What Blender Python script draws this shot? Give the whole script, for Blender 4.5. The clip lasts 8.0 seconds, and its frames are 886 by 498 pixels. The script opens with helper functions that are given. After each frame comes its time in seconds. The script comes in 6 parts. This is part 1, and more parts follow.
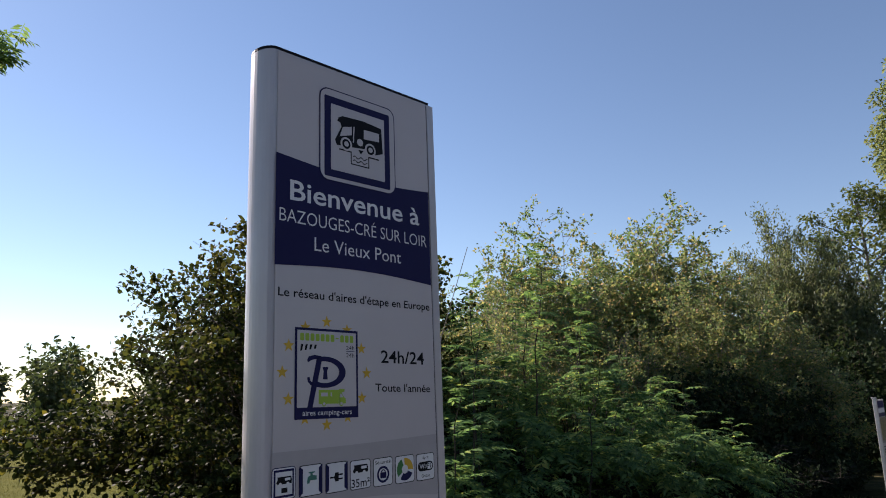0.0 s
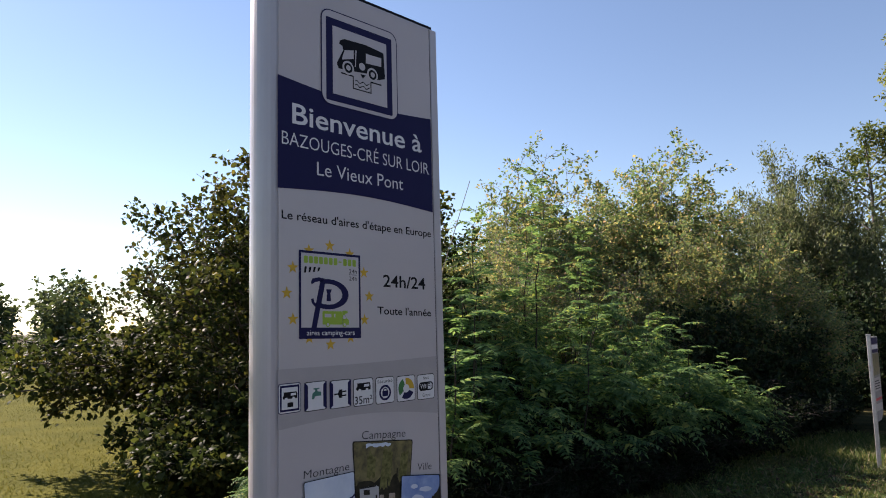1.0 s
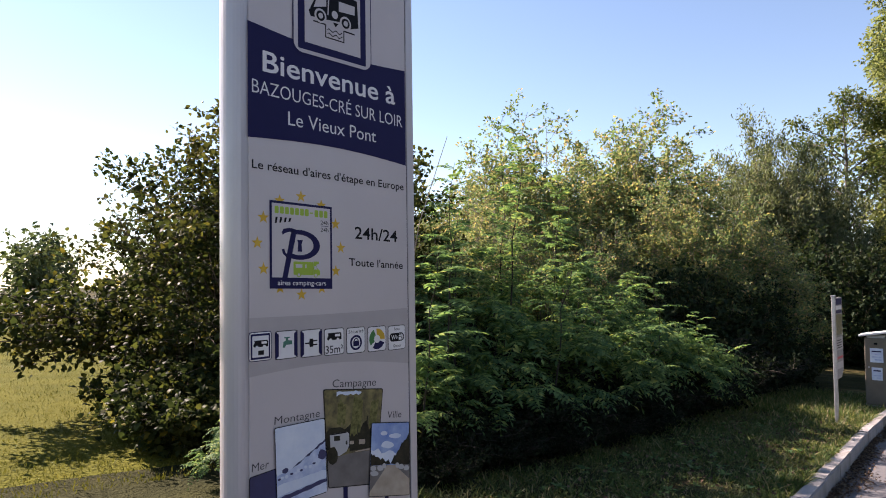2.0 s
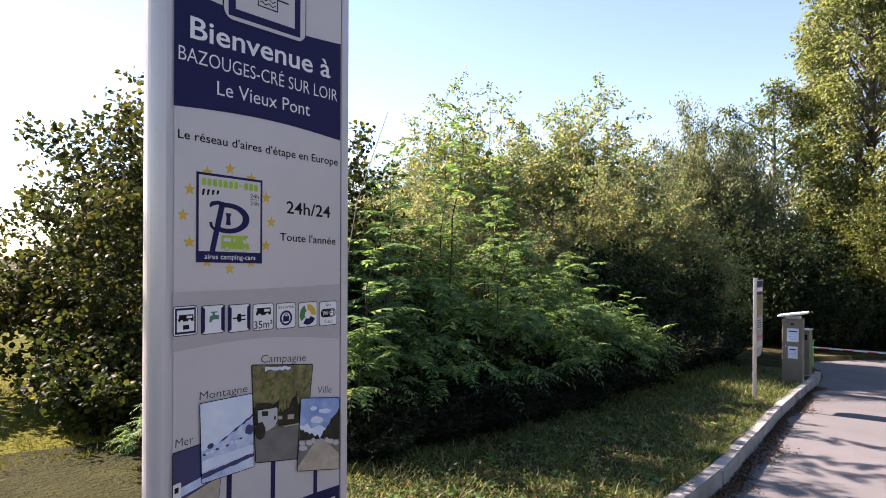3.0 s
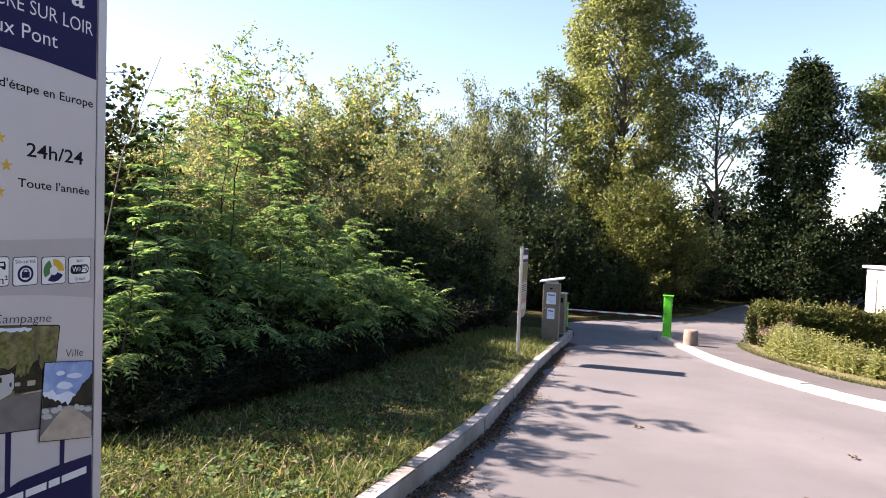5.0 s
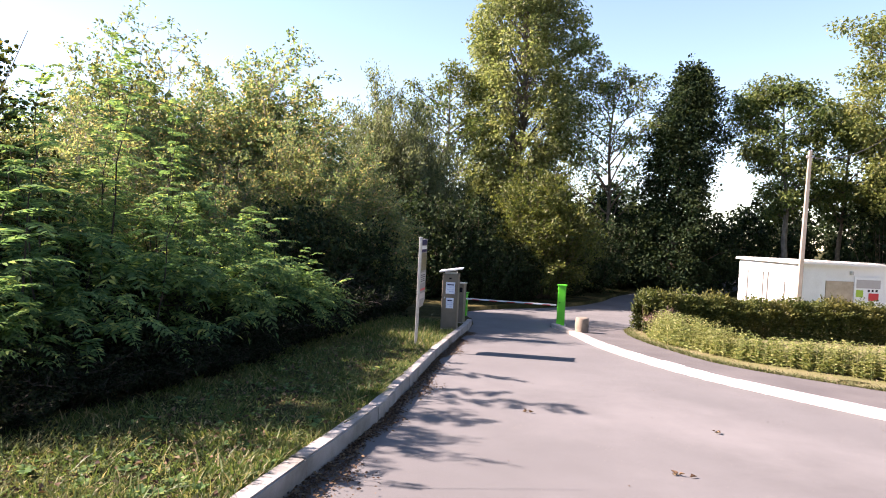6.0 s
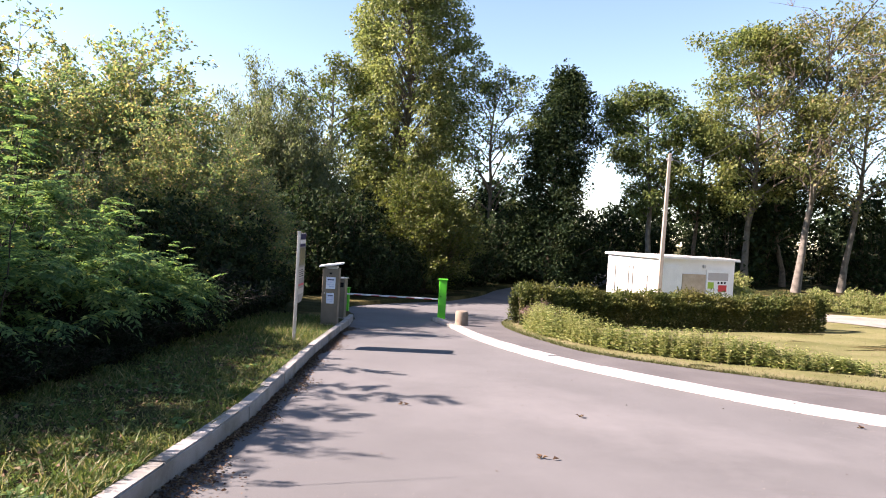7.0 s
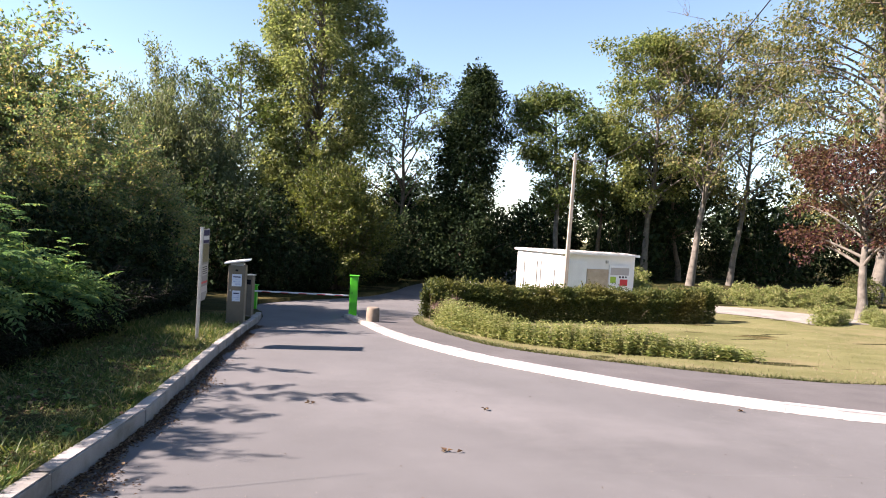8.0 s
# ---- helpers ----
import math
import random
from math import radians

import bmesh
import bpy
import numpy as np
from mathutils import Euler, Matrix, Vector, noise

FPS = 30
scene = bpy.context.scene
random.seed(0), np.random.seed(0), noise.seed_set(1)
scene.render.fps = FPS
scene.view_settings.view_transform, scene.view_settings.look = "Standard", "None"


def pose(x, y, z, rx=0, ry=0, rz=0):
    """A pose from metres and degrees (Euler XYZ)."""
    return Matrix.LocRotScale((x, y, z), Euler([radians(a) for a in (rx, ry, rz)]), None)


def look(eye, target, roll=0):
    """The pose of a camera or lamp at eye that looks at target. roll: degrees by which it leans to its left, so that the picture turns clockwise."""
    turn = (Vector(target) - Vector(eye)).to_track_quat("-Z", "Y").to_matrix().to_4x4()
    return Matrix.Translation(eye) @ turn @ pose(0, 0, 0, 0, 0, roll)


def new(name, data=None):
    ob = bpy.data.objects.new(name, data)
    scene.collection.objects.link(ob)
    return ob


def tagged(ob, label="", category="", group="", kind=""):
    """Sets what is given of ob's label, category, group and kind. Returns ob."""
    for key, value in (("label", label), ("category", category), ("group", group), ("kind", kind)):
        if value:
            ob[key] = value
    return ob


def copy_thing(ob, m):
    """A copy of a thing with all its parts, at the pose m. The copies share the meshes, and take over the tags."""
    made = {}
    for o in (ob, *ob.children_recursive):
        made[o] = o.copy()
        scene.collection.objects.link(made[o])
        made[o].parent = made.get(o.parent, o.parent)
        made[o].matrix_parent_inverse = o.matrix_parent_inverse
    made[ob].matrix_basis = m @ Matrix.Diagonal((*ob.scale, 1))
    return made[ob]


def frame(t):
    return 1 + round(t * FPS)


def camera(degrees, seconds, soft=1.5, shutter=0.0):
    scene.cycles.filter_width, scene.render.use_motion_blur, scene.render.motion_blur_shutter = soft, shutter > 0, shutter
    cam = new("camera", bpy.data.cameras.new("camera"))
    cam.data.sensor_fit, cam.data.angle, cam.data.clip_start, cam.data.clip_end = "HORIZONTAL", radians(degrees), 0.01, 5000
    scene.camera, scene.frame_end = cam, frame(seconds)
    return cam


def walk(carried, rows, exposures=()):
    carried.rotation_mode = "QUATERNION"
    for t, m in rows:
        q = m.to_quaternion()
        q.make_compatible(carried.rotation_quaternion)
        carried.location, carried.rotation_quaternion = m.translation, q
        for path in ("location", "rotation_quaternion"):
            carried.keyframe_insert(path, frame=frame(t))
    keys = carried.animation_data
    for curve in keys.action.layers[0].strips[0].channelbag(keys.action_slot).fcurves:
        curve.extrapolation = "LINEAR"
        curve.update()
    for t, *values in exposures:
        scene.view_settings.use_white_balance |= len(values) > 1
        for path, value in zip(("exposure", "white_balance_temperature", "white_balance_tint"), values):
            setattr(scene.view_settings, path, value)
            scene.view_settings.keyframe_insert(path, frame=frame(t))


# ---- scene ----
cam = camera(68.5, 8.0, soft=1.0)
PATH = [
    (0, (0.385, 0.372, 1.726), (1.781, 1.741, 2.148), -1.3),
    (0.5, (0.377, 0.36, 1.697), (1.78, 1.751, 2.014), -1.0),
    (1, (0.374, 0.354, 1.671), (1.783, 1.753, 1.905), -0.7),
    (1.5, (0.375, 0.337, 1.645), (1.803, 1.728, 1.802), -0.3),
    (3, (0.403, 0.268, 1.642), (1.979, 1.5, 1.682), 0.9),
    (3.5, (0.398, 0.253, 1.63), (2.06, 1.365, 1.654), 1.4),
    (4, (0.387, 0.243, 1.613), (2.132, 1.22, 1.616), 1.7),
    (4.5, (0.391, 0.22, 1.603), (2.215, 1.04, 1.58), 2.1),
    (6, (0.373, 0.061, 1.612), (2.334, 0.452, 1.553), 2.9),
    (6.5, (0.374, 0.01, 1.605), (2.361, 0.233, 1.547), 3.3),
    (7, (0.359, -0.047, 1.609), (2.357, -0.005, 1.554), 3.3),
    (7.5, (0.341, -0.093, 1.62), (2.338, -0.197, 1.565), 3.4),
    (8, (0.311, -0.12, 1.632), (2.298, -0.342, 1.579), 3.5),
]
walk(cam, [(t, look(eye, target, roll)) for t, eye, target, roll in PATH],
     exposures=[(0, 1.16, 6850, 18), (0.5, 1.27, 6950, 18.5), (1.0, 1.5, 7150, 20), (1.5, 1.68, 7300, 21), (3.0, 2.3, 7500, 23), (3.5, 2.38, 7500, 23), (4.5, 2.42, 7450, 22.5), (6.0, 2.43, 7450, 22), (7.0, 2.31, 7350, 19.5), (8.0, 2.14, 7250, 17)])

# ---------- light ----------
SUN_ELEV, SUN_AZ = 35.8, -6.5          # azimuth from +y towards +x
world = bpy.data.worlds.new("sky")
scene.world = world
world.use_nodes = True
wn = world.node_tree.nodes
sky = wn.new("ShaderNodeTexSky")
sky.sky_type, sky.sun_disc = "NISHITA", False
sky.sun_elevation, sky.sun_rotation = radians(SUN_ELEV), radians(SUN_AZ)
sky.air_density, sky.dust_density, sky.ozone_density = 1.0, 0.06, 1.6
wn["Background"].inputs["Strength"].default_value = 0.063
cast = wn.new("ShaderNodeMix")
cast.data_type, cast.blend_type = "RGBA", "MULTIPLY"
cast.inputs[0].default_value, cast.inputs[7].default_value = 1.0, (0.94, 1.0, 1.06, 1.0)
world.node_tree.links.new(sky.outputs[0], cast.inputs[6])
world.node_tree.links.new(cast.outputs[2], wn["Background"].inputs["Color"])
sun = new("sun", bpy.data.lights.new("sun", "SUN"))
sun.data.energy, sun.data.angle, sun.data.color = 5.0, radians(0.55), (1.0, 0.925, 0.91)
sa, se = radians(SUN_AZ), radians(SUN_ELEV)
TO_SUN = Vector((math.sin(sa) * math.cos(se), math.cos(sa) * math.cos(se), math.sin(se)))
sun.matrix_world = look((0, 0, 60), Vector((0, 0, 60)) - TO_SUN)

# ---------- materials ----------
def base_material(name):
    m = bpy.data.materials.new(name)
    m.use_nodes = True
    nt = m.node_tree
    return m, nt, nt.nodes, nt.links, nt.nodes["Principled BSDF"]


def ramp(nodes, stops):
    r = nodes.new("ShaderNodeValToRGB")
    els = r.color_ramp.elements
    while len(els) < len(stops):
        els.new(0.5)
    for e, (p, c) in zip(els, stops):
        e.position, e.color = p, (*c, 1)
    return r


def noise_tex(nt, scale, detail=4, rough=0.6, coords="Object"):
    tc = nt.nodes.new("ShaderNodeTexCoord")
    n = nt.nodes.new("ShaderNodeTexNoise")
    n.inputs["Scale"].default_value, n.inputs["Detail"].default_value, n.inputs["Roughness"].default_value = scale, detail, rough
    nt.links.new(tc.outputs[coords], n.inputs["Vector"])
    return n


def mixed(nt, a, b, fac, mode="MIX"):
    """A colour mix; a and b are sockets or colours, fac a socket or number."""
    m = nt.nodes.new("ShaderNodeMix")
    m.data_type, m.blend_type = "RGBA", mode
    for sock, v in ((m.inputs[6], a), (m.inputs[7], b), (m.inputs[0], fac)):
        if isinstance(v, bpy.types.NodeSocket):
            nt.links.new(v, sock)
        elif sock == m.inputs[0]:
            sock.default_value = v
        else:
            sock.default_value = (*v, 1)
    return m.outputs[2]


def surface(name, dark, light, scale=6.0, fine=60.0, rough=0.7, metal=0.0, bump=0.15, dist=0.004, stain=None, spec=0.4, grain=0.6):
    """A two-scale procedural surface: broad blotches, fine grain, relief."""
    m, nt, nodes, links, p = base_material(name)
    n1, n2 = noise_tex(nt, scale, 5), noise_tex(nt, fine, 3)
    r = ramp(nodes, [(0.32, dark), (0.68, light)])
    links.new(n1.outputs[0], r.inputs[0])
    r2 = ramp(nodes, [(0.3, (0.72, 0.72, 0.72)), (0.7, (1.0, 1.0, 1.0))])
    links.new(n2.outputs[0], r2.inputs[0])
    col = mixed(nt, r.outputs[0], r2.outputs[0], grain, "MULTIPLY")
    if stain:
        n3 = noise_tex(nt, scale * 0.35, 6, 0.7)
        r3 = ramp(nodes, [(0.52, (0, 0, 0)), (0.7, (1, 1, 1))])
        links.new(n3.outputs[0], r3.inputs[0])
        col = mixed(nt, col, stain, r3.outputs[0])
    links.new(col, p.inputs["Base Color"])
    p.inputs["Roughness"].default_value, p.inputs["Metallic"].default_value = rough, metal
    p.inputs["Specular IOR Level"].default_value = spec
    if bump:
        b = nodes.new("ShaderNodeBump")
        b.inputs["Strength"].default_value, b.inputs["Distance"].default_value = bump, dist
        links.new(n2.outputs[0], b.inputs["Height"])
        links.new(b.outputs[0], p.inputs["Normal"])
    return m


def leaf_material(name, stops, trans=0.4, rough=0.45, patch=0.5, patch_scale=0.9, patch_col=(0.16, 0.13, 0.02), spec=0.24, gain=0.8, body=1.0, glow=1.0):
    """Leaves: a colour for each leaf, patches of turning colour, and light coming through."""
    m, nt, nodes, links, p = base_material(name)
    geo = nodes.new("ShaderNodeNewGeometry")
    r = ramp(nodes, [(u, (c[0] * gain, c[1] * gain, c[2] * gain * 1.5)) for u, c in stops])
    links.new(geo.outputs["Random Per Island"], r.inputs[0])
    n = noise_tex(nt, patch_scale, 3)
    r2 = ramp(nodes, [(0.48, (0, 0, 0)), (0.72, (patch, patch, patch))])
    links.new(n.outputs[0], r2.inputs[0])
    col = mixed(nt, r.outputs[0], (patch_col[0] * gain, patch_col[1] * gain, patch_col[2] * gain * 1.5), r2.outputs[0])
    links.new(mixed(nt, col, (body, body, body), 1.0, "MULTIPLY"), p.inputs["Base Color"])
    p.inputs["Roughness"].default_value = rough
    p.inputs["Specular IOR Level"].default_value = spec
    t = nodes.new("ShaderNodeBsdfTranslucent")
    warm = mixed(nt, col, (1.25 * glow, 1.3 * glow, 0.85 * glow), 1.0, "MULTIPLY")
    links.new(warm, t.inputs["Color"])
    mx = nodes.new("ShaderNodeMixShader")
    mx.inputs[0].default_value = trans
    links.new(p.outputs[0], mx.inputs[1])
    links.new(t.outputs[0], mx.inputs[2])
    links.new(mx.outputs[0], nodes["Material Output"].inputs["Surface"])
    return m


def plain(name, col, rough=0.5, metal=0.0, spec=0.4):
    """Ink, vinyl and small plain fittings, with a faint unevenness."""
    return surface(name, tuple(c * 0.93 for c in col), col, 9.0, 80.0, rough, metal, 0.0, 0.001, spec=spec, grain=0.05)


M = {}
M["asphalt"] = surface("asphalt", (0.092, 0.0885, 0.089), (0.12, 0.1155, 0.116), 0.5, 160.0, 0.9, 0, 0.3, 0.004, stain=(0.132, 0.126, 0.126))
M["pavement"] = surface("pavement_asphalt", (0.072, 0.066, 0.066), (0.105, 0.096, 0.095), 0.9, 60.0, 0.9, 0, 0.5, 0.005)
M["kerb"] = surface("kerb_concrete", (0.23, 0.213, 0.2), (0.36, 0.335, 0.315), 2.5, 90.0, 0.9, 0, 0.6, 0.006, stain=(0.15, 0.135, 0.11))
M["kerb_white"] = surface("kerb_white_paint", (0.29, 0.268, 0.26), (0.39, 0.362, 0.352), 3.0, 60.0, 0.7, 0, 0.3, 0.004, stain=(0.5, 0.46, 0.42))
M["soil_grass"] = surface("grass_ground", (0.018, 0.02, 0.008), (0.045, 0.045, 0.016), 0.9, 26.0, 1.0, 0, 1.0, 0.05, stain=(0.15, 0.115, 0.05), spec=0.05)
M["lawn"] = surface("dry_lawn", (0.1, 0.102, 0.04), (0.17, 0.158, 0.076), 0.6, 60.0, 1.0, 0, 0.8, 0.012, stain=(0.18, 0.148, 0.084), spec=0.05)
M["meadow"] = surface("meadow", (0.075, 0.078, 0.01), (0.12, 0.115, 0.016), 0.7, 22.0, 1.0, 0, 1.0, 0.06, stain=(0.06, 0.075, 0.014), spec=0.05)
M["gravel"] = surface("gravel_track", (0.19, 0.172, 0.15), (0.27, 0.245, 0.215), 1.5, 45.0, 0.95, 0, 0.6, 0.01)
M["totem_alu"] = surface("totem_aluminium", (0.42, 0.4, 0.405), (0.47, 0.45, 0.455), 2.0, 120.0, 0.33, 0.2, 0.0, 0.001, grain=0.06)
M["panel_white"] = surface("panel_white", (0.435, 0.405, 0.4), (0.475, 0.443, 0.437), 1.3, 110.0, 0.3, 0, 0.0, 0.001, grain=0.04)
M["panel_grey"] = plain("print_grey", (0.37, 0.345, 0.34), 0.35)
M["navy"] = plain("print_navy", (0.013, 0.013, 0.062), 0.55, spec=0.12)
M["black"] = plain("print_black", (0.007, 0.007, 0.009), 0.5, spec=0.1)
M["panel_ink"] = plain("print_dark_grey", (0.05, 0.05, 0.055), 0.5, spec=0.1)
M["white"] = plain("print_white", (0.66, 0.66, 0.65), 0.35)
M["lime"] = plain("print_lime", (0.27, 0.42, 0.03), 0.4)
M["star"] = plain("print_yellow", (0.56, 0.34, 0.018), 0.4)
M["teal"] = plain("print_teal", (0.03, 0.16, 0.12), 0.4)
M["print_green"] = plain("print_green", (0.02, 0.16, 0.04), 0.4)
M["red"] = plain("print_red", (0.55, 0.02, 0.03), 0.45)
M["print_shade"] = surface("print_shade", (0.008, 0.009, 0.006), (0.03, 0.028, 0.016), 30.0, 120.0, 0.45, 0, 0.0, grain=0.3, spec=0.15)
M["print_leaf"] = surface("print_leaf", (0.06, 0.065, 0.015), (0.2, 0.19, 0.07), 60.0, 160.0, 0.45, 0, 0.0, grain=0.4, spec=0.15)
M["print_white_dim"] = plain("print_dull_white", (0.42, 0.42, 0.41), 0.45, spec=0.15)
M["blue_sky"] = surface("print_blue", (0.06, 0.15, 0.42), (0.3, 0.42, 0.62), 9.0, 30.0, 0.35, 0, 0.0, grain=0.15)
M["pale_blue"] = surface("print_pale_blue", (0.45, 0.54, 0.66), (0.62, 0.68, 0.74), 7.0, 60.0, 0.35, 0, 0.0, grain=0.15)
M["snow_blue"] = surface("print_snow", (0.25, 0.34, 0.55), (0.55, 0.62, 0.72), 12.0, 60.0, 0.35, 0, 0.0, grain=0.15)
M["print_sea"] = surface("print_sea", (0.01, 0.015, 0.06), (0.02, 0.03, 0.12), 5.0, 60.0, 0.35, 0, 0.0, grain=0.15)
M["print_sand"] = surface("print_sand", (0.28, 0.23, 0.17), (0.42, 0.36, 0.28), 12.0, 80.0, 0.4, 0, 0.0, grain=0.15)
M["print_tree"] = surface("print_trees", (0.03, 0.03, 0.012), (0.2, 0.17, 0.06), 22.0, 120.0, 0.4, 0, 0.0, grain=0.15)
M["print_road"] = surface("print_road", (0.10, 0.095, 0.09), (0.16, 0.15, 0.145), 9.0, 90.0, 0.4, 0, 0.0, grain=0.15)
M["green_paint"] = surface("green_paint", (0.045, 0.42, 0.015), (0.06, 0.52, 0.025), 3.0, 50.0, 0.42, 0, 0.05, 0.002)
M["steel_beige"] = surface("kiosk_steel", (0.13, 0.108, 0.078), (0.185, 0.157, 0.115), 2.5, 70.0, 0.6, 0.0, 0.05, 0.002)
M["sign_grey"] = surface("sign_grey", (0.2, 0.195, 0.19), (0.28, 0.27, 0.26), 5.0, 60.0, 0.5, 0, 0.05, 0.002)
M["steel"] = surface("galvanised", (0.36, 0.36, 0.35), (0.5, 0.5, 0.48), 8.0, 60.0, 0.45, 0.6, 0.05, 0.002)
M["white_paint"] = surface("white_paint", (0.70, 0.70, 0.69), (0.8, 0.8, 0.79), 2.0, 40.0, 0.55, 0, 0.1, 0.003)
M["render_white"] = surface("hut_render", (0.72, 0.71, 0.69), (0.82, 0.81, 0.8), 0.8, 35.0, 0.85, 0, 0.3, 0.005)
M["hut_door"] = surface("hut_door", (0.42, 0.40, 0.36), (0.55, 0.52, 0.47), 2.0, 30.0, 0.6, 0, 0.1, 0.002)
M["slit"] = plain("door_shadow_gap", (0.06, 0.055, 0.05), 0.7)
M["beige_board"] = surface("beige_board", (0.36, 0.28, 0.2), (0.5, 0.4, 0.3), 3.0, 30.0, 0.7, 0, 0.1, 0.002)
M["crate_wood"] = surface("crate_wood", (0.24, 0.22, 0.19), (0.4, 0.37, 0.33), 6.0, 40.0, 0.85, 0, 0.3, 0.004)
M["roof_felt"] = surface("roof_slab", (0.42, 0.41, 0.38), (0.6, 0.58, 0.54), 1.5, 30.0, 0.9, 0, 0.3, 0.004)
M["stone_wood"] = surface("bollard_concrete", (0.16, 0.123, 0.093), (0.25, 0.2, 0.153), 6.0, 60.0, 0.9, 0, 0.5, 0.006)
M["pole"] = surface("pole_concrete", (0.24, 0.205, 0.17), (0.34, 0.295, 0.25), 2.0, 40.0, 0.85, 0, 0.3, 0.004)
M["cable"] = plain("cable_black", (0.02, 0.02, 0.022), 0.6)
M["bark"] = surface("bark_brown", (0.07, 0.05, 0.035), (0.16, 0.12, 0.085), 7.0, 40.0, 0.95, 0, 0.8, 0.02)
M["bark_pale"] = surface("bark_pale", (0.075, 0.066, 0.054), (0.175, 0.154, 0.13), 3.0, 25.0, 0.9, 0, 0.5, 0.02)
M["twig"] = surface("twig_grey", (0.15, 0.125, 0.1), (0.28, 0.235, 0.19), 8.0, 60.0, 0.9, 0, 0.3, 0.003)
M["leaf_robinia"] = leaf_material("leaf_robinia", [(0.0, (0.026, 0.052, 0.016)), (0.5, (0.052, 0.096, 0.026)), (0.88, (0.1, 0.15, 0.036)), (1.0, (0.2, 0.205, 0.04))], 0.42, 0.5, 0.2, 0.8, (0.12, 0.13, 0.03), gain=1.62, glow=1.35, spec=0.03)
M["leaf_autumn"] = leaf_material("leaf_autumn", [(0.0, (0.036, 0.062, 0.02)), (0.5, (0.07, 0.098, 0.03)), (0.82, (0.13, 0.13, 0.038)), (0.96, (0.2, 0.155, 0.046)), (1.0, (0.24, 0.15, 0.07))], 0.44, 0.5, 0.4, 0.5, (0.15, 0.12, 0.04), gain=1.75, glow=1.3, spec=0.1)
M["leaf_dogwood"] = leaf_material("leaf_dogwood", [(0.0, (0.024, 0.034, 0.009)), (0.6, (0.042, 0.058, 0.013)), (0.9, (0.079, 0.090, 0.017)), (1.0, (0.198, 0.158, 0.020))], 0.34, 0.5, 0.6, 0.8, (0.132, 0.106, 0.018), gain=0.85, body=0.9, glow=1.1, spec=0.03)
# dark green leaves; on the entrance shrubs the tone also carries shade
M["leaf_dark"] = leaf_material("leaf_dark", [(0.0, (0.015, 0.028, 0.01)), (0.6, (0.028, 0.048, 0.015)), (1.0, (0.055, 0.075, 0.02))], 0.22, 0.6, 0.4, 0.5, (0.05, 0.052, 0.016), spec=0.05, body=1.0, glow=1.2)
# leaves taken near-black: the shade under the thicket put into their colour
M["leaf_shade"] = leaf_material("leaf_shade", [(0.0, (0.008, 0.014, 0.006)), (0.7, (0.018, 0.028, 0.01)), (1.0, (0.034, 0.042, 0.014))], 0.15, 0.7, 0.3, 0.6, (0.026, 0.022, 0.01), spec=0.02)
# bark darkened for thicket stems, so the colour carries the hollow's shade
M["stem_shade"] = surface("stem_shade", (0.02, 0.016, 0.012), (0.05, 0.04, 0.03), 8.0, 50.0, 0.95, 0, 0.4, 0.004)
M["leaf_poplar"] = leaf_material("leaf_poplar", [(0.0, (0.095, 0.125, 0.034)), (0.5, (0.17, 0.2, 0.052)), (1.0, (0.27, 0.275, 0.09))], 0.46, 0.42, 0.35, 0.3, (0.24, 0.215, 0.05), gain=0.95, spec=0.15)
M["leaf_hazel"] = leaf_material("leaf_hazel", [(0.0, (0.046, 0.069, 0.013)), (0.6, (0.092, 0.112, 0.018)), (1.0, (0.158, 0.158, 0.029))], 0.35, 0.5, 0.4, 0.5, (0.119, 0.106, 0.018), gain=0.9, body=1.0, glow=1.2)
M["leaf_willow"] = leaf_material("leaf_willow", [(0.0, (0.055, 0.075, 0.028)), (0.5, (0.11, 0.135, 0.046)), (1.0, (0.19, 0.2, 0.07))], 0.42, 0.5, 0.3, 0.4, (0.16, 0.15, 0.05), gain=1.05)
M["leaf_tree"] = leaf_material("leaf_tree", [(0.0, (0.037, 0.063, 0.015)), (0.5, (0.073, 0.106, 0.022)), (1.0, (0.145, 0.165, 0.037))], 0.38, 0.5, 0.5, 0.25, (0.145, 0.132, 0.026), gain=1.0)
M["leaf_plane"] = leaf_material("leaf_plane", [(0.0, (0.06, 0.085, 0.02)), (0.5, (0.12, 0.15, 0.032)), (1.0, (0.22, 0.225, 0.055))], 0.42, 0.5, 0.4, 0.3, (0.2, 0.18, 0.04), gain=1.0, spec=0.2)
M["leaf_thin"] = leaf_material("leaf_thin", [(0.0, (0.062, 0.080, 0.022)), (0.6, (0.120, 0.132, 0.036)), (0.9, (0.19, 0.172, 0.05)), (1.0, (0.26, 0.18, 0.05))], 0.42, 0.5, 0.35, 0.3, (0.2, 0.16, 0.046), gain=1.1, body=1.0)
M["leaf_red"] = leaf_material("leaf_red", [(0.0, (0.03, 0.013, 0.012)), (0.5, (0.075, 0.028, 0.02)), (0.8, (0.13, 0.06, 0.025)), (1.0, (0.16, 0.12, 0.03))], 0.35, 0.5, 0.5, 0.5, (0.15, 0.095, 0.03), gain=0.8)
M["leaf_hedge"] = leaf_material("leaf_hedge", [(0.0, (0.029, 0.040, 0.009)), (0.6, (0.057, 0.071, 0.015)), (1.0, (0.104, 0.104, 0.023))], 0.3, 0.5, 0.6, 0.8, (0.114, 0.086, 0.019), body=0.95, spec=0.12, gain=1.25, glow=1.2)
M["leaf_weed"] = leaf_material("leaf_weed", [(0.0, (0.085, 0.112, 0.024)), (0.5, (0.145, 0.17, 0.04)), (1.0, (0.26, 0.24, 0.075))], 0.4, 0.5, 0.4, 0.7, (0.19, 0.185, 0.055), gain=1.3, spec=0.15)
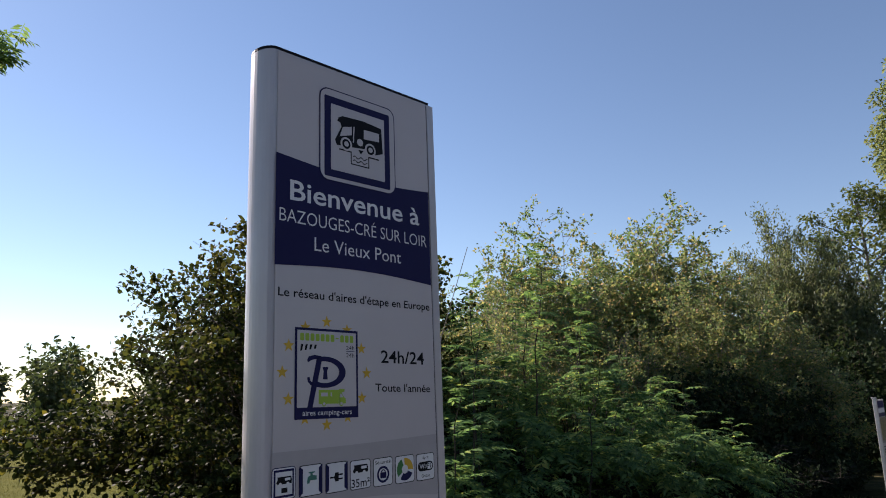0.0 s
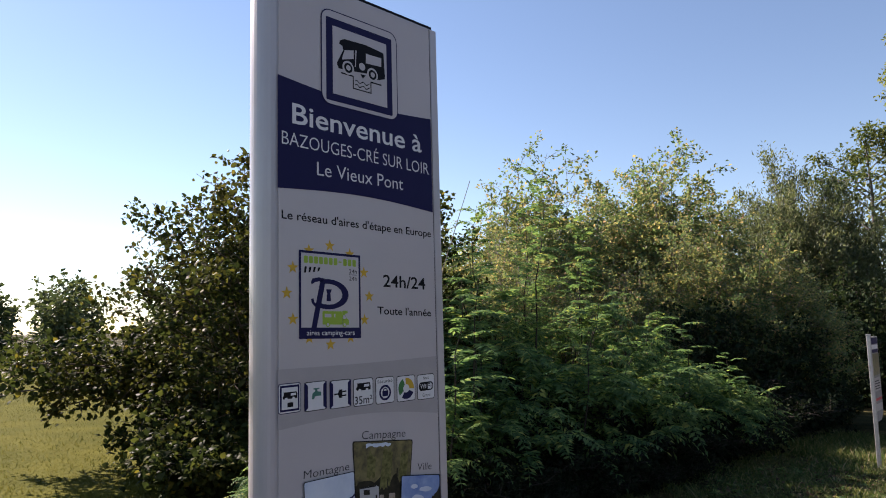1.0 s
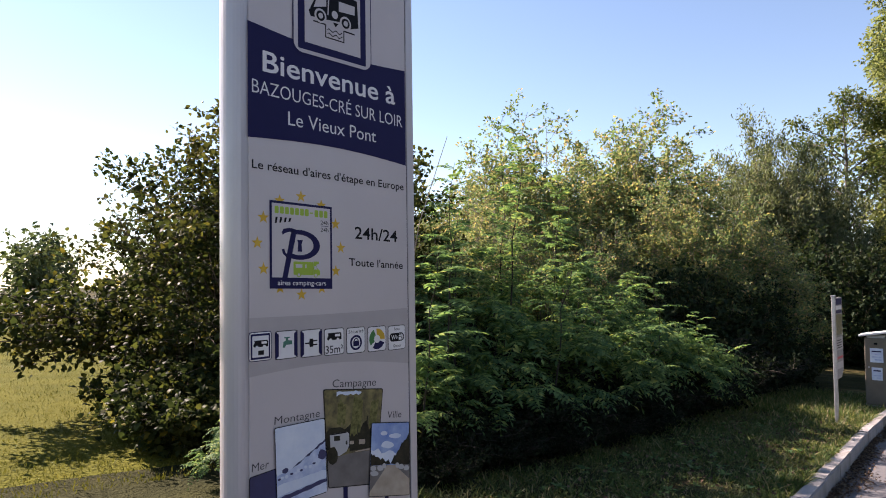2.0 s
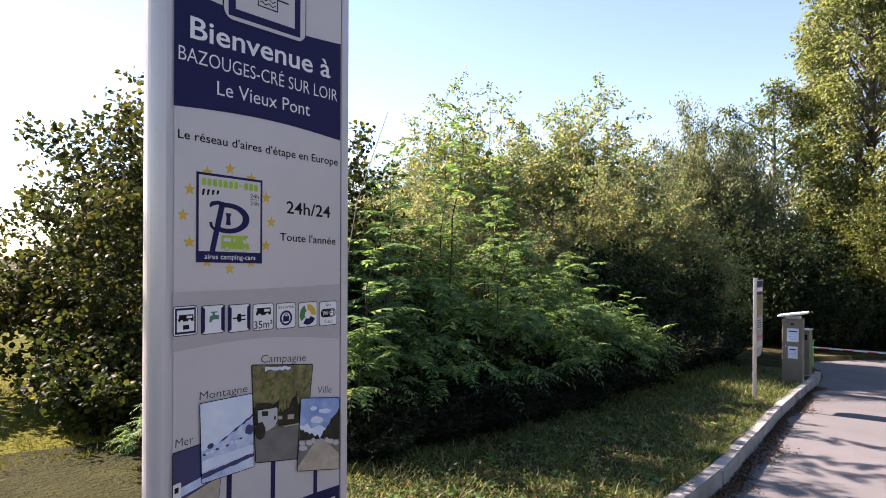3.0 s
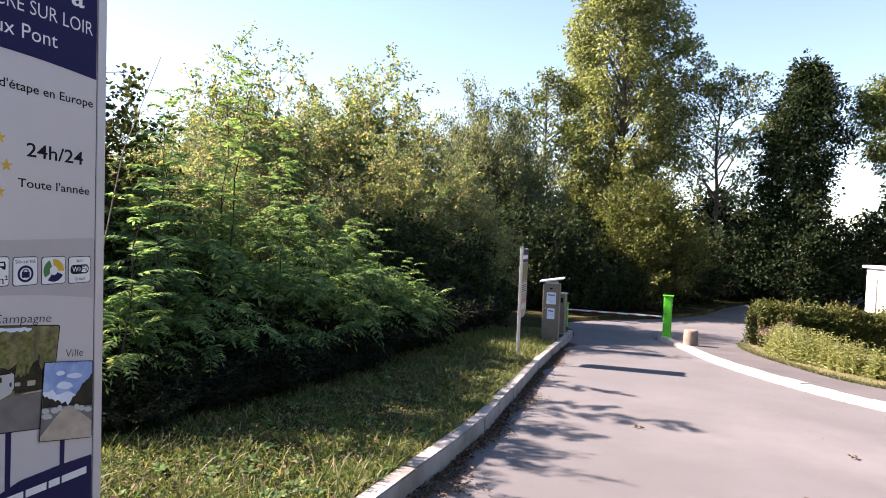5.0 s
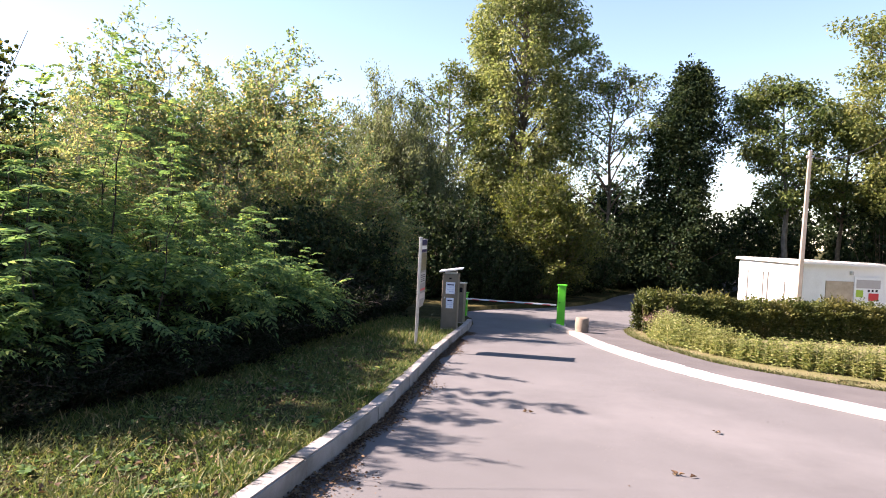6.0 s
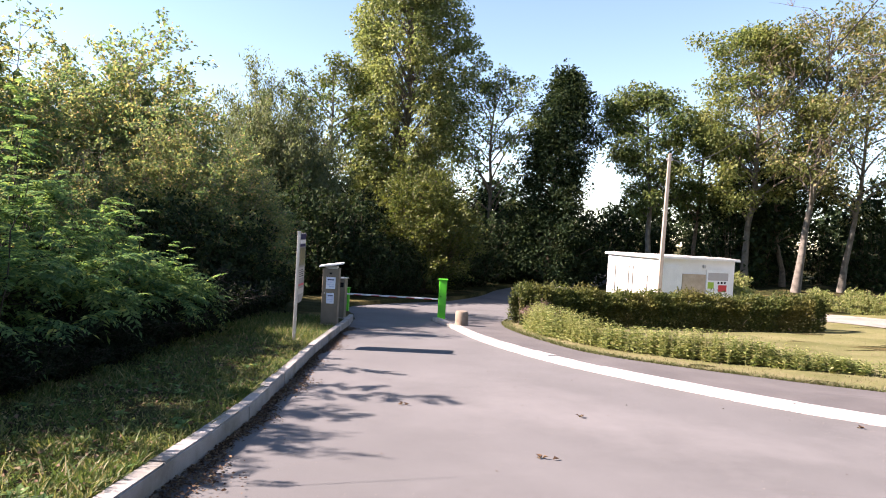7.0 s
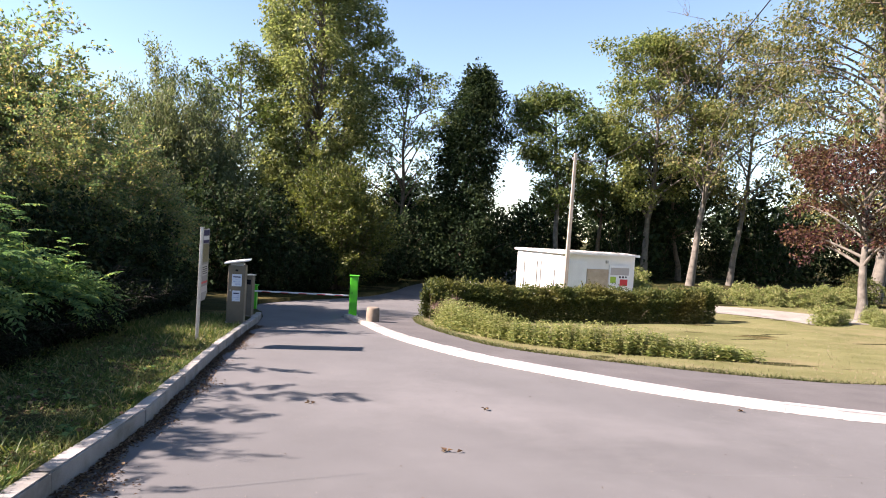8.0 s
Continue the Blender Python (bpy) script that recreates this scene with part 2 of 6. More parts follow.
M["leaf_far"] = leaf_material("leaf_far", [(0.0, (0.053, 0.086, 0.026)), (1.0, (0.119, 0.139, 0.042))], 0.3, 0.5, 0.4, 0.1, (0.132, 0.132, 0.040))
M["grass_blade"] = leaf_material("grass_blade", [(0.0, (0.04, 0.07, 0.014)), (0.6, (0.085, 0.125, 0.024)), (0.85, (0.17, 0.17, 0.042)), (1.0, (0.34, 0.27, 0.11))], 0.4, 0.5, 0.3, 1.3, (0.19, 0.15, 0.05), gain=0.95, spec=0.15)
M["grass_field"] = leaf_material("grass_field", [(0.0, (0.05, 0.055, 0.008)), (0.6, (0.11, 0.108, 0.014)), (1.0, (0.17, 0.145, 0.024))], 0.3, 0.7, 0.7, 0.6, (0.07, 0.07, 0.012), gain=0.9, spec=0.03)
M["grass_path"] = leaf_material("grass_path", [(0.0, (0.08, 0.1, 0.022)), (0.55, (0.135, 0.15, 0.042)), (1.0, (0.24, 0.21, 0.09))], 0.3, 0.6, 0.5, 0.6, (0.2, 0.16, 0.07), spec=0.08)
M["grass_lawn"] = leaf_material("grass_lawn", [(0.0, (0.14, 0.128, 0.04)), (0.55, (0.215, 0.185, 0.072)), (1.0, (0.32, 0.255, 0.13))], 0.3, 0.6, 0.8, 0.35, (0.29, 0.21, 0.105), gain=0.85, spec=0.08)
M["dead_leaf"] = leaf_material("dead_leaf", [(0.0, (0.04, 0.024, 0.012)), (0.5, (0.1, 0.06, 0.026)), (0.85, (0.2, 0.13, 0.055)), (1.0, (0.26, 0.2, 0.08))], 0.15, 0.7, 0.0, spec=0.1)

# ---------- mesh helpers ----------
rng = np.random.default_rng(7)


def part(name, data, material, parent=None, label=""):
    """Links a bmesh or a mesh as one object under a thing or a part."""
    if isinstance(data, bmesh.types.BMesh):
        me = bpy.data.meshes.new(name)
        data.to_mesh(me)
        data.free()
    else:
        me = data
    me.materials.clear()
    me.materials.append(M[material])
    ob = new(name, me)
    if parent is not None:
        ob.parent = parent
    if label:
        ob["label"] = label
    return ob


def thing(name, m, label, category, group="", kind=""):
    ob = new(name)
    ob.matrix_basis = m
    return tagged(ob, label, category, group, kind)


def raw_mesh(name, verts, faces, smooth=False):
    """A mesh from arrays: verts (n, 3), faces (m, k) of equal corner count."""
    verts, faces = np.asarray(verts, np.float32), np.asarray(faces, np.int32)
    me = bpy.data.meshes.new(name)
    k = faces.shape[1]
    me.vertices.add(len(verts))
    me.vertices.foreach_set("co", verts.ravel())
    me.loops.add(faces.size)
    me.loops.foreach_set("vertex_index", faces.ravel())
    me.polygons.add(len(faces))
    me.polygons.foreach_set("loop_start", np.arange(len(faces), dtype=np.int32) * k)
    me.polygons.foreach_set("loop_total", np.full(len(faces), k, np.int32))
    if smooth:
        me.polygons.foreach_set("use_smooth", np.ones(len(faces), bool))
    me.update(calc_edges=True)
    me.validate()
    return me


def box(bm, lo, hi, bevel=0.0):
    made = bmesh.ops.create_cube(bm, size=1.0)["verts"]
    for v in made:
        v.co = Vector([lo[i] + (v.co[i] + 0.5) * (hi[i] - lo[i]) for i in range(3)])
    if bevel:
        edges = list({e for v in made for e in v.link_edges})
        bmesh.ops.bevel(bm, geom=edges, offset=bevel, segments=2, affect="EDGES", profile=0.5)
    return bm


def box_bm(lo, hi, bevel=0.0):
    return box(bmesh.new(), lo, hi, bevel)


def tubes(paths, sides=6):
    """Tapered tubes along polylines: (points, radii) each; returns verts and quads."""
    vs, fs, base = [], [], 0
    ang = np.linspace(0, 2 * np.pi, sides, endpoint=False)
    ca, sa_ = np.cos(ang)[:, None], np.sin(ang)[:, None]
    for pts, rad in paths:
        pts = np.asarray(pts, float)
        d = np.gradient(pts, axis=0)
        d /= np.linalg.norm(d, axis=1)[:, None] + 1e-9
        ref = np.where(np.abs(d[:, 2:3]) > 0.9, [[1.0, 0, 0]], [[0, 0, 1.0]])
        a = np.cross(d, ref)
        a /= np.linalg.norm(a, axis=1)[:, None] + 1e-9
        b = np.cross(d, a)
        for p, aa, bb, r in zip(pts, a, b, rad):
            vs.append(p + r * (ca * aa + sa_ * bb))
        n = len(pts)
        i = np.arange(sides)
        for k in range(n - 1):
            q = base + k * sides
            fs.append(np.stack([q + i, q + (i + 1) % sides, q + sides + (i + 1) % sides, q + sides + i], 1))
        base += n * sides
    return np.concatenate(vs), np.concatenate(fs)


def unit(v):
    return v / (np.linalg.norm(v, axis=-1, keepdims=True) + 1e-9)


def leaves(base, way, up, length, width, fold=0.25, oval=False):
    """Leaves folded along the midrib: pointed ones of two triangles, oval ones of four."""
    n = len(base)
    way = unit(way)
    side = unit(np.cross(way, up))
    nor = np.cross(side, way)
    length, width = np.broadcast_to(length, n)[:, None], np.broadcast_to(width, n)[:, None]
    if oval:
        lo_, hi_ = base + way * length * 0.24 + nor * width * fold, base + way * length * 0.66 + nor * width * fold * 0.6
        v = np.stack([base, lo_ + side * width * 0.46, hi_ + side * width * 0.44, base + way * length - nor * length * 0.1, hi_ - side * width * 0.44, lo_ - side * width * 0.46], 1).reshape(-1, 3)
        i = np.arange(n)[:, None] * 6
        return v, np.concatenate([i + [0, 1, 5], i + [1, 2, 4], i + [1, 4, 5], i + [2, 3, 4]], 1).reshape(-1, 3)
    mid = base + way * length * 0.45
    v = np.stack([base, mid + side * width * 0.5 + nor * width * fold, base + way * length - nor * length * 0.12, mid - side * width * 0.5 + nor * width * fold], 1).reshape(-1, 3)
    i = np.arange(n)[:, None] * 4
    f = np.concatenate([i + [0, 1, 2], i + [0, 2, 3]], 1).reshape(-1, 3)
    return v, f


def joined(bits):
    vs, fs, base = [], [], 0
    for v, f in bits:
        vs.append(v)
        fs.append(f + base)
        base += len(v)
    return np.concatenate(vs), np.concatenate(fs)


def wander(p, d, length, n, bend, droop=0.0):
    """A crooked branch from p along d."""
    pts, d = [np.array(p, float)], np.array(d, float)
    for _ in range(n):
        d = d + rng.normal(0, bend, 3) + np.array([0, 0, -droop])
        d /= np.linalg.norm(d)
        pts.append(pts[-1] + d * length / n)
    return np.array(pts)


def in_ball(n):
    v = unit(rng.normal(0, 1, (n, 3)))
    return v * (rng.random(n) ** 0.45)[:, None]


def tree_meshes(height, base, radius, shape, clumps, per, leaf, clump, trunk_r, rise=0.7, lean=(0, 0), droop=0.0, inner=0.3, sprigs=0, multi=False, bare=0.0, flat_=0.75):
    """Trunk, branches and a crown of leaf clumps inside an envelope. shape(u): radius share at crown height share u.
    multi: many stems from the ground in place of a trunk. sprigs: upright shoots that break the outline. bare: share of leafless upper twigs."""
    k = 9
    s = np.linspace(0, 1, k)
    axis = s[:, None] * np.array([lean[0], lean[1], height * 0.9]) + np.cumsum(rng.normal(0, height * 0.008, (k, 3)) * [1, 1, 0], 0)
    axis[0] = (0, 0, -0.15)
    on_axis = lambda h: np.array([np.interp(h / (height * 0.9), s, axis[:, c]) for c in range(3)])
    wood, fine, lb, lw, ln_ = [], [], [], [], []
    lobes = [(0.0, 0.0, 1.0, 0.62)] + [(0.62 * math.cos(a_ * 2.399 + 0.5) * rng.uniform(0.6, 1), 0.62 * math.sin(a_ * 2.399 + 0.5) * rng.uniform(0.6, 1), rng.uniform(0.62, 0.98), rng.uniform(0.36, 0.52)) for a_ in range(7)]
    if not multi:
        wood.append((axis, trunk_r * (1 - 0.85 * s) * (1 + 0.35 * np.exp(-s * 14))))
    for i in range(clumps):
        u = (i + rng.random()) / clumps
        u = (u * 7.313) % 1.0
        az = i * 2.399 + rng.normal(0, 0.3)
        wob = 1 + 0.22 * math.sin(3 * az + 9 * u) + 0.12 * math.sin(7 * az - 13 * u)
        rr = radius * shape(u) * wob * (inner + (1 - inner) * rng.random() ** 0.5)
        h = base + (height - base) * u
        c = on_axis(h) * [1, 1, 0] + [rr * math.cos(az), rr * math.sin(az), h]
        if multi:
            lx_, ly_, lh_, lr_ = lobes[i % 8]
            rr = radius * lr_ * shape(u) * wob * (inner + (1 - inner) * rng.random() ** 0.5)
            c = np.array([lx_ * radius + rr * math.cos(az), ly_ * radius + rr * math.sin(az), base + (height * lh_ - base) * u])
            az, rr, h = math.atan2(c[1], c[0]), math.hypot(c[0], c[1]), c[2]
            p = np.array([0.25 * rr * math.cos(az), 0.25 * rr * math.sin(az), -0.1])
            mid = (p + c) / 2 + np.array([math.cos(az), math.sin(az), 0]) * 0.12 * rr
        else:
            p = on_axis(max(h - rr * math.tan(rise), min(base * 0.75, h * 0.6)))
            mid = (p + c) / 2 + np.array([0, 0, 0.12 * rr])
        q = np.linspace(0, 1, 6)[:, None]
        br = p * (1 - q) ** 2 + 2 * mid * q * (1 - q) + c * q ** 2 + rng.normal(0, 0.02 * (rr + 0.3), (6, 3)) * q
        thick = (trunk_r * (0.38 if i % 6 == 0 else 0.08)) * (1 - 0.5 * u)
        (wood if i % 6 == 0 else fine).append((br, np.linspace(thick, 0.002 + leaf * 0.02, 6)))
        if rng.random() < bare * u:
            for _ in range(4):
                fine.append((wander(br[-2], unit(rng.normal(0, 0.5, 3) + [0, 0, 1]), clump * 1.8, 3, 0.2), np.linspace(0.006, 0.002, 4)))
            continue
        cr = clump * rng.uniform(0.6, 1.35)
        n = int(per * rng.uniform(0.6, 1.4) * (cr / clump) ** 2)
        off = in_ball(n) * [1, 1, flat_]
        lb.append(c + off * cr + [0, 0, -droop * cr] * np.abs(off[:, :1]))
        lw.append(off * 1.2 + rng.normal(0, 0.6, (n, 3)) + [0, 0, -0.25 - droop])
        ln_.append(np.full(n, leaf))
    for i in range(sprigs):
        az, u = i * 2.399 + 1.0, rng.uniform(0.45, 0.98)
        rr = radius * shape(u) * rng.uniform(0.3, 1.0)
        p = np.array([rr * math.cos(az), rr * math.sin(az), base + (height - base) * u])
        if multi:
            lx_, ly_, lh_, lr_ = lobes[i % 8]
            p = np.array([(lx_ + lr_ * shape(u) * math.cos(az)) * radius, (ly_ + lr_ * shape(u) * math.sin(az)) * radius, base + (height * lh_ - base) * u])
        sh = wander(p, unit(np.array([0.35 * math.cos(az), 0.35 * math.sin(az), 1.0]) + rng.normal(0, 0.15, 3)), clump * rng.uniform(1.2, 2.4), 4, 0.12)
        fine.append((sh, np.linspace(0.007, 0.002, 5)))
        n = int(per * 0.35)
        t = rng.random(n) * 4
        lb.append(np.stack([np.interp(t, np.arange(5), sh[:, m]) for m in range(3)], 1) + rng.normal(0, leaf * 0.5, (n, 3)))
        lw.append(rng.normal(0, 0.8, (n, 3)) + [0, 0, 0.1])
        ln_.append(np.full(n, leaf * 0.9))
    lb, lw, ln_ = np.concatenate(lb), np.concatenate(lw), np.concatenate(ln_)
    keep = lb[:, 2] > 0.02
    lb, lw, ln_ = lb[keep], lw[keep], ln_[keep]
    n = len(lb)
    size = ln_ * rng.uniform(0.6, 1.3, n)
    crown = leaves(lb, lw, unit(rng.normal(0, 0.6, (n, 3)) + [0, 0, 1.0]), size, size * rng.uniform(0.5, 0.75, n))
    return tubes(wood, 7), tubes(fine, 3), crown


def limbed_tree(height, base, radius, shape, limbs, subs, per, leaf, clump, trunk_r, lean=(0, 0), rise=0.7, droop=0.0, bare=0.0, flat_=0.6):
    """A trunk with rising limbs; each limb carries side branches that end in flattened clumps of leaves, with gaps between."""
    s = np.linspace(0, 1, 9)
    axis = s[:, None] * np.array([lean[0], lean[1], height * 0.93]) + np.cumsum(rng.normal(0, height * 0.007, (9, 3)) * [1, 1, 0], 0)
    axis[0] = (0, 0, -0.15)
    wood, fine, lb, lw, ln_ = [(axis, trunk_r * (1 - 0.85 * s) * (1 + 0.35 * np.exp(-s * 14)))], [], [], [], []
    for i in range(limbs):
        u = (i + rng.random()) / limbs
        az = i * 2.399 + rng.normal(0, 0.35)
        h0 = base * 0.75 + (height * 0.9 - base * 0.75) * u
        rr = radius * max(0.12, shape(u)) * rng.uniform(0.7, 1.12)
        p = np.array([np.interp(h0 / (height * 0.93), s, axis[:, c]) for c in range(3)])
        out = np.array([math.cos(az), math.sin(az), 0])
        e = p + out * rr + [0, 0, min(rr * rise * rng.uniform(0.5, 1.2), height - h0)]
        mid = p * 0.5 + e * 0.5 + [0, 0, 0.18 * rr] + rng.normal(0, 0.08 * rr, 3)
        q = np.linspace(0, 1, 7)[:, None]
        lm = p * (1 - q) ** 2 + 2 * mid * q * (1 - q) + e * q ** 2
        wood.append((lm, np.linspace(trunk_r * 0.4 * (1 - 0.6 * u), 0.02, 7)))
        ends = [lm[-1]]
        for j in range(subs):
            w = 0.3 + 0.7 * (j + rng.random()) / subs
            b = np.array([np.interp(w * 6, np.arange(7), lm[:, c]) for c in range(3)])
            d = unit(rng.normal(0, 0.8, 3) * [1, 1, 0.5] + out * 0.5 + [0, 0, 0.35 - droop])
            tip = b + d * (0.25 * rr + 0.5) * rng.uniform(0.6, 1.3)
            fine.append((np.stack([b, b * 0.5 + tip * 0.5 + [0, 0, 0.06 * rr], tip]), [trunk_r * 0.11, trunk_r * 0.07, 0.008]))
            ends.append(tip)
        for c in ends:
            if rng.random() < bare:
                for _ in range(5):
                    fine.append((wander(c, unit(rng.normal(0, 0.6, 3) + [0, 0, 0.8]), clump * 1.6, 3, 0.2), [0.014, 0.011, 0.008, 0.005]))
                continue
            cr = clump * rng.uniform(0.55, 1.3)
            n = max(6, int(per * (cr / clump) ** 2))
            off = in_ball(n) * [1, 1, flat_]
            lb.append(c + off * cr + np.array([0, 0, -droop * cr]) * np.abs(off[:, :1]) * 2)
            lw.append(off * 1.1 + rng.normal(0, 0.6, (n, 3)) + [0, 0, -0.25 - droop])
            ln_.append(leaf * rng.uniform(0.6, 1.3, n))
    lb, lw, ln_ = np.concatenate(lb), np.concatenate(lw), np.concatenate(ln_)
    crown = leaves(lb, lw, unit(rng.normal(0, 0.5, (len(lb), 3)) + [0, 0, 1.0]), ln_, ln_ * rng.uniform(0.5, 0.75, len(lb)))
    return tubes(wood, 7), tubes(fine, 4), crown


def shrub_meshes(height, radius, stems, per, leaf, spur=0.16, low=0.12, spread=0.55, bare=0.0, rough_=0.22, oval=False):
    """Many stems from the ground, each a spire of short leafy spurs; tips of the bare ones have lost their leaves."""
    wood, fine, lb, lw, ln_ = [], [], [], [], []
    for i in range(stems):
        a, r = i * 2.399, radius * math.sqrt((i + 0.5) / stems)
        hh = height * math.sqrt(max(0.05, 1 - 0.9 * (r / radius) ** 2)) * rng.uniform(1 - 2 * rough_, 1.03) * (1 + 0.12 * math.sin(2 * a + 1) * r / radius)
        tip = np.array([r * math.cos(a), r * math.sin(a), max(hh, 0.35)]) + rng.normal(0, 0.05, 3) * height
        p = np.array([spread * 0.5 * r * math.cos(a), spread * 0.5 * r * math.sin(a), -0.1])
        mid = p * 0.45 + tip * 0.55 + np.array([math.cos(a), math.sin(a), 0]) * 0.1 * r
        q = np.linspace(0, 1, 7)[:, None]
        st = p * (1 - q) ** 2 + 2 * mid * q * (1 - q) + tip * q ** 2 + rng.normal(0, 0.015 * height, (7, 3)) * q
        (wood if i % 5 == 0 else fine).append((st, np.linspace(0.005 + 0.0016 * height, 0.002, 7)))
        top = 1.0 if rng.random() > bare else rng.uniform(0.7, 0.88)
        n = int(per * (0.5 + 0.5 * hh / height) * rng.uniform(0.75, 1.25))
        nsp = max(4, n // 9)
        w = low + (top - low) * ((np.arange(nsp) + rng.random(nsp)) / nsp) ** 1.05
        at_ = np.stack([np.interp(w * 6, np.arange(7), st[:, c]) for c in range(3)], 1)
        out = unit(rng.normal(0, 1, (nsp, 3)) * [1, 1, 0.5] + np.array([math.cos(a), math.sin(a), 0]) * 0.4 + [0, 0, 0.45])
        ls = spur * rng.uniform(0.5, 1.6, nsp) * np.clip(1.25 - w, 0.3, 1) * (1 + height * 0.1)
        for k in range(nsp):
            if k % 2 == 0:
                fine.append((np.stack([at_[k], at_[k] + out[k] * ls[k]]), [0.003, 0.0015]))
            m = max(3, n // nsp)
            v = rng.random((m, 1))
            lb.append(at_[k] + out[k] * ls[k] * (0.15 + 0.95 * v) + rng.normal(0, leaf * 0.35, (m, 3)))
            lw.append(out[k] * 0.7 + rng.normal(0, 0.7, (m, 3)) + [0, 0, -0.2])
            ln_.append(leaf * rng.uniform(0.6, 1.25, m))
    lb, lw, ln_ = np.concatenate(lb), np.concatenate(lw), np.concatenate(ln_)
    keep = lb[:, 2] > 0.02
    lb, lw, ln_ = lb[keep], lw[keep], ln_[keep]
    return tubes(wood, 6), tubes(fine, 3), leaves(lb, lw, unit(rng.normal(0, 0.6, (len(lb), 3)) + [0, 0, 1.0]), ln_, ln_ * rng.uniform(0.55, 0.82, len(lb)), oval=oval)


def thicket_meshes(height, radius, stems, twigs, per, leaf, bare=0.1, up=0.35, reach=0.14, narrow=0.62, seed=0.0, low=0.25, oval=False):
    """Arching stems that fill an uneven dome; leaves sit along their side twigs, some of which are bare."""
    wood, fine, lb, lw, ln_ = [], [], [], [], []
    for i in range(stems):
        a, r = i * 2.399 + rng.normal(0, 0.2), radius * math.sqrt((i + 0.5) / stems)
        x, y = r * math.cos(a), r * math.sin(a)
        lump = 1 + 0.3 * noise.noise((x * 0.8 / radius * 2, y * 0.8 / radius * 2, seed)) + 0.16 * noise.noise((x * 2.2, y * 2.2, seed + 4))
        hh = max(0.5, height * math.sqrt(max(0.06, 1 - 0.92 * (r / radius) ** 2)) * lump * rng.uniform(0.72, 1.0))
        tip = np.array([x, y, hh])
        p = np.array([0.3 * x, 0.3 * y, -0.1])
        mid = np.array([0.45 * x, 0.45 * y, hh * 0.85]) + rng.normal(0, 0.06 * height, 3) * [1, 1, 0.3]
        q = np.linspace(0, 1, 8)[:, None]
        st = p * (1 - q) ** 2 + 2 * mid * q * (1 - q) + tip * q ** 2 + rng.normal(0, 0.008 * height, (8, 3)) * q
        (wood if i % 4 == 0 else fine).append((st, np.linspace(0.006 + 0.0025 * height, 0.003, 8)))
        for j in range(twigs):
            w = low + (1 - low) * ((j + rng.random()) / twigs)
            b = np.array([np.interp(w * 7, np.arange(8), st[:, c]) for c in range(3)])
            d = unit(rng.normal(0, 0.7, 3) * [1, 1, 0.6] + np.array([math.cos(a), math.sin(a), 0]) * 0.45 + [0, 0, up])
            ln = height * reach * rng.uniform(0.5, 1.35) * (1.15 - 0.5 * w)
            v = np.linspace(0, 1, 4)[:, None]
            tw = b + d * ln * v + np.array([0, 0, -0.22 + up * 0.3]) * ln * v ** 2
            gone = rng.random() < bare
            fine.append((tw, np.linspace(0.006, 0.002, 4)))
            if gone:
                for _ in range(2):
                    k = rng.integers(1, 3)
                    fine.append((np.stack([tw[k], tw[k] + unit(d + rng.normal(0, 0.5, 3)) * ln * 0.5]), [0.004, 0.0015]))
                continue
            n = max(3, int(per * rng.uniform(0.6, 1.3)))
            t = 0.12 + 0.9 * rng.random(n)
            lb.append(np.stack([np.interp(t * 3, np.arange(4), tw[:, c]) for c in range(3)], 1) + rng.normal(0, leaf * 0.7, (n, 3)))
            lw.append(d * 0.6 + rng.normal(0, 0.75, (n, 3)) + [0, 0, -0.25 + up * 0.8])
            ln_.append(leaf * rng.uniform(0.6, 1.25, n))
    lb, lw, ln_ = np.concatenate(lb), np.concatenate(lw), np.concatenate(ln_)
    keep = lb[:, 2] > 0.02
    lb, lw, ln_ = lb[keep], lw[keep], ln_[keep]
    return tubes(wood, 6), tubes(fine, 3), leaves(lb, lw, unit(rng.normal(0, 0.6, (len(lb), 3)) + [0, 0, 1.0]), ln_, ln_ * narrow * rng.uniform(0.8, 1.2, len(lb)), oval=oval)


def plant(name, meshes, bark, leafmat, m, label, category, group="", trunk_name="trunk", crown_name="crown"):
    ob = thing(name, m, label, category, group)
    w, f, c = meshes
    part(trunk_name, raw_mesh(trunk_name, *w, True), bark, ob)
    tagged(part("twigwork", raw_mesh("twigwork", *f), "bark" if bark == "bark_pale" else bark, ob), kind="stuff")
    part(crown_name, raw_mesh(crown_name, *c), leafmat, ob)
    return ob


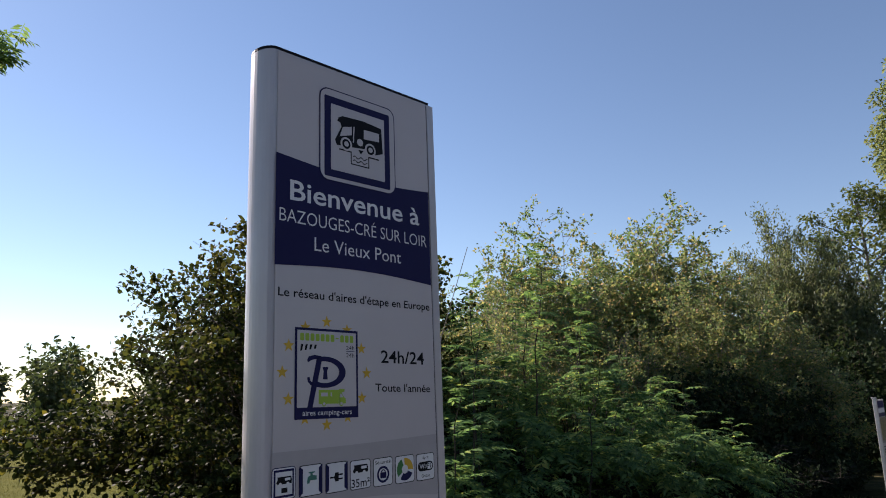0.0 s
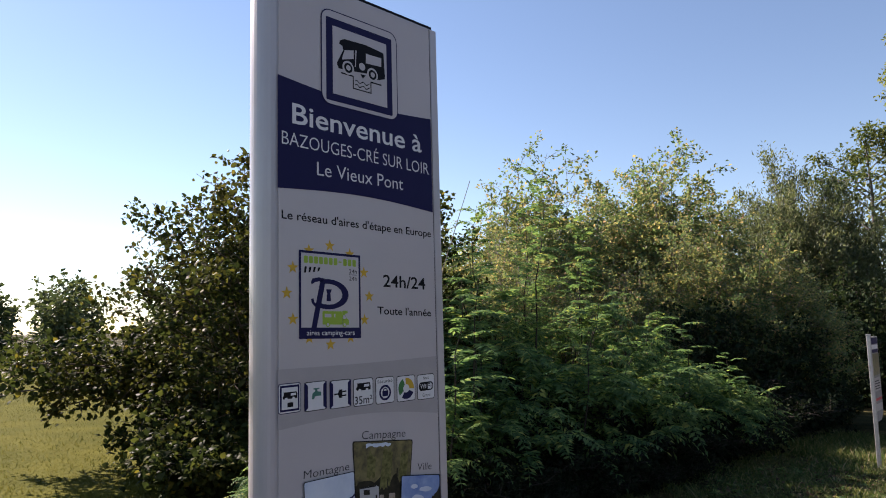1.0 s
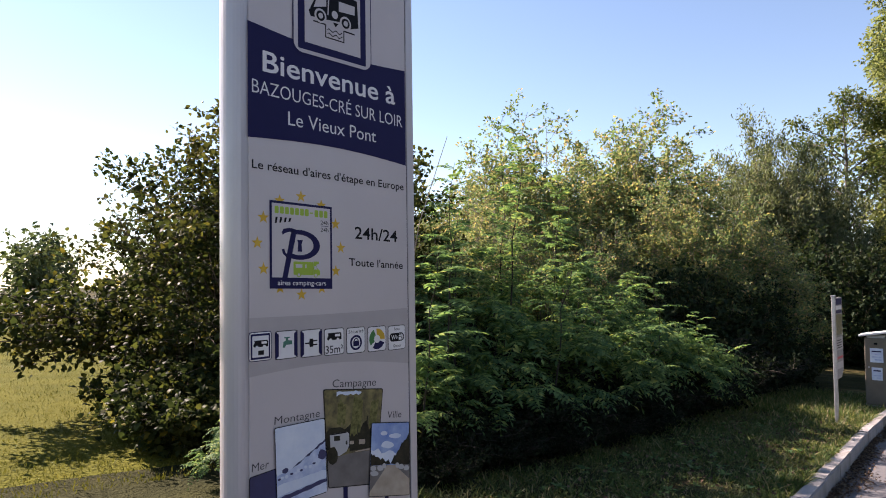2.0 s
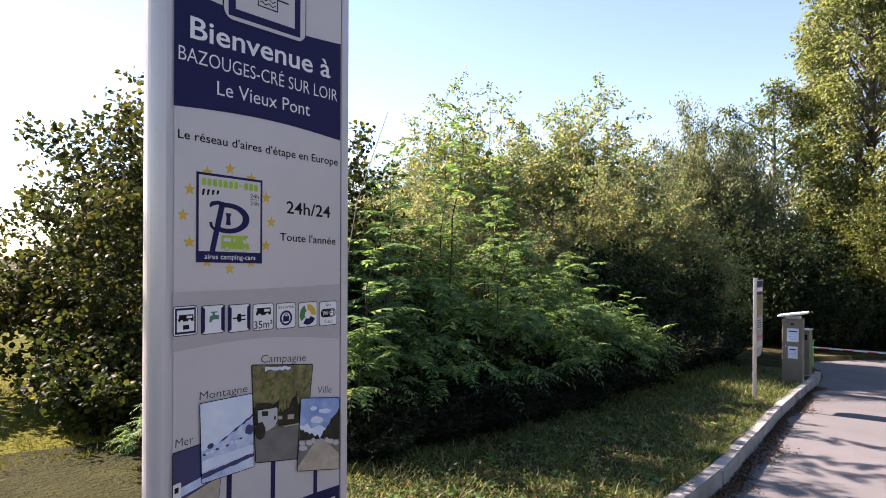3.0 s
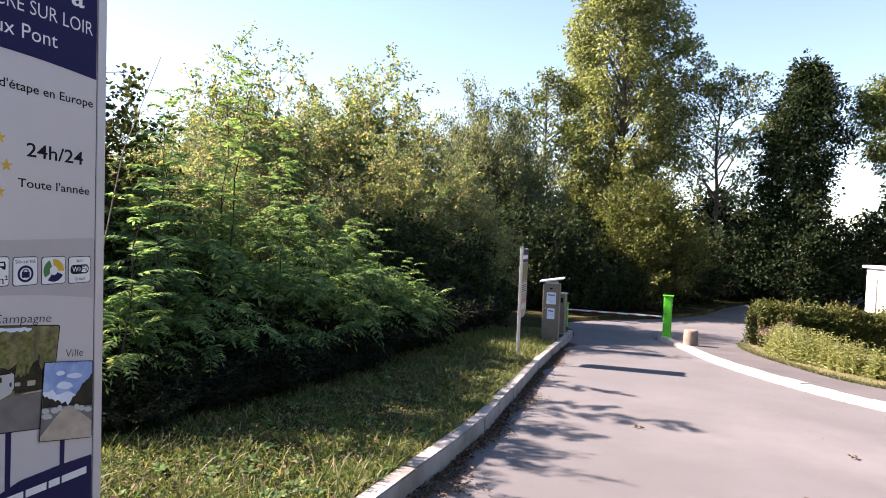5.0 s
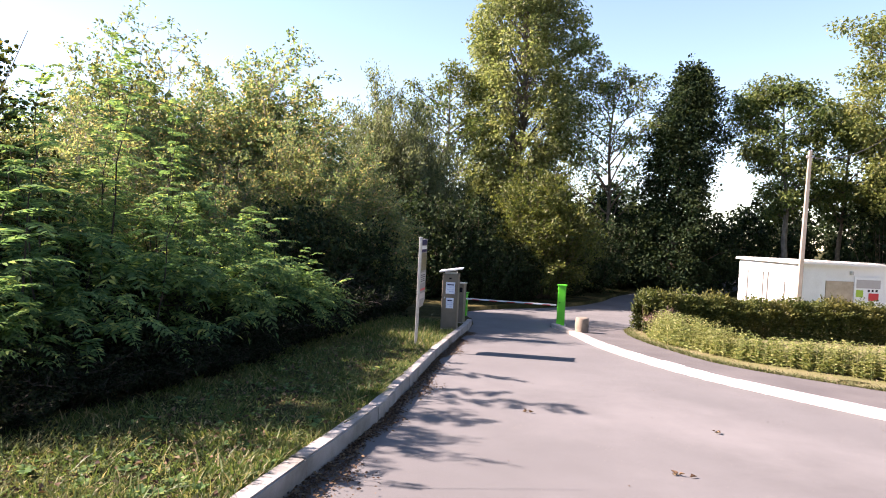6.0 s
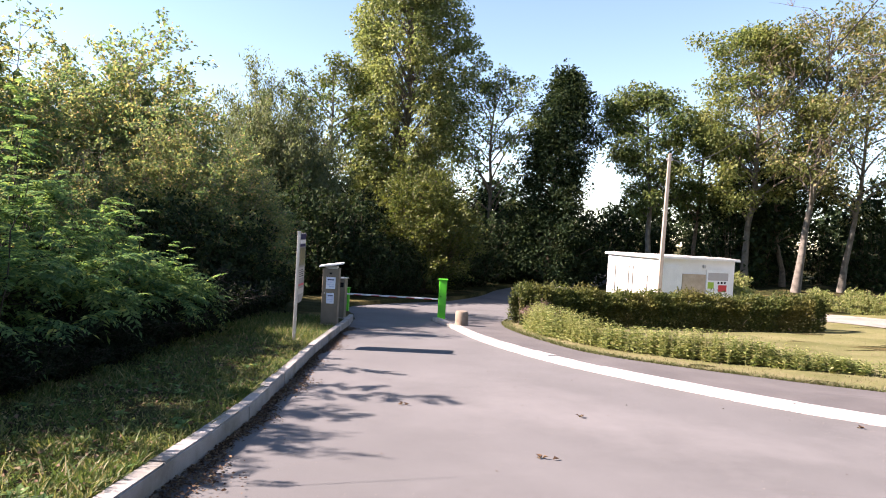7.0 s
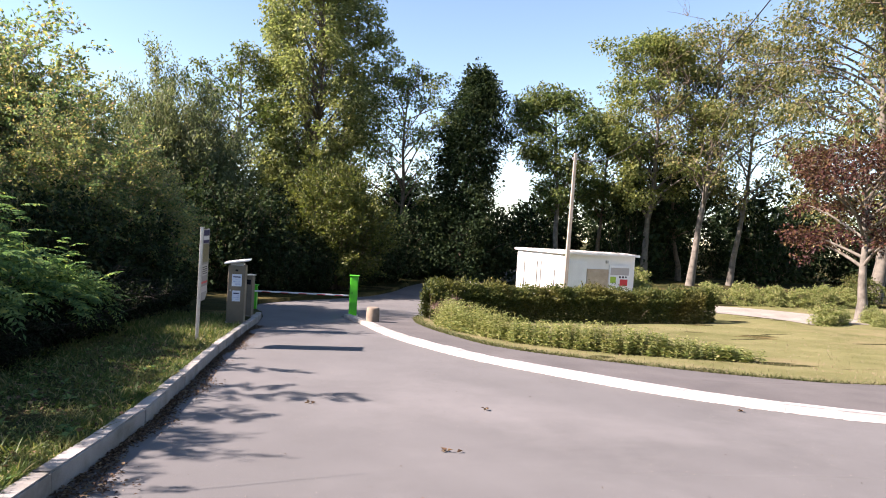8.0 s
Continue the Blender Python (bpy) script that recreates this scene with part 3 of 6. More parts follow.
def frond_bits(base, way, length, pairs, leaflet, droop=0.5):
    """One feather-shaped leaf: a rib and pairs of leaflets."""
    s = np.linspace(0, 1, pairs + 2)
    way = unit(np.asarray(way, float))
    flat = unit(np.array([way[0], way[1], 0]) + 1e-6)
    side = np.array([-flat[1], flat[0], 0])
    rib = base + way * (s * length)[:, None] + np.array([0, 0, -1.0]) * (droop * length * s ** 2)[:, None]
    d = unit(np.gradient(rib, axis=0))
    up = unit(np.cross(side[None], d))
    up = np.where(up[:, 2:] < 0, -up, up)
    k = s[1:-1]
    grow = leaflet * (0.75 + 0.5 * np.sin(np.pi * k)) * rng.uniform(0.85, 1.15, pairs)
    b, w, u, l = [], [], [], []
    for sg in (-1, 1):
        b.append(rib[1:-1])
        w.append(d[1:-1] * 0.45 + sg * side + rng.normal(0, 0.12, (pairs, 3)) - [0, 0, 0.12])
        u.append(up[1:-1] + rng.normal(0, 0.15, (pairs, 3)))
        l.append(grow)
    b.append(rib[-1:]), w.append(d[-1:]), u.append(up[-1:]), l.append(np.array([leaflet]))
    l = np.concatenate(l)
    v, f = leaves(np.concatenate(b), np.concatenate(w), np.concatenate(u), l, l * 0.36, 0.1)
    rv = np.stack([rib + side * 0.003, rib - side * 0.003], 1).reshape(-1, 3)
    i = np.arange(len(s) - 1)[:, None] * 2
    rf = np.concatenate([i + [0, 1, 3], i + [0, 3, 2]], 1).reshape(-1, 3)
    return joined([(v, f), (rv, rf)])


def robinia_bush(radius, height, stems, fronds, length=0.42, pairs=9, leaflet=0.07, seed=0.0):
    """Arching robinia shoots whose feather-shaped leaves make an uneven dome, open and dark underneath."""
    wood, bits = [], []
    for i in range(stems):
        a, r = i * 2.399 + rng.normal(0, 0.25), radius * math.sqrt((i + 0.5) / stems)
        x, y = r * math.cos(a), r * math.sin(a)
        lump = 1 + 0.55 * noise.noise((x * 1.3, y * 1.3, seed)) + 0.25 * noise.noise((x * 3.1, y * 3.1, seed + 7))
        hh = max(0.3, height * math.sqrt(1 - 0.72 * (r / radius) ** 2) * lump * rng.uniform(0.75, 1.05))
        p, tip = np.array([0.4 * x, 0.4 * y, -0.1]), np.array([x, y, hh])
        mid = np.array([0.55 * x, 0.55 * y, hh * 0.95])
        q = np.linspace(0, 1, 8)[:, None]
        st = p * (1 - q) ** 2 + 2 * mid * q * (1 - q) + tip * q ** 2 + rng.normal(0, 0.012 * height, (8, 3)) * q
        wood.append((st, np.linspace(0.008 + 0.002 * height, 0.003, 8)))
        for j in range(fronds):
            w = 0.62 + 0.38 * (j + rng.random()) / fronds
            b = np.array([np.interp(w * 7, np.arange(8), st[:, c]) for c in range(3)])
            az = a + rng.normal(0, 1.0) if j < fronds - 2 else a + rng.normal(0, 0.5)
            el = rng.uniform(-0.1, 0.6) + 0.25 * w
            dd = np.array([math.cos(az) * math.cos(el), math.sin(az) * math.cos(el), math.sin(el)])
            bits.append(frond_bits(b, dd, length * rng.uniform(0.6, 1.25), pairs, leaflet * rng.uniform(0.8, 1.15), rng.uniform(0.3, 0.8)))
    return tubes(wood, 4), joined(bits)


def sapling_meshes(height, fronds, length=0.5, pairs=10, leaflet=0.075, low=0.35, lean=0.1):
    """One robinia shoot: a slim stem with tiers of feather-shaped leaves that shorten towards the tip."""
    a0 = rng.uniform(0, 6.28)
    q = np.linspace(0, 1, 9)[:, None]
    st = np.array([lean * math.cos(a0), lean * math.sin(a0), height]) * q + rng.normal(0, 0.012 * height, (9, 3)) * [1, 1, 0] * q
    st[0, 2] = -0.1
    wood, bits = [(st, np.linspace(0.008 + 0.003 * height, 0.003, 9))], []
    for j in range(fronds):
        w = low + (1 - low) * (j + 0.7 * rng.random()) / fronds
        b = np.array([np.interp(w * 8, np.arange(9), st[:, c]) for c in range(3)])
        az, el = j * 2.399 + rng.normal(0, 0.3), 0.1 + 0.5 * w + rng.normal(0, 0.15)
        dd = np.array([math.cos(az) * math.cos(el), math.sin(az) * math.cos(el), math.sin(el)])
        bits.append(frond_bits(b, dd, length * (1.25 - 0.7 * (w - low) / (1 - low)) * rng.uniform(0.8, 1.15), pairs, leaflet * rng.uniform(0.85, 1.1), rng.uniform(0.15, 0.5)))
    return tubes(wood, 5), joined(bits)


def thicket(name, m, meshes, leafmat, label, category="bush", group="", bark="bark"):
    ob = thing(name, m, label, category, group)
    tagged(part("stemwork", raw_mesh("stemwork", *meshes[0], True), bark, ob), kind="stuff")
    part("foliage", raw_mesh("foliage", *meshes[1]), leafmat, ob)
    return ob


# ---------- the lie of the land ----------
def gz(x, y):
    """Height of the road plane: it falls away along +x and levels out."""
    x, y = np.asarray(x, float), np.asarray(y, float)
    xe = np.where(x < 22, np.maximum(x, -25), 22 + 8 * (1 - np.exp(-np.maximum(x - 22, 0) / 8)))
    s = np.clip((-y - 6) / 20, 0, 1)
    s = s * s * (3 - 2 * s)
    return -0.06 * xe * (1 - 0.45 * s)


def at(x, y, up=0.0, turn=0.0, scale=1.0):
    return Matrix.Translation((x, y, float(gz(x, y)) + up)) @ Matrix.Rotation(radians(turn), 4, "Z") @ Matrix.Diagonal((scale, scale, scale, 1))


def smooth_line(pts, step=0.2):
    """A Catmull-Rom line through the points, at even steps."""
    p = np.array([2 * np.array(pts[0]) - pts[1], *pts, 2 * np.array(pts[-1]) - pts[-2]], float)
    out = []
    for i in range(1, len(p) - 2):
        for t in np.linspace(0, 1, 24, endpoint=False):
            a, b, c, d = p[i - 1 : i + 3]
            out.append(0.5 * (2 * b + (c - a) * t + (2 * a - 5 * b + 4 * c - d) * t * t + (3 * b - a - 3 * c + d) * t ** 3))
    out = np.array(out + [p[-2]])
    s = np.r_[0, np.cumsum(np.linalg.norm(np.diff(out, axis=0), axis=1))]
    n = max(2, int(s[-1] / step))
    q = np.linspace(0, s[-1], n + 1)
    return np.stack([np.interp(q, s, out[:, c]) for c in range(2)], 1)


KERB_L = smooth_line([(-30, 1.86), (0, 1.87), (4.4, 1.89), (6.4, 1.91), (8, 2.03), (10, 2.2), (12.5, 2.4), (15, 2.56), (17.3, 2.68), (20.1, 2.93)])
KERB_R = smooth_line([(5.6, -30), (5.8, -22), (6.1, -15), (6.9, -9.6), (7.87, -6.75), (8.95, -4.95), (10.3, -3.65), (12.1, -2.3), (14.0, -1.35), (16.06, -0.62), (18.76, 0.0), (21.4, 0.7)])
EDGE_R = smooth_line([(10.0, -60), (10.15, -30), (10.2, -14), (10.36, -8.9), (10.6, -7.5), (11.65, -5.42), (13.54, -3.1), (16, -2.15), (18.88, -1.6), (21.5, -1.85), (25, -3.2), (30, -4.6), (37, -6.6), (48, -11), (62, -16)])
EDGE_L = smooth_line([(20.1, 2.99), (22, 3.5), (24, 3.85), (25.6, 3.75), (27.5, 2.7), (29.5, 1.1), (31.5, -0.2), (35, -1.5), (40, -2.8), (48, -6), (62, -12)])


def y_of(line, x):
    o = np.argsort(line[:, 0])
    return np.interp(x, line[o, 0], line[o, 1])


def left_edge(x):
    return np.where(x < 20.1, y_of(KERB_L, x), y_of(EDGE_L, x))


def road_right(x):
    return np.where(x < 5.6, -60.0, np.where(x < 21.4, y_of(KERB_R, x), y_of(EDGE_R, x)))


def field_right(x):
    return np.where(x < 10.0, -90.0, y_of(EDGE_R, x))


KERB_H, PATH_H = 0.17, 0.10


def strip(name, xs, ya, yb, cols, lift):
    """A sheet between two edges that are functions of x, laid on the slope."""
    w = np.linspace(0, 1, cols)
    X = np.repeat(xs[:, None], cols, 1)
    Y = ya[:, None] * (1 - w) + yb[:, None] * w
    Z = gz(X, Y) + (lift(X, Y) if callable(lift) else lift)
    i = np.arange(len(xs) - 1)[:, None] * cols + np.arange(cols - 1)
    f = np.stack([i, i + cols, i + cols + 1, i + 1], -1).reshape(-1, 4)
    return raw_mesh(name, np.stack([X, Y, Z], -1).reshape(-1, 3), f, True)


far = 700.0
xs = np.unique(np.concatenate([np.linspace(-25, 4, 40), np.linspace(4, 24, 260), np.linspace(24, 70, 110), -25 - np.geomspace(0.5, far, 25), 70 + np.geomspace(0.5, far, 25)]))
le, re_ = left_edge(xs), field_right(xs)
grow = np.r_[0, np.geomspace(0.12, far, 60)]
cols = []
for g in grow[::-1]:
    cols.append((re_ - g, PATH_H - 0.005))
cols.append((re_ + 0.02, -0.06))
for w in (0.33, 0.66):
    cols.append((re_ + (le - re_) * w, -0.06))
cols.append((le - 0.005, -0.06))
for g in grow:
    cols.append((le + 0.05 + g, KERB_H - 0.02))
Y = np.stack([c[0] for c in cols], 1)
X = np.repeat(xs[:, None], len(cols), 1)
Z = gz(X, Y) + np.array([c[1] for c in cols])
rough = np.array([noise.noise((x * 0.7, y * 0.7, 0.3)) * 0.035 + noise.noise((x * 2.6, y * 2.6, 5.0)) * 0.012 for x, y in zip(X.ravel(), Y.ravel())]).reshape(X.shape)
edge = np.minimum(np.abs(Y - le[:, None]), np.abs(Y - re_[:, None]))
Z = Z + np.where((Y > le[:, None]) | (Y < re_[:, None]), rough * np.clip(edge * 2, 0, 1), 0)
nc = len(cols)
i = np.arange(len(xs) - 1)[:, None] * nc + np.arange(nc - 1)
ground = part("ground", raw_mesh("ground", np.stack([X, Y, Z], -1).reshape(-1, 3), np.stack([i, i + nc, i + nc + 1, i + 1], -1).reshape(-1, 4), True), "soil_grass")
tagged(ground, "rough grass and bare earth sloping gently down", "ground", kind="structure")
rx = np.unique(np.concatenate([np.linspace(-25, 5.59, 60), np.linspace(5.6, 21.39, 240), np.linspace(21.4, 62, 90)]))
road = part("road", strip("road", rx, road_right(rx), left_edge(rx) - 0.005, 24, 0.0), "asphalt")
tagged(road, "worn pale grey asphalt access road with dry leaves", "road", kind="structure")
px_ = np.linspace(10.02, 22.6, 200)
px0 = np.linspace(5.62, 10.0, 80)
fade = lambda X, Y: PATH_H * np.clip((22.5 - X) / 2.2, 0, 1) + 0.002
pavement = part("pavement", strip("pavement", np.r_[px0, px_], np.r_[np.full(80, -60.0), y_of(EDGE_R, px_)], np.where(np.r_[px0, px_] < 21.4, y_of(KERB_R, np.r_[px0, px_]), 0.7) - 0.07, 8, fade), "pavement")
tagged(pavement, "dark grey asphalt footpath beside the access road", "pavement", kind="structure")


def kerb(name, line, side, width, height, seg, material, label, gap=0.004, bevel=0.012):
    """A row of kerb stones, each a bevelled block of its own, laid along a line."""
    ob = thing(name, Matrix.Identity(4), label, "kerb", kind="structure")
    s = np.r_[0, np.cumsum(np.linalg.norm(np.diff(line, axis=0), axis=1))]
    n = int(s[-1] / seg)
    for k in range(n):
        a, b = (np.array([np.interp((k + e) * seg + o, s, line[:, c]) for c in range(2)]) for e, o in ((0, gap), (1, -gap)))
        d = (b - a) / np.linalg.norm(b - a)
        nrm = np.array([-d[1], d[0]]) * side
        bm = box_bm((0, 0, -0.25), (1, 1, 1), 0)
        jig = rng.normal(0, 0.004, 2)
        for v in bm.verts:
            u, w, top = v.co.x, v.co.y, v.co.z > 0.5
            p = a + (b - a) * u + nrm * (w * width + (0.012 if top and w < 0.5 else 0) + jig[0])
            v.co = Vector((p[0], p[1], float(gz(p[0], p[1])) + (height + jig[1] if top else -0.2)))
        bmesh.ops.bevel(bm, geom=[e for e in bm.edges if min(v.co.z - float(gz(v.co.x, v.co.y)) for v in e.verts) > 0], offset=bevel, segments=2, affect="EDGES")
        if side < 0:
            bmesh.ops.reverse_faces(bm, faces=bm.faces)
        part("kerb_stone", bm, material(a[0]) if callable(material) else material, ob)
    return ob


kerb("kerb_left", KERB_L[KERB_L[:, 0] > -6], 1, 0.15, KERB_H, 0.98, "kerb", "weathered grey concrete kerb along the grass verge")
kr = KERB_R[KERB_R[:, 1] > -16]
kerb_right = kerb("kerb_right", kr, -1, 0.21, PATH_H + 0.012, 0.66, lambda x: "kerb_white" if x < 14.6 else "kerb", "low concrete kerb, white-painted along the curve and bare towards the barrier", 0.0015, 0.004)
kw = smooth_line([tuple(q) for q in kr[kr[:, 0] < 14.6][::3]], 0.035)
dk_ = unit(np.gradient(kw, axis=0))
nk_ = np.stack([-dk_[:, 1], dk_[:, 0]], 1)
reach = np.array([0.03 + 0.03 * noise.noise((q[0] * 3, q[1] * 3, 0)) + 0.05 * noise.noise((q[0] * 14, q[1] * 14, 4)) for q in kw]).clip(0.002, 0.09)
edge2 = np.concatenate([kw - nk_ * 0.01, kw + nk_ * reach[:, None]])
m_ = len(kw)
i = np.arange(m_ - 1)[:, None]
part("paint_edge", raw_mesh("paint_edge", np.c_[edge2, gz(edge2[:, 0], edge2[:, 1]) + 0.005], np.concatenate([i, i + 1, i + 1 + m_, i + m_], 1)), "kerb_white", kerb_right, "ragged edge of the white paint on the asphalt")
trk = smooth_line([(33, -9.5), (30.5, -13), (27.3, -16.2), (24.2, -17.5), (22, -17.6)])
hw = 1.6
tv, tf = [], []
d = np.gradient(trk, axis=0)
nn = unit(np.stack([-d[:, 1], d[:, 0]], 1))
for p, q in zip(trk, nn):
    for w in np.linspace(-hw, hw, 7):
        e = p + q * w
        tv.append((e[0], e[1], float(gz(*e)) + PATH_H + 0.035))
i = np.arange(len(trk) - 1)[:, None] * 7 + np.arange(6)
track = part("gravel_track", raw_mesh("gravel_track", tv, np.stack([i, i + 1, i + 8, i + 7], -1).reshape(-1, 4), True), "gravel")
tagged(track, "pale gravel track crossing the lawn behind the hedge", "track", kind="structure")

# ---------- the welcome totem ----------
TX, TY, TB = 1.573, 2.55, -0.10 + KERB_H
totem = thing("totem_sign", Matrix.Translation((TX, TY, TB)) @ Matrix.Rotation(radians(-1.15), 4, "Y") @ Matrix.Translation((-0.0, 0, 0)),
              "tall white aluminium welcome totem with navy print, standing in the verge", "sign")
LEAN0 = math.tan(radians(1.15)) * (2.0 - TB)


def tp(x, z):
    """Print coordinates to the totem's own."""
    return x - TX + LEAN0, z - TB


def prism(profile, z0, z1, slope=0.0):
    """An upright extrusion of a plan profile; the top may slope along x."""
    bm = bmesh.new()
    lo = [bm.verts.new((x, y, z0)) for x, y in profile]
    hi = [bm.verts.new((x, y, z1 + slope * x)) for x, y in profile]
    n = len(profile)
    for k in range(n):
        bm.faces.new((lo[k], lo[(k + 1) % n], hi[(k + 1) % n], hi[k]))
    bm.faces.new(lo[::-1])
    bm.faces.new(hi)
    return bm


ox = LEAN0
W = 0.99
nose = [(0.112 - 0.055 * math.sin(a), 0.085 - 0.085 * math.cos(a)) for a in np.linspace(0, math.pi, 15)]
profile = [(ox + x, y) for x, y in [(W - 0.02, 0.0)] + [(W, 0.02), (W, 0.15), (W - 0.02, 0.17)] + [(x, y) for x, y in nose[::-1]]]
part("body", prism(profile, 0.0, 3.105 - TB), "totem_alu", totem, "brushed aluminium body with a rounded edge")
part("top_cap", prism([(ox + (x - ox) * 1.0, y) for x, y in profile], 3.107 - TB, 3.118 - TB), "black", totem, "thin dark top cap")
part("panel", box_bm((ox + 0.112, -0.006, 0.12), (ox + W - 0.043, -0.001, 3.10 - TB), 0.0015), "panel_white", totem, "white printed panel")
part("side_trim", box_bm((ox + W - 0.039, -0.009, 0.05), (ox + W + 0.004, -0.001, 3.10 - TB), 0.003), "totem_alu", totem)
part("joint", box_bm((ox + W - 0.0435, -0.004, 0.1), (ox + W - 0.0395, 0.001, 3.10 - TB)), "black", totem)
part("base_plate", box_bm((ox - 0.05, -0.06, -0.12), (ox + W + 0.05, 0.23, 0.012), 0.004), "steel", totem)


def flat(name, pts, layer, material, parent, label="", thick=0.0006, place=tp, holes=None):
    """A thin printed shape on the totem: outline in print coordinates."""
    bm = bmesh.new()
    y0 = -0.006 - 0.0008 * layer
    vs = [bm.verts.new((place(x, z)[0], y0, place(x, z)[1])) for x, z in pts]
    f = bm.faces.new(vs)
    f.normal_update()
    if f.normal.y > 0:
        f.normal_flip()
    r = bmesh.ops.extrude_face_region(bm, geom=[f])
    for v in r["geom"]:
        if isinstance(v, bmesh.types.BMVert):
            v.co.y -= thick
    bmesh.ops.triangulate(bm, faces=bm.faces)
    return part(name, bm, material, parent, label)


def rect(x0, z0, x1, z1, r=0.0, n=5):
    if not r:
        return [(x0, z0), (x1, z0), (x1, z1), (x0, z1)]
    out = []
    for cx, cz, a0 in ((x1 - r, z0 + r, -90), (x1 - r, z1 - r, 0), (x0 + r, z1 - r, 90), (x0 + r, z0 + r, 180)):
        out += [(cx + r * math.cos(radians(a0 + 90 * k / n)), cz + r * math.sin(radians(a0 + 90 * k / n))) for k in range(n + 1)]
    return out


def disc(cx, cz, rx_, rz_=None, n=20, a0=0, a1=360):
    rz_ = rz_ or rx_
    full = a1 - a0 == 360
    return [(cx + rx_ * math.cos(radians(a)), cz + rz_ * math.sin(radians(a))) for a in np.linspace(a0, a1, n, endpoint=not full)]


def ring(name, cx, cz, r0, r1, layer, material, parent, a0=0, a1=360, sx=1.0, n=24):
    outer = [(cx + sx * r1 * math.cos(radians(a)), cz + r1 * math.sin(radians(a))) for a in np.linspace(a0, a1, n)]
    inner = [(cx + sx * r0 * math.cos(radians(a)), cz + r0 * math.sin(radians(a))) for a in np.linspace(a1, a0, n)]
    return flat(name, outer + inner, layer, material, parent)


def writing(name, text, x0, x1, z0, cap, layer, material, parent, shear=0.0, bold=0.0, slant=0.0, place=tp, base=-0.006):
    """Lettering between x0 and x1 on the line z0, with capitals cap high."""
    cu = bpy.data.curves.new(name, "FONT")
    cu.body, cu.size, cu.shear, cu.offset, cu.resolution_u = text, 1.0, shear, bold, 3
    tmp = bpy.data.objects.new(name, cu)
    scene.collection.objects.link(tmp)
    bpy.context.view_layer.update()
    me = bpy.data.meshes.new_from_object(tmp.evaluated_get(bpy.context.evaluated_depsgraph_get()))
    bpy.data.objects.remove(tmp)
    co = np.zeros(len(me.vertices) * 3, np.float32)
    me.vertices.foreach_get("co", co)
    co = co.reshape(-1, 3)
    lo, hi = co[:, 0].min(), co[:, 0].max()
    u = (co[:, 0] - lo) / (hi - lo)
    x = x0 + u * (x1 - x0)
    z = z0 + co[:, 1] / 0.70 * cap + slant * (x - x0)
    out = np.stack([x - (TX - LEAN0 if place is tp else 0), np.full(len(x), base - 0.0008 * layer), z - (TB if place is tp else 0)], 1)
    # one part a word: letters that stand closer than a third of a capital belong together
    vs = np.zeros(len(me.loops), np.int32)
    me.loops.foreach_get("vertex_index", vs)
    polys = [vs[p.loop_start : p.loop_start + p.loop_total] for p in me.polygons]
    spans = sorted((out[q, 0].min(), out[q, 0].max()) for q in polys)
    cuts, right = [], spans[0][1]
    for a, b in spans:
        if a - right > cap * 0.27:
            cuts.append((a + right) / 2)
        right = max(right, b)
    groups = {}
    for q in polys:
        groups.setdefault(sum(out[q, 0].mean() > c_ for c_ in cuts), []).append(q)
    bpy.data.meshes.remove(me)
    for g in sorted(groups):
        used = {v: k for k, v in enumerate(sorted({int(v) for q in groups[g] for v in q}))}
        m2 = bpy.data.meshes.new(name)
        m2.from_pydata([tuple(map(float, out[v])) for v in used], [], [[used[int(v)] for v in q] for q in groups[g]])
        part(name, m2, material, parent)


PL, PR = 1.681, 2.516
# navy welcome field with waved edges
us = np.linspace(0, 1, 16)
top = [(PL + (PR - PL) * u, 2.66 - 0.016 * u - 0.026 * math.sin(math.pi * u)) for u in us]
bot = [(PL + (PR - PL) * u, 2.206 - 0.018 * u + 0.022 * math.sin(math.pi * u)) for u in us[::-1]]
flat("navy_field", top + bot, 1, "navy", totem, "navy printed field with curved edges")
cs = flat("pictogram_plate", rect(1.884, 2.589, 2.306, 3.008, 0.045), 3, "navy", totem, "square blue motorhome service pictogram")
flat("outer_rim", rect(1.889, 2.594, 2.301, 3.003, 0.042), 4, "panel_white", cs)
flat("blue_square", rect(1.909, 2.609, 2.272, 2.972, 0.006), 5, "navy", cs)
flat("white_square", rect(1.942, 2.641, 2.24, 2.939), 6, "panel_white", cs)
van = [(1.975, 2.868), (1.981, 2.884), (2.003, 2.896), (2.12, 2.902), (2.222, 2.892), (2.229, 2.772), (2.186, 2.757), (2.123, 2.772), (2.053, 2.764), (1.972, 2.757), (1.962, 2.778), (1.997, 2.845), (1.992, 2.862)]
flat("van_body", van, 7, "black", cs)
flat("van_windscreen", [(2.004, 2.846), (2.052, 2.858), (2.052, 2.82), (1.987, 2.8)], 8, "panel_white", cs)
flat("van_door_gap", [(2.058, 2.786), (2.063, 2.786), (2.068, 2.862), (2.062, 2.862)], 8, "panel_white", cs)
flat("van_window", [(2.12, 2.862), (2.208, 2.864), (2.207, 2.824), (2.119, 2.818)], 8, "panel_white", cs)
for wx, wz in ((2.021, 2.771), (2.155, 2.773)):
    flat("wheel_rim", disc(wx, wz, 0.031), 9, "panel_white", cs)
    flat("wheel", disc(wx, wz, 0.022), 10, "black", cs)
    flat("wheel_hub", disc(wx, wz, 0.012), 11, "panel_white", cs)
flat("drain_dot", disc(2.097, 2.796, 0.017), 9, "panel_white", cs)
flat("drain_arrow", [(2.08, 2.764), (2.122, 2.765), (2.1, 2.737)], 9, "panel_white", cs)
flat("drain_arrow_core", [(2.086, 2.76), (2.116, 2.761), (2.1, 2.742)], 10, "black", cs)
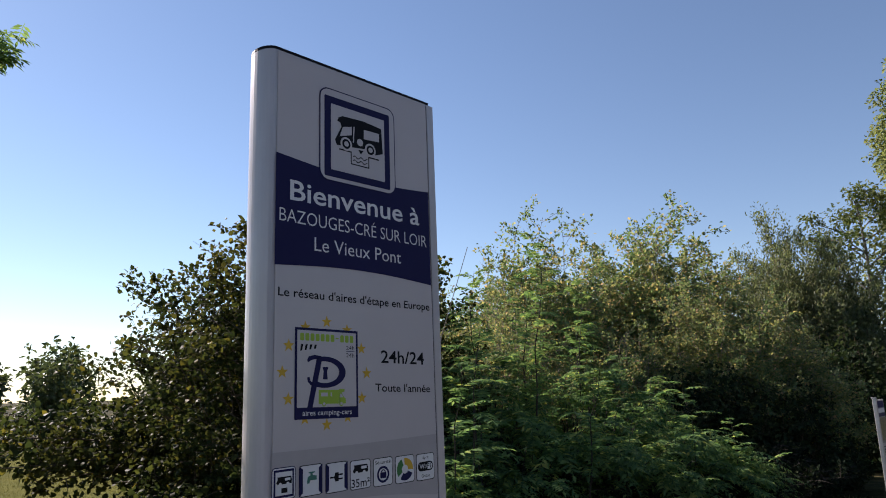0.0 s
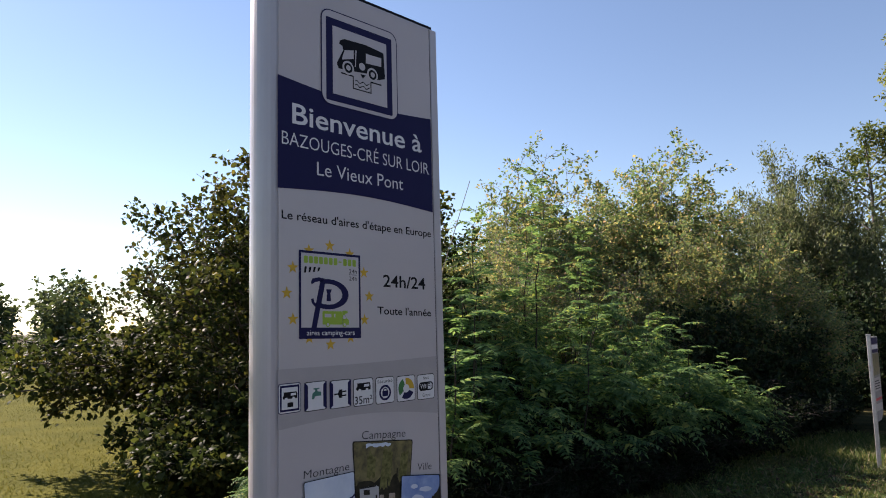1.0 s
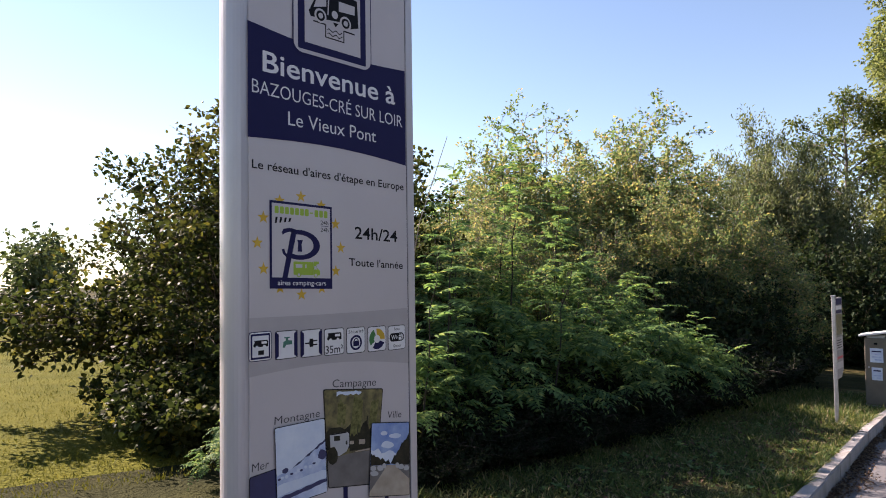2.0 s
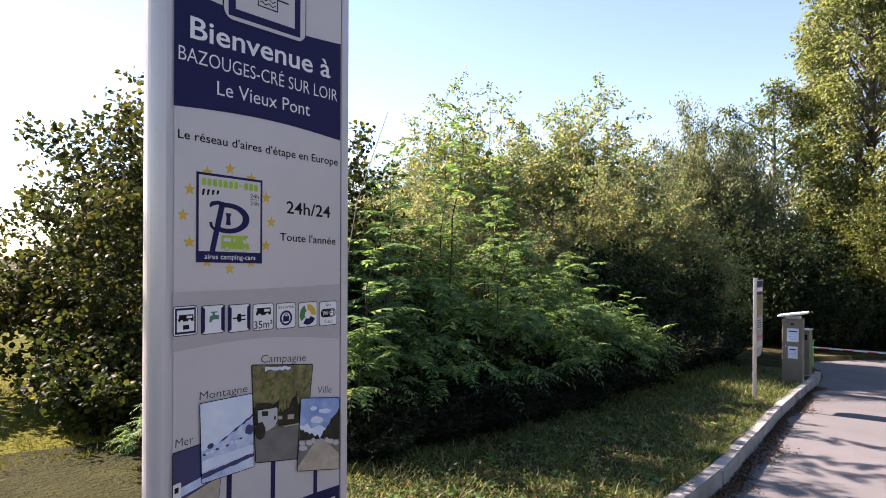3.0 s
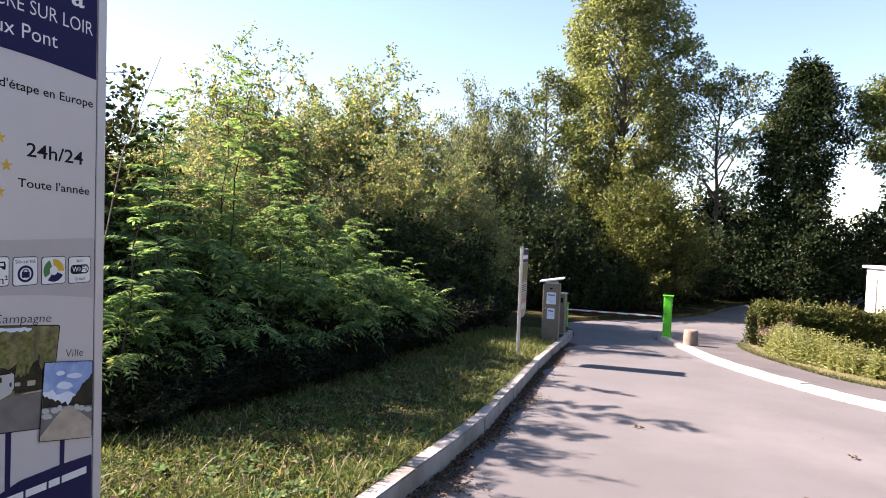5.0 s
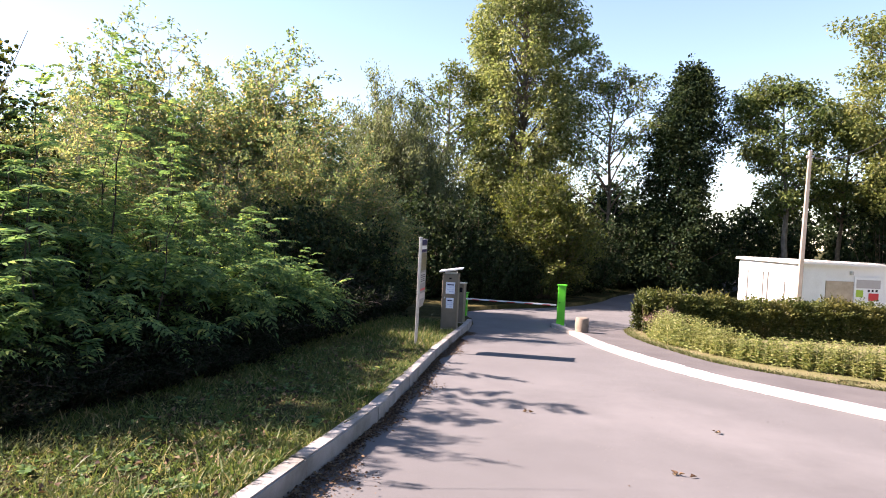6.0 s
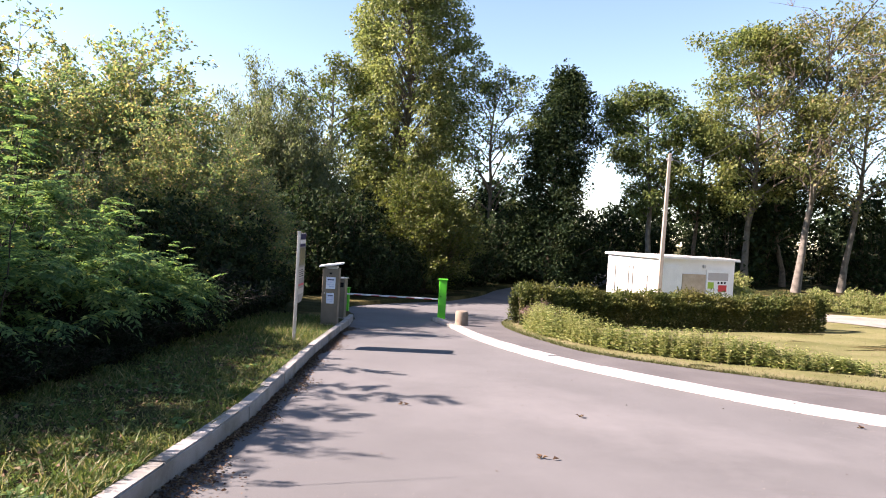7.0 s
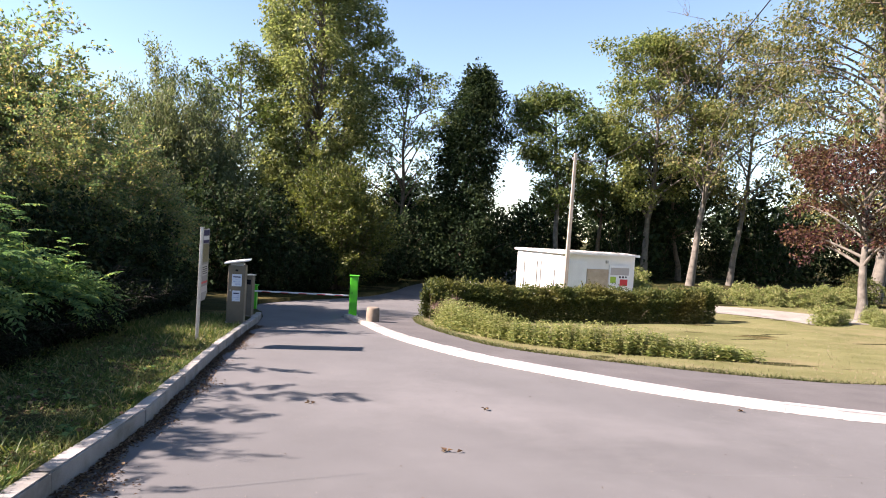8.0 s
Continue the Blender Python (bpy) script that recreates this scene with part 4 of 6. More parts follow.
for a, b, c, e in ((1.985, 2.738, 2.05, 2.744), (2.145, 2.735, 2.207, 2.741), (2.046, 2.688, 2.051, 2.742), (2.144, 2.688, 2.149, 2.739), (2.046, 2.685, 2.149, 2.69)):
    flat("drain_line", rect(a, b, c, e), 7, "black", cs)
for zz in (2.702, 2.72):
    wv = [(2.058 + 0.08 * u, zz + 0.005 * math.sin(u * 14)) for u in np.linspace(0, 1, 14)]
    flat("water_line", wv + [(x, z + 0.0045) for x, z in wv[::-1]], 7, "black", cs)
writing("word", "Bienvenue à", 1.746, 2.452, 2.476, 0.083, 2, "white", totem, bold=0.012, slant=-0.0085)
writing("word", "BAZOUGES-CRÉ SUR LOIR", 1.699, 2.496, 2.383, 0.055, 2, "white", totem, bold=-0.006, slant=-0.018)
writing("word", "Le Vieux Pont", 1.862, 2.33, 2.28, 0.057, 2, "white", totem, bold=-0.002, slant=-0.014)
writing("word", "Le réseau d'aires d'étape en Europe", 1.698, 2.501, 2.088, 0.034, 1, "black", totem, bold=0.01, slant=-0.025)
writing("word", "24h/24", 2.202, 2.456, 1.831, 0.053, 1, "black", totem, bold=0.012, slant=-0.04)
writing("word", "Toute l'année", 2.168, 2.489, 1.712, 0.033, 1, "black", totem, bold=0.01, slant=-0.05)
# badge inside a ring of stars
badge = flat("badge", rect(1.780, 1.628, 2.082, 1.976), 2, "navy", totem, "white badge framed in navy with green motorhome")
flat("badge_field", rect(1.790, 1.672, 2.072, 1.966), 3, "panel_white", badge)
for k in range(11):
    if k != 7:
        flat("green_bar", rect(1.802 + 0.0238 * k, 1.926, 1.82 + 0.0238 * k, 1.955, 0.005), 4, "lime", badge)
flat("green_dash", rect(1.969, 1.938, 1.984, 1.943), 4, "lime", badge)
for k in range(4):
    flat("dark_bar", [(1.802 + 0.021 * k, 1.886 + 0.003 * k), (1.81 + 0.021 * k, 1.887 + 0.003 * k), (1.816 + 0.021 * k, 1.912), (1.806 + 0.021 * k, 1.912)], 4, "black", badge)
writing("word", "24h", 2.022, 2.063, 1.897, 0.017, 4, "black", badge)
flat("small_line", rect(2.022, 1.890, 2.063, 1.892), 4, "navy", badge)
writing("word", "24h", 2.022, 2.063, 1.867, 0.017, 4, "black", badge)
flat("stem_shape", [(1.836, 1.672), (1.860, 1.672), (1.905, 1.862), (1.879, 1.862)], 4, "navy", badge)
ring("loop_shape", 1.915, 1.806, 0.042, 0.061, 5, "navy", badge, -125, 105, 1.68)
flat("hook_shape", [(1.838, 1.842), (1.834, 1.852), (1.842, 1.866), (1.87, 1.872), (1.90, 1.868), (1.90, 1.853), (1.87, 1.856), (1.85, 1.850)], 4, "navy", badge)
flat("hook_shape", [(1.834, 1.785), (1.838, 1.768), (1.858, 1.750), (1.87, 1.757), (1.85, 1.772), (1.846, 1.787)], 4, "navy", badge)
flat("green_van", rect(1.888, 1.684, 1.985, 1.738, 0.004), 4, "lime", badge)
flat("green_cab", [(1.986, 1.684), (2.018, 1.684), (2.018, 1.702), (2.004, 1.714), (1.998, 1.727), (2.012, 1.731), (2.012, 1.741), (1.986, 1.741)], 4, "lime", badge)
flat("lamp_figure", [(1.908, 1.778), (1.93, 1.778), (1.927, 1.81), (1.934, 1.826), (1.906, 1.826), (1.911, 1.81)], 4, "navy", badge)
flat("van_window", rect(1.898, 1.713, 1.93, 1.727), 5, "panel_white", badge)
flat("van_window", rect(1.944, 1.713, 1.95, 1.727), 5, "panel_white", badge)
flat("van_window", [(1.989, 1.708), (2.004, 1.708), (1.997, 1.722), (1.989, 1.722)], 5, "panel_white", badge)
for wx in (1.912, 1.995):
    flat("van_wheel", disc(wx, 1.684, 0.010, n=12), 6, "lime", badge)
    flat("wheel_hub", disc(wx, 1.684, 0.006, n=12), 7, "panel_white", badge)
writing("word", "aires camping-cars", 1.815, 2.048, 1.642, 0.02, 4, "white", badge, bold=0.004)
for ob in [badge] + list(badge.children):
    for v in ob.data.vertices:
        v.co.x -= 0.006
        v.co.z -= 0.006 + 0.03 * (v.co.x - LEAN0 - 0.2)
for k in range(12):
    a = radians(30 * k)
    cx, cz = 1.9215 + 0.2015 * math.sin(a), 1.794 + 0.2 * math.cos(a) - 0.03 * 0.2 * math.sin(a)
    pts = [(cx + (0.026 if j % 2 == 0 else 0.0105) * math.sin(math.pi * j / 5), cz + (0.026 if j % 2 == 0 else 0.0105) * math.cos(math.pi * j / 5)) for j in range(10)]
    flat("star", pts, 1, "star", totem)
# grey wave with the row of service pictograms
up_ = [(PL + (PR - PL) * u, 1.512 - 0.004 * math.sin(math.pi * u)) for u in us]
dn_ = [(PL + (PR - PL) * u, 1.288 - 0.036 * u + 0.03 * math.sin(math.pi * u)) for u in us[::-1]]
flat("grey_wave", up_ + dn_, 1, "panel_grey", totem)
CELLS = [(1.686, 1.786, "navy"), (1.801, 1.904, "white"), (1.919, 2.024, "white"), (2.036, 2.141, "white"), (2.154, 2.258, "white"), (2.273, 2.382, "white"), (2.394, 2.503, "white")]
cells = []
for a, b, mt in CELLS:
    c = flat("pictogram_plate", rect(a, 1.344, b, 1.457, 0.012), 2, "black" if mt == "white" else "navy", totem)
    flat("plate_field", rect(a + 0.003, 1.347, b - 0.003, 1.454, 0.01), 3, "white", c)
    cells.append(c)


def mini_van(c, x0, z0, s, layer, mat="black"):
    flat("van_body", [(x0 + s * x, z0 + s * z) for x, z in van2], layer, mat, c)
    flat("van_window", [(x0 + s * x, z0 + s * z) for x, z in rect(0.55, 0.28, 0.9, 0.42)], layer + 1, "white", c)
    for wx in (0.24, 0.74):
        flat("wheel", [(x0 + s * x, z0 + s * z) for x, z in disc(wx, 0.1, 0.1, n=12)], layer + 1, "white", c)


van2 = [(0.06, 0.1), (0, 0.2), (0.1, 0.38), (0.06, 0.5), (0.95, 0.5), (1, 0.36), (1, 0.1)]
flat("plate_frame", rect(1.694, 1.352, 1.778, 1.449), 4, "navy", cells[0])
flat("plate_inner", rect(1.701, 1.360, 1.771, 1.441), 5, "white", cells[0])
mini_van(cells[0], 1.704, 1.392, 0.064, 6)
flat("drain_box", rect(1.725, 1.368, 1.75, 1.385), 6, "black", cells[0])
for c, a, b in ((cells[1], 1.801, 1.904), (cells[2], 1.919, 2.024)):
    flat("side_bar", [(a, 1.346), (a + 0.016, 1.358), (a + 0.016, 1.443), (a, 1.455)], 4, "navy", c)
    flat("side_bar", [(b, 1.346), (b - 0.016, 1.358), (b - 0.016, 1.443), (b, 1.455)], 4, "navy", c)
flat("tap_shape", [(1.835, 1.39), (1.845, 1.39), (1.85, 1.4), (1.878, 1.4), (1.878, 1.415), (1.86, 1.418), (1.86, 1.425), (1.87, 1.427), (1.87, 1.431), (1.842, 1.431), (1.842, 1.427), (1.85, 1.425), (1.85, 1.418), (1.838, 1.412)], 4, "teal", cells[1])
flat("plug_shape", [(1.94, 1.398), (1.96, 1.398), (1.964, 1.385), (1.98, 1.385), (1.98, 1.39), (2.0, 1.39), (2.0, 1.396), (1.98, 1.396), (1.98, 1.406), (2.0, 1.406), (2.0, 1.412), (1.98, 1.412), (1.98, 1.418), (1.964, 1.418), (1.96, 1.404), (1.94, 1.404)], 4, "black", cells[2])
mini_van(cells[3], 2.05, 1.4, 0.076, 4)
writing("word", "35m²", 2.042, 2.135, 1.353, 0.032, 4, "black", cells[3], bold=0.008)
writing("word", "Sécurité", 2.164, 2.248, 1.432, 0.014, 4, "black", cells[4])
ring("lock_ring", 2.206, 1.39, 0.024, 0.033, 4, "navy", cells[4])
flat("padlock", rect(2.19, 1.375, 2.222, 1.398, 0.003), 5, "navy", cells[4])
ring("shackle", 2.206, 1.398, 0.008, 0.012, 5, "navy", cells[4], 0, 180)
for k, mt in enumerate(("star", "navy", "print_green")):
    ring("recycle_arrow", 2.3275, 1.4, 0.018, 0.046, 4, mt, cells[5], 95 - 120 * k - 100, 95 - 120 * k, n=10)
writing("word", "Spot", 2.432, 2.468, 1.434, 0.013, 4, "black", cells[6])
flat("wireless_shape", rect(2.404, 1.383, 2.493, 1.422, 0.017), 4, "black", cells[6])
writing("word", "Wi", 2.412, 2.446, 1.393, 0.021, 6, "white", cells[6], bold=0.006)
writing("word", "Fi", 2.454, 2.482, 1.393, 0.021, 6, "black", cells[6], bold=0.006)
flat("wireless_field", rect(2.452, 1.389, 2.488, 1.416, 0.013), 5, "white", cells[6])
writing("word", "Gratuit", 2.425, 2.475, 1.356, 0.015, 4, "black", cells[6])
for k, c in enumerate(cells):
    for ob in [c] + list(c.children):
        for v in ob.data.vertices:
            v.co.z += 0.001 - 0.0038 * k
            v.co.x -= 0.005
# photographs on posts
writing("word", "Campagne", 2.074, 2.315, 1.198, 0.034, 1, "panel_ink", totem, shear=0.1, slant=-0.1, bold=-0.006)
writing("word", "Montagne", 1.792, 2.008, 1.092, 0.031, 1, "panel_ink", totem, shear=0.05, slant=-0.02, bold=-0.006)
writing("word", "Mer", 1.694, 1.768, 0.931, 0.032, 1, "panel_ink", totem, shear=0.05, slant=0.02, bold=-0.006)
writing("word", "Ville", 2.384, 2.468, 1.017, 0.032, 1, "panel_ink", totem, shear=0.1, slant=-0.11, bold=-0.006)
for a, b in ((1.911, 0.45), (2.125, 0.5), (2.36, 0.56)):
    flat("photo_post", [(a, b - 0.1), (a + 0.02, b - 0.1), (a + 0.026, 0.84), (a + 0.002, 0.84)], 1, "navy", totem)


def photo(name, q, layers_, base_mat, label, layer):
    """A printed photograph: a frame, a field and simple forms; q: corners bl, br, tr, tl; forms in shares of it."""
    q = [np.array(c) for c in q]
    pos = lambda u, v: tuple((q[0] * (1 - u) + q[1] * u) * (1 - v) + (q[3] * (1 - u) + q[2] * u) * v)
    ob = flat(name, [pos(*c) for c in rect(-0.012, -0.01, 1.012, 1.01, 0.03)], layer, "black", totem, label)
    flat("photo_field", [pos(*c) for c in rect(0, 0, 1, 1, 0.025)], layer + 0.8, base_mat, ob, thick=0.00008)
    for k, (nm, mt, pts) in enumerate(layers_):
        flat(nm, [pos(*c) for c in pts], layer + 1.0 + 0.18 * k, mt, ob, thick=0.00006)
    return ob


def jag(a, b, n, amp, seed):
    """A ragged line from a to b."""
    return [(a[0] + (b[0] - a[0]) * t, a[1] + (b[1] - a[1]) * t + amp * noise.noise((t * n * 0.9, seed, 0.5)) + 0.5 * amp * noise.noise((t * n * 2.3, seed, 3.5))) for t in np.linspace(0, 1, n)]


def puff(cx, cz, rx_, rz_, seed, n=16):
    """A ragged round patch."""
    return [(cx + rx_ * (1 + 0.35 * noise.noise((3 * math.cos(a), 3 * math.sin(a), seed))) * math.cos(a), cz + rz_ * (1 + 0.35 * noise.noise((3 * math.cos(a), 3 * math.sin(a), seed))) * math.sin(a)) for a in np.linspace(0, 2 * math.pi, n, endpoint=False)]


photo("country_photo", [(2.05, 0.788), (2.305, 0.745), (2.352, 1.153), (2.028, 1.193)],
      [("tree_print", "print_tree", [(0, 0.36), (1, 0.42)] + jag((1, 0.96), (0, 0.97), 14, 0.03, 1.0)),
       ("shade_print", "print_shade", [(0, 0.38), (1, 0.40)] + jag((1, 0.62), (0, 0.6), 16, 0.09, 2.0)),
       ("light_print", "print_leaf", jag((0.42, 0.5), (0.62, 0.55), 9, 0.05, 8.0) + jag((0.66, 0.9), (0.5, 0.93), 9, 0.06, 9.0)), ("light_print", "print_leaf", jag((0.2, 0.64), (0.34, 0.66), 9, 0.05, 12.0) + jag((0.36, 0.86), (0.22, 0.9), 9, 0.06, 13.0)),
       ("light_print", "print_leaf", jag((0.78, 0.6), (0.92, 0.62), 9, 0.05, 14.0) + jag((0.95, 0.9), (0.8, 0.86), 9, 0.06, 15.0)), ("sky_print", "pale_blue", jag((0.2, 0.985), (0.62, 0.985), 10, 0.012, 4.0) + jag((0.62, 0.955), (0.2, 0.95), 10, 0.03, 5.0)),
       ("road_print", "print_road", [(0, 0), (1, 0), (1, 0.36), (0.4, 0.335), (0, 0.28)]),
       ("lane_print", "print_sand", [(0.5, 0.345), (1, 0.365), (1, 0.39), (0.6, 0.36)]),
       ("hedge_print", "print_shade", [(0.42, 0.36)] + jag((0.42, 0.43), (1, 0.46), 10, 0.015, 6.0) + [(1, 0.39), (0.6, 0.365)]),
       ("trunk_print", "print_shade", rect(0.735, 0.37, 0.755, 0.72)), ("trunk_print", "print_shade", rect(0.565, 0.42, 0.58, 0.62)),
       ("caravan_print", "print_sand", rect(0.6, 0.425, 0.72, 0.475, 0.01)), ("caravan_print", "print_sand", rect(0.42, 0.43, 0.5, 0.465, 0.01)),
       ("van_print", "print_white_dim", [(0.06, 0.33), (0.22, 0.315), (0.36, 0.36), (0.41, 0.42), (0.405, 0.545), (0.36, 0.565), (0.06, 0.545)]), ("van_window_print", "print_shade", rect(0.13, 0.475, 0.24, 0.525)), ("van_window_print", "print_shade", rect(0.345, 0.43, 0.375, 0.47)),
       ("van_stripe_print", "black", [(0.06, 0.545), (0.36, 0.565), (0.36, 0.552), (0.06, 0.535)]),
       ("shrub_print", "print_shade", puff(0.09, 0.32, 0.1, 0.09, 7.0))], "print_tree", "printed photograph of a shaded camping lane", 2)
photo("mountain_photo", [(1.801, 0.771), (2.036, 0.777), (2.026, 1.078), (1.791, 1.078)],
      [("snow_print", "snow_blue", [(0, 0), (1, 0), (1, 0.7), (0.3, 0.44), (0, 0.4)]),
       ("slope_print", "print_sea", jag((0.3, 0.445), (1, 0.72), 12, 0.012, 1.0) + jag((1, 0.685), (0.36, 0.45), 12, 0.02, 2.0)),
       ("wood_print", "print_sea", puff(0.93, 0.52, 0.09, 0.07, 1.0)), ("wood_print", "print_sea", puff(0.17, 0.44, 0.06, 0.035, 2.0)),
       ("pale_print", "pale_blue", jag((0, 0.27), (1, 0.31), 10, 0.02, 3.0) + jag((1, 0.2), (0, 0.14), 10, 0.01, 4.0)),
       ("line_print", "print_sea", jag((0, 0.12), (1, 0.19), 14, 0.012, 5.0) + jag((1, 0.14), (0, 0.05), 14, 0.012, 6.0))]
      + [("van_row_print", "print_sea" if k % 3 == 0 else "pale_blue", puff(0.05 + 0.075 * k + 0.02 * math.sin(5 * k), 0.35 + 0.008 * k + 0.012 * math.sin(3 * k), 0.035, 0.014 + 0.006 * (k % 3), 9.0 + k, 10)) for k in range(12)], "pale_blue", "printed photograph of a snowy slope", 8)
photo("town_photo", [(2.264, 0.698), (2.508, 0.645), (2.51, 0.977), (2.284, 1.012)],
      [("haze_print", "pale_blue", [(0, 0.45)] + jag((0, 0.62), (1, 0.6), 12, 0.06, 1.0) + [(1, 0.45)]),
       ("cloud_print", "pale_blue", puff(0.42, 0.7, 0.16, 0.05, 1.0)), ("cloud_print", "pale_blue", puff(0.62, 0.82, 0.16, 0.035, 2.0)), ("cloud_print", "pale_blue", puff(0.32, 0.86, 0.09, 0.03, 3.0)),
       ("ground_print", "print_sand", [(0, 0), (1, 0), (1, 0.42), (0, 0.42)]),
       ("tree_print", "print_shade", [(0.5, 0.44)] + jag((0.56, 0.52), (1, 0.86), 14, 0.05, 4.0) + [(1, 0.38)]),
       ("tree_print", "print_shade", [(0, 0.42)] + jag((0, 0.58), (0.45, 0.47), 12, 0.04, 5.0) + [(0.5, 0.43)]),
       ("verge_print", "print_road", [(0, 0.06), (0.42, 0.42), (0, 0.42)]), ("verge_print", "print_road", [(1, 0.22), (0.6, 0.42), (1, 0.42)])]
      + [("van_print", "print_white_dim", puff(a, b_, w_, 0.035, 6.0 + a, 10)) for a, b_, w_ in ((0.1, 0.31, 0.1), (0.07, 0.38, 0.07), (0.24, 0.38, 0.08), (0.34, 0.41, 0.05), (0.68, 0.41, 0.06), (0.78, 0.39, 0.08), (0.92, 0.37, 0.08))], "blue_sky", "printed photograph of a sunny parking lane", 8)
photo("sea_photo", [(1.684, 0.62), (1.872, 0.655), (1.9, 0.93), (1.684, 0.912)],
      [("sand_print", "print_sand", [(0, 0), (1, 0), (1, 0.45), (0, 0.34)]),
       ("sky_print", "snow_blue", [(0.1, 0.4), (1, 0.46), (1, 0.58), (0.1, 0.52)]),
       ("van_print", "white", rect(0.0, 0.38, 0.16, 0.6, 0.02)), ("van_window_print", "black", rect(0.03, 0.48, 0.11, 0.55))], "print_sea", "printed photograph of the seaside at dusk", 3)
flat("navy_foot", [(PL, 0.10), (PR, 0.10), (PR, 0.565), (2.35, 0.57), (2.19, 0.567), (1.95, 0.5), (PL, 0.42)], 2, "navy", totem, "navy printed foot with unreadable line")
for a, b in ((1.98, 2.05), (2.06, 2.2), (2.21, 2.3), (2.31, 2.36), (2.37, 2.49)):
    flat("print_bar", rect(a, 0.49, b, 0.52), 3, "white", totem)

# ---------- entrance machines ----------
post = thing("info_sign", at(12.64, 2.95, KERB_H - 0.02, 2), "grey metal flag sign on a single post in the verge", "sign")
part("post", box_bm((-0.03, -0.028, -0.2), (0.03, 0.028, 2.04), 0.008), "steel", post)
part("post_cap", box_bm((-0.035, -0.033, 2.04), (0.035, 0.033, 2.058), 0.006), "steel", post)
bm = bmesh.new()
pts = [(0.032, 0.68), (0.42, 0.68), (0.6, 0.80), (0.6, 2.02), (0.032, 2.02)]
vs = [bm.verts.new((x, -0.016, z)) for x, z in pts]
f = bm.faces.new(vs)
for v in bmesh.ops.extrude_face_region(bm, geom=[f])["geom"]:
    if isinstance(v, bmesh.types.BMVert):
        v.co.y += 0.032
bmesh.ops.recalc_face_normals(bm, faces=bm.faces)
sp = part("panel", bm, "sign_grey", post, "grey metal sign panel")
for z0, z1, mt in ((1.9, 2.0, "navy"), (1.82, 1.885, "white"), (1.76, 1.81, "navy"), (1.40, 1.74, "print_tree"), (1.15, 1.36, "panel_grey"), (1.0, 1.04, "red"), (0.84, 0.95, "panel_grey")):
    part("print_field", box_bm((0.07, -0.0185, z0), (0.56, -0.0165, z1)), mt, sp)
for k in range(4):
    part("print_bar", box_bm((0.1, -0.0205, 1.18 + k * 0.04), (0.5 - 0.05 * (k % 2), -0.019, 1.195 + k * 0.04)), "black", sp)

kiosk = thing("payment_kiosk", at(16.0, 2.93, KERB_H - 0.03, 5), "beige steel payment kiosk with slanting white roof and posted notices", "kiosk")
part("body", box_bm((-0.22, -0.195, -0.1), (0.22, 0.195, 1.38), 0.012), "steel_beige", kiosk)
part("plinth", box_bm((-0.25, -0.23, -0.12), (0.25, 0.23, 0.05), 0.008), "kerb", kiosk)
bm = box_bm((-0.28, -0.28, 0), (0.26, 0.28, 0.04), 0.008)
for v in bm.verts:
    v.co.z += 1.45 - 0.17 * v.co.y
part("roof", bm, "white_paint", kiosk, "slanting white roof plate")
part("neck", box_bm((-0.19, -0.14, 1.37), (0.19, 0.14, 1.43), 0.004), "steel", kiosk)
part("front_door", box_bm((-0.232, -0.178, 0.08), (-0.221, 0.178, 1.35), 0.003), "steel_beige", kiosk)
for z0, z1, y0, y1 in ((0.90, 1.18, -0.12, 0.10), (0.55, 0.80, -0.10, 0.08)):
    nt_ = part("notice", box_bm((-0.238, y0, z0), (-0.233, y1, z1)), "pale_blue", kiosk, "pale blue printed notice")
    for k in range(4):
        zz = z1 - 0.05 - k * (z1 - z0 - 0.06) / 4
        part("print_bar", box_bm((-0.2405, y0 + 0.03, zz - 0.025), (-0.2385, y1 - 0.03 - 0.05 * (k % 2), zz)), "snow_blue" if k else "navy", nt_)
part("camera_eye", box_bm((-0.245, -0.03, 1.25), (-0.23, 0.03, 1.29), 0.004), "black", kiosk)
part("lock", box_bm((-0.244, 0.115, 0.78), (-0.23, 0.135, 0.82), 0.003), "steel", kiosk)
reader = thing("card_reader", at(18.1, 3.02, KERB_H - 0.03, -6), "beige steel card reader pillar behind the kiosk", "terminal")
part("body", box_bm((-0.13, -0.11, -0.1), (0.13, 0.11, 1.1), 0.012), "steel_beige", reader)
part("top", box_bm((-0.15, -0.13, 1.1), (0.15, 0.13, 1.13), 0.008), "steel", reader)
part("screen", box_bm((-0.136, -0.07, 0.87), (-0.13, 0.07, 1.0), 0.002), "black", reader)
part("plinth", box_bm((-0.17, -0.15, -0.12), (0.17, 0.15, 0.04), 0.006), "kerb", reader)


def barrier_post(name, m, h, w, label):
    ob = thing(name, m, label, "barrier post")
    part("housing", box_bm((-w / 2, -w / 2, -0.1), (w / 2, w / 2, h - 0.03), 0.014), "green_paint", ob)
    part("lid", box_bm((-w / 2 - 0.03, -w / 2 - 0.03, h - 0.03), (w / 2 + 0.03, w / 2 + 0.03, h), 0.01), "green_paint", ob)
    part("door", box_bm((-w / 2 - 0.006, -w / 2 + 0.03, 0.12), (-w / 2 - 0.001, w / 2 - 0.03, h - 0.1), 0.002), "green_paint", ob)
    part("base_plate", box_bm((-w / 2 - 0.04, -w / 2 - 0.04, -0.05), (w / 2 + 0.04, w / 2 + 0.04, 0.02), 0.004), "steel", ob)
    part("lock", box_bm((-w / 2 - 0.012, w / 2 - 0.09, h * 0.55), (-w / 2 - 0.005, w / 2 - 0.06, h * 0.55 + 0.04), 0.002), "black", ob)
    return ob


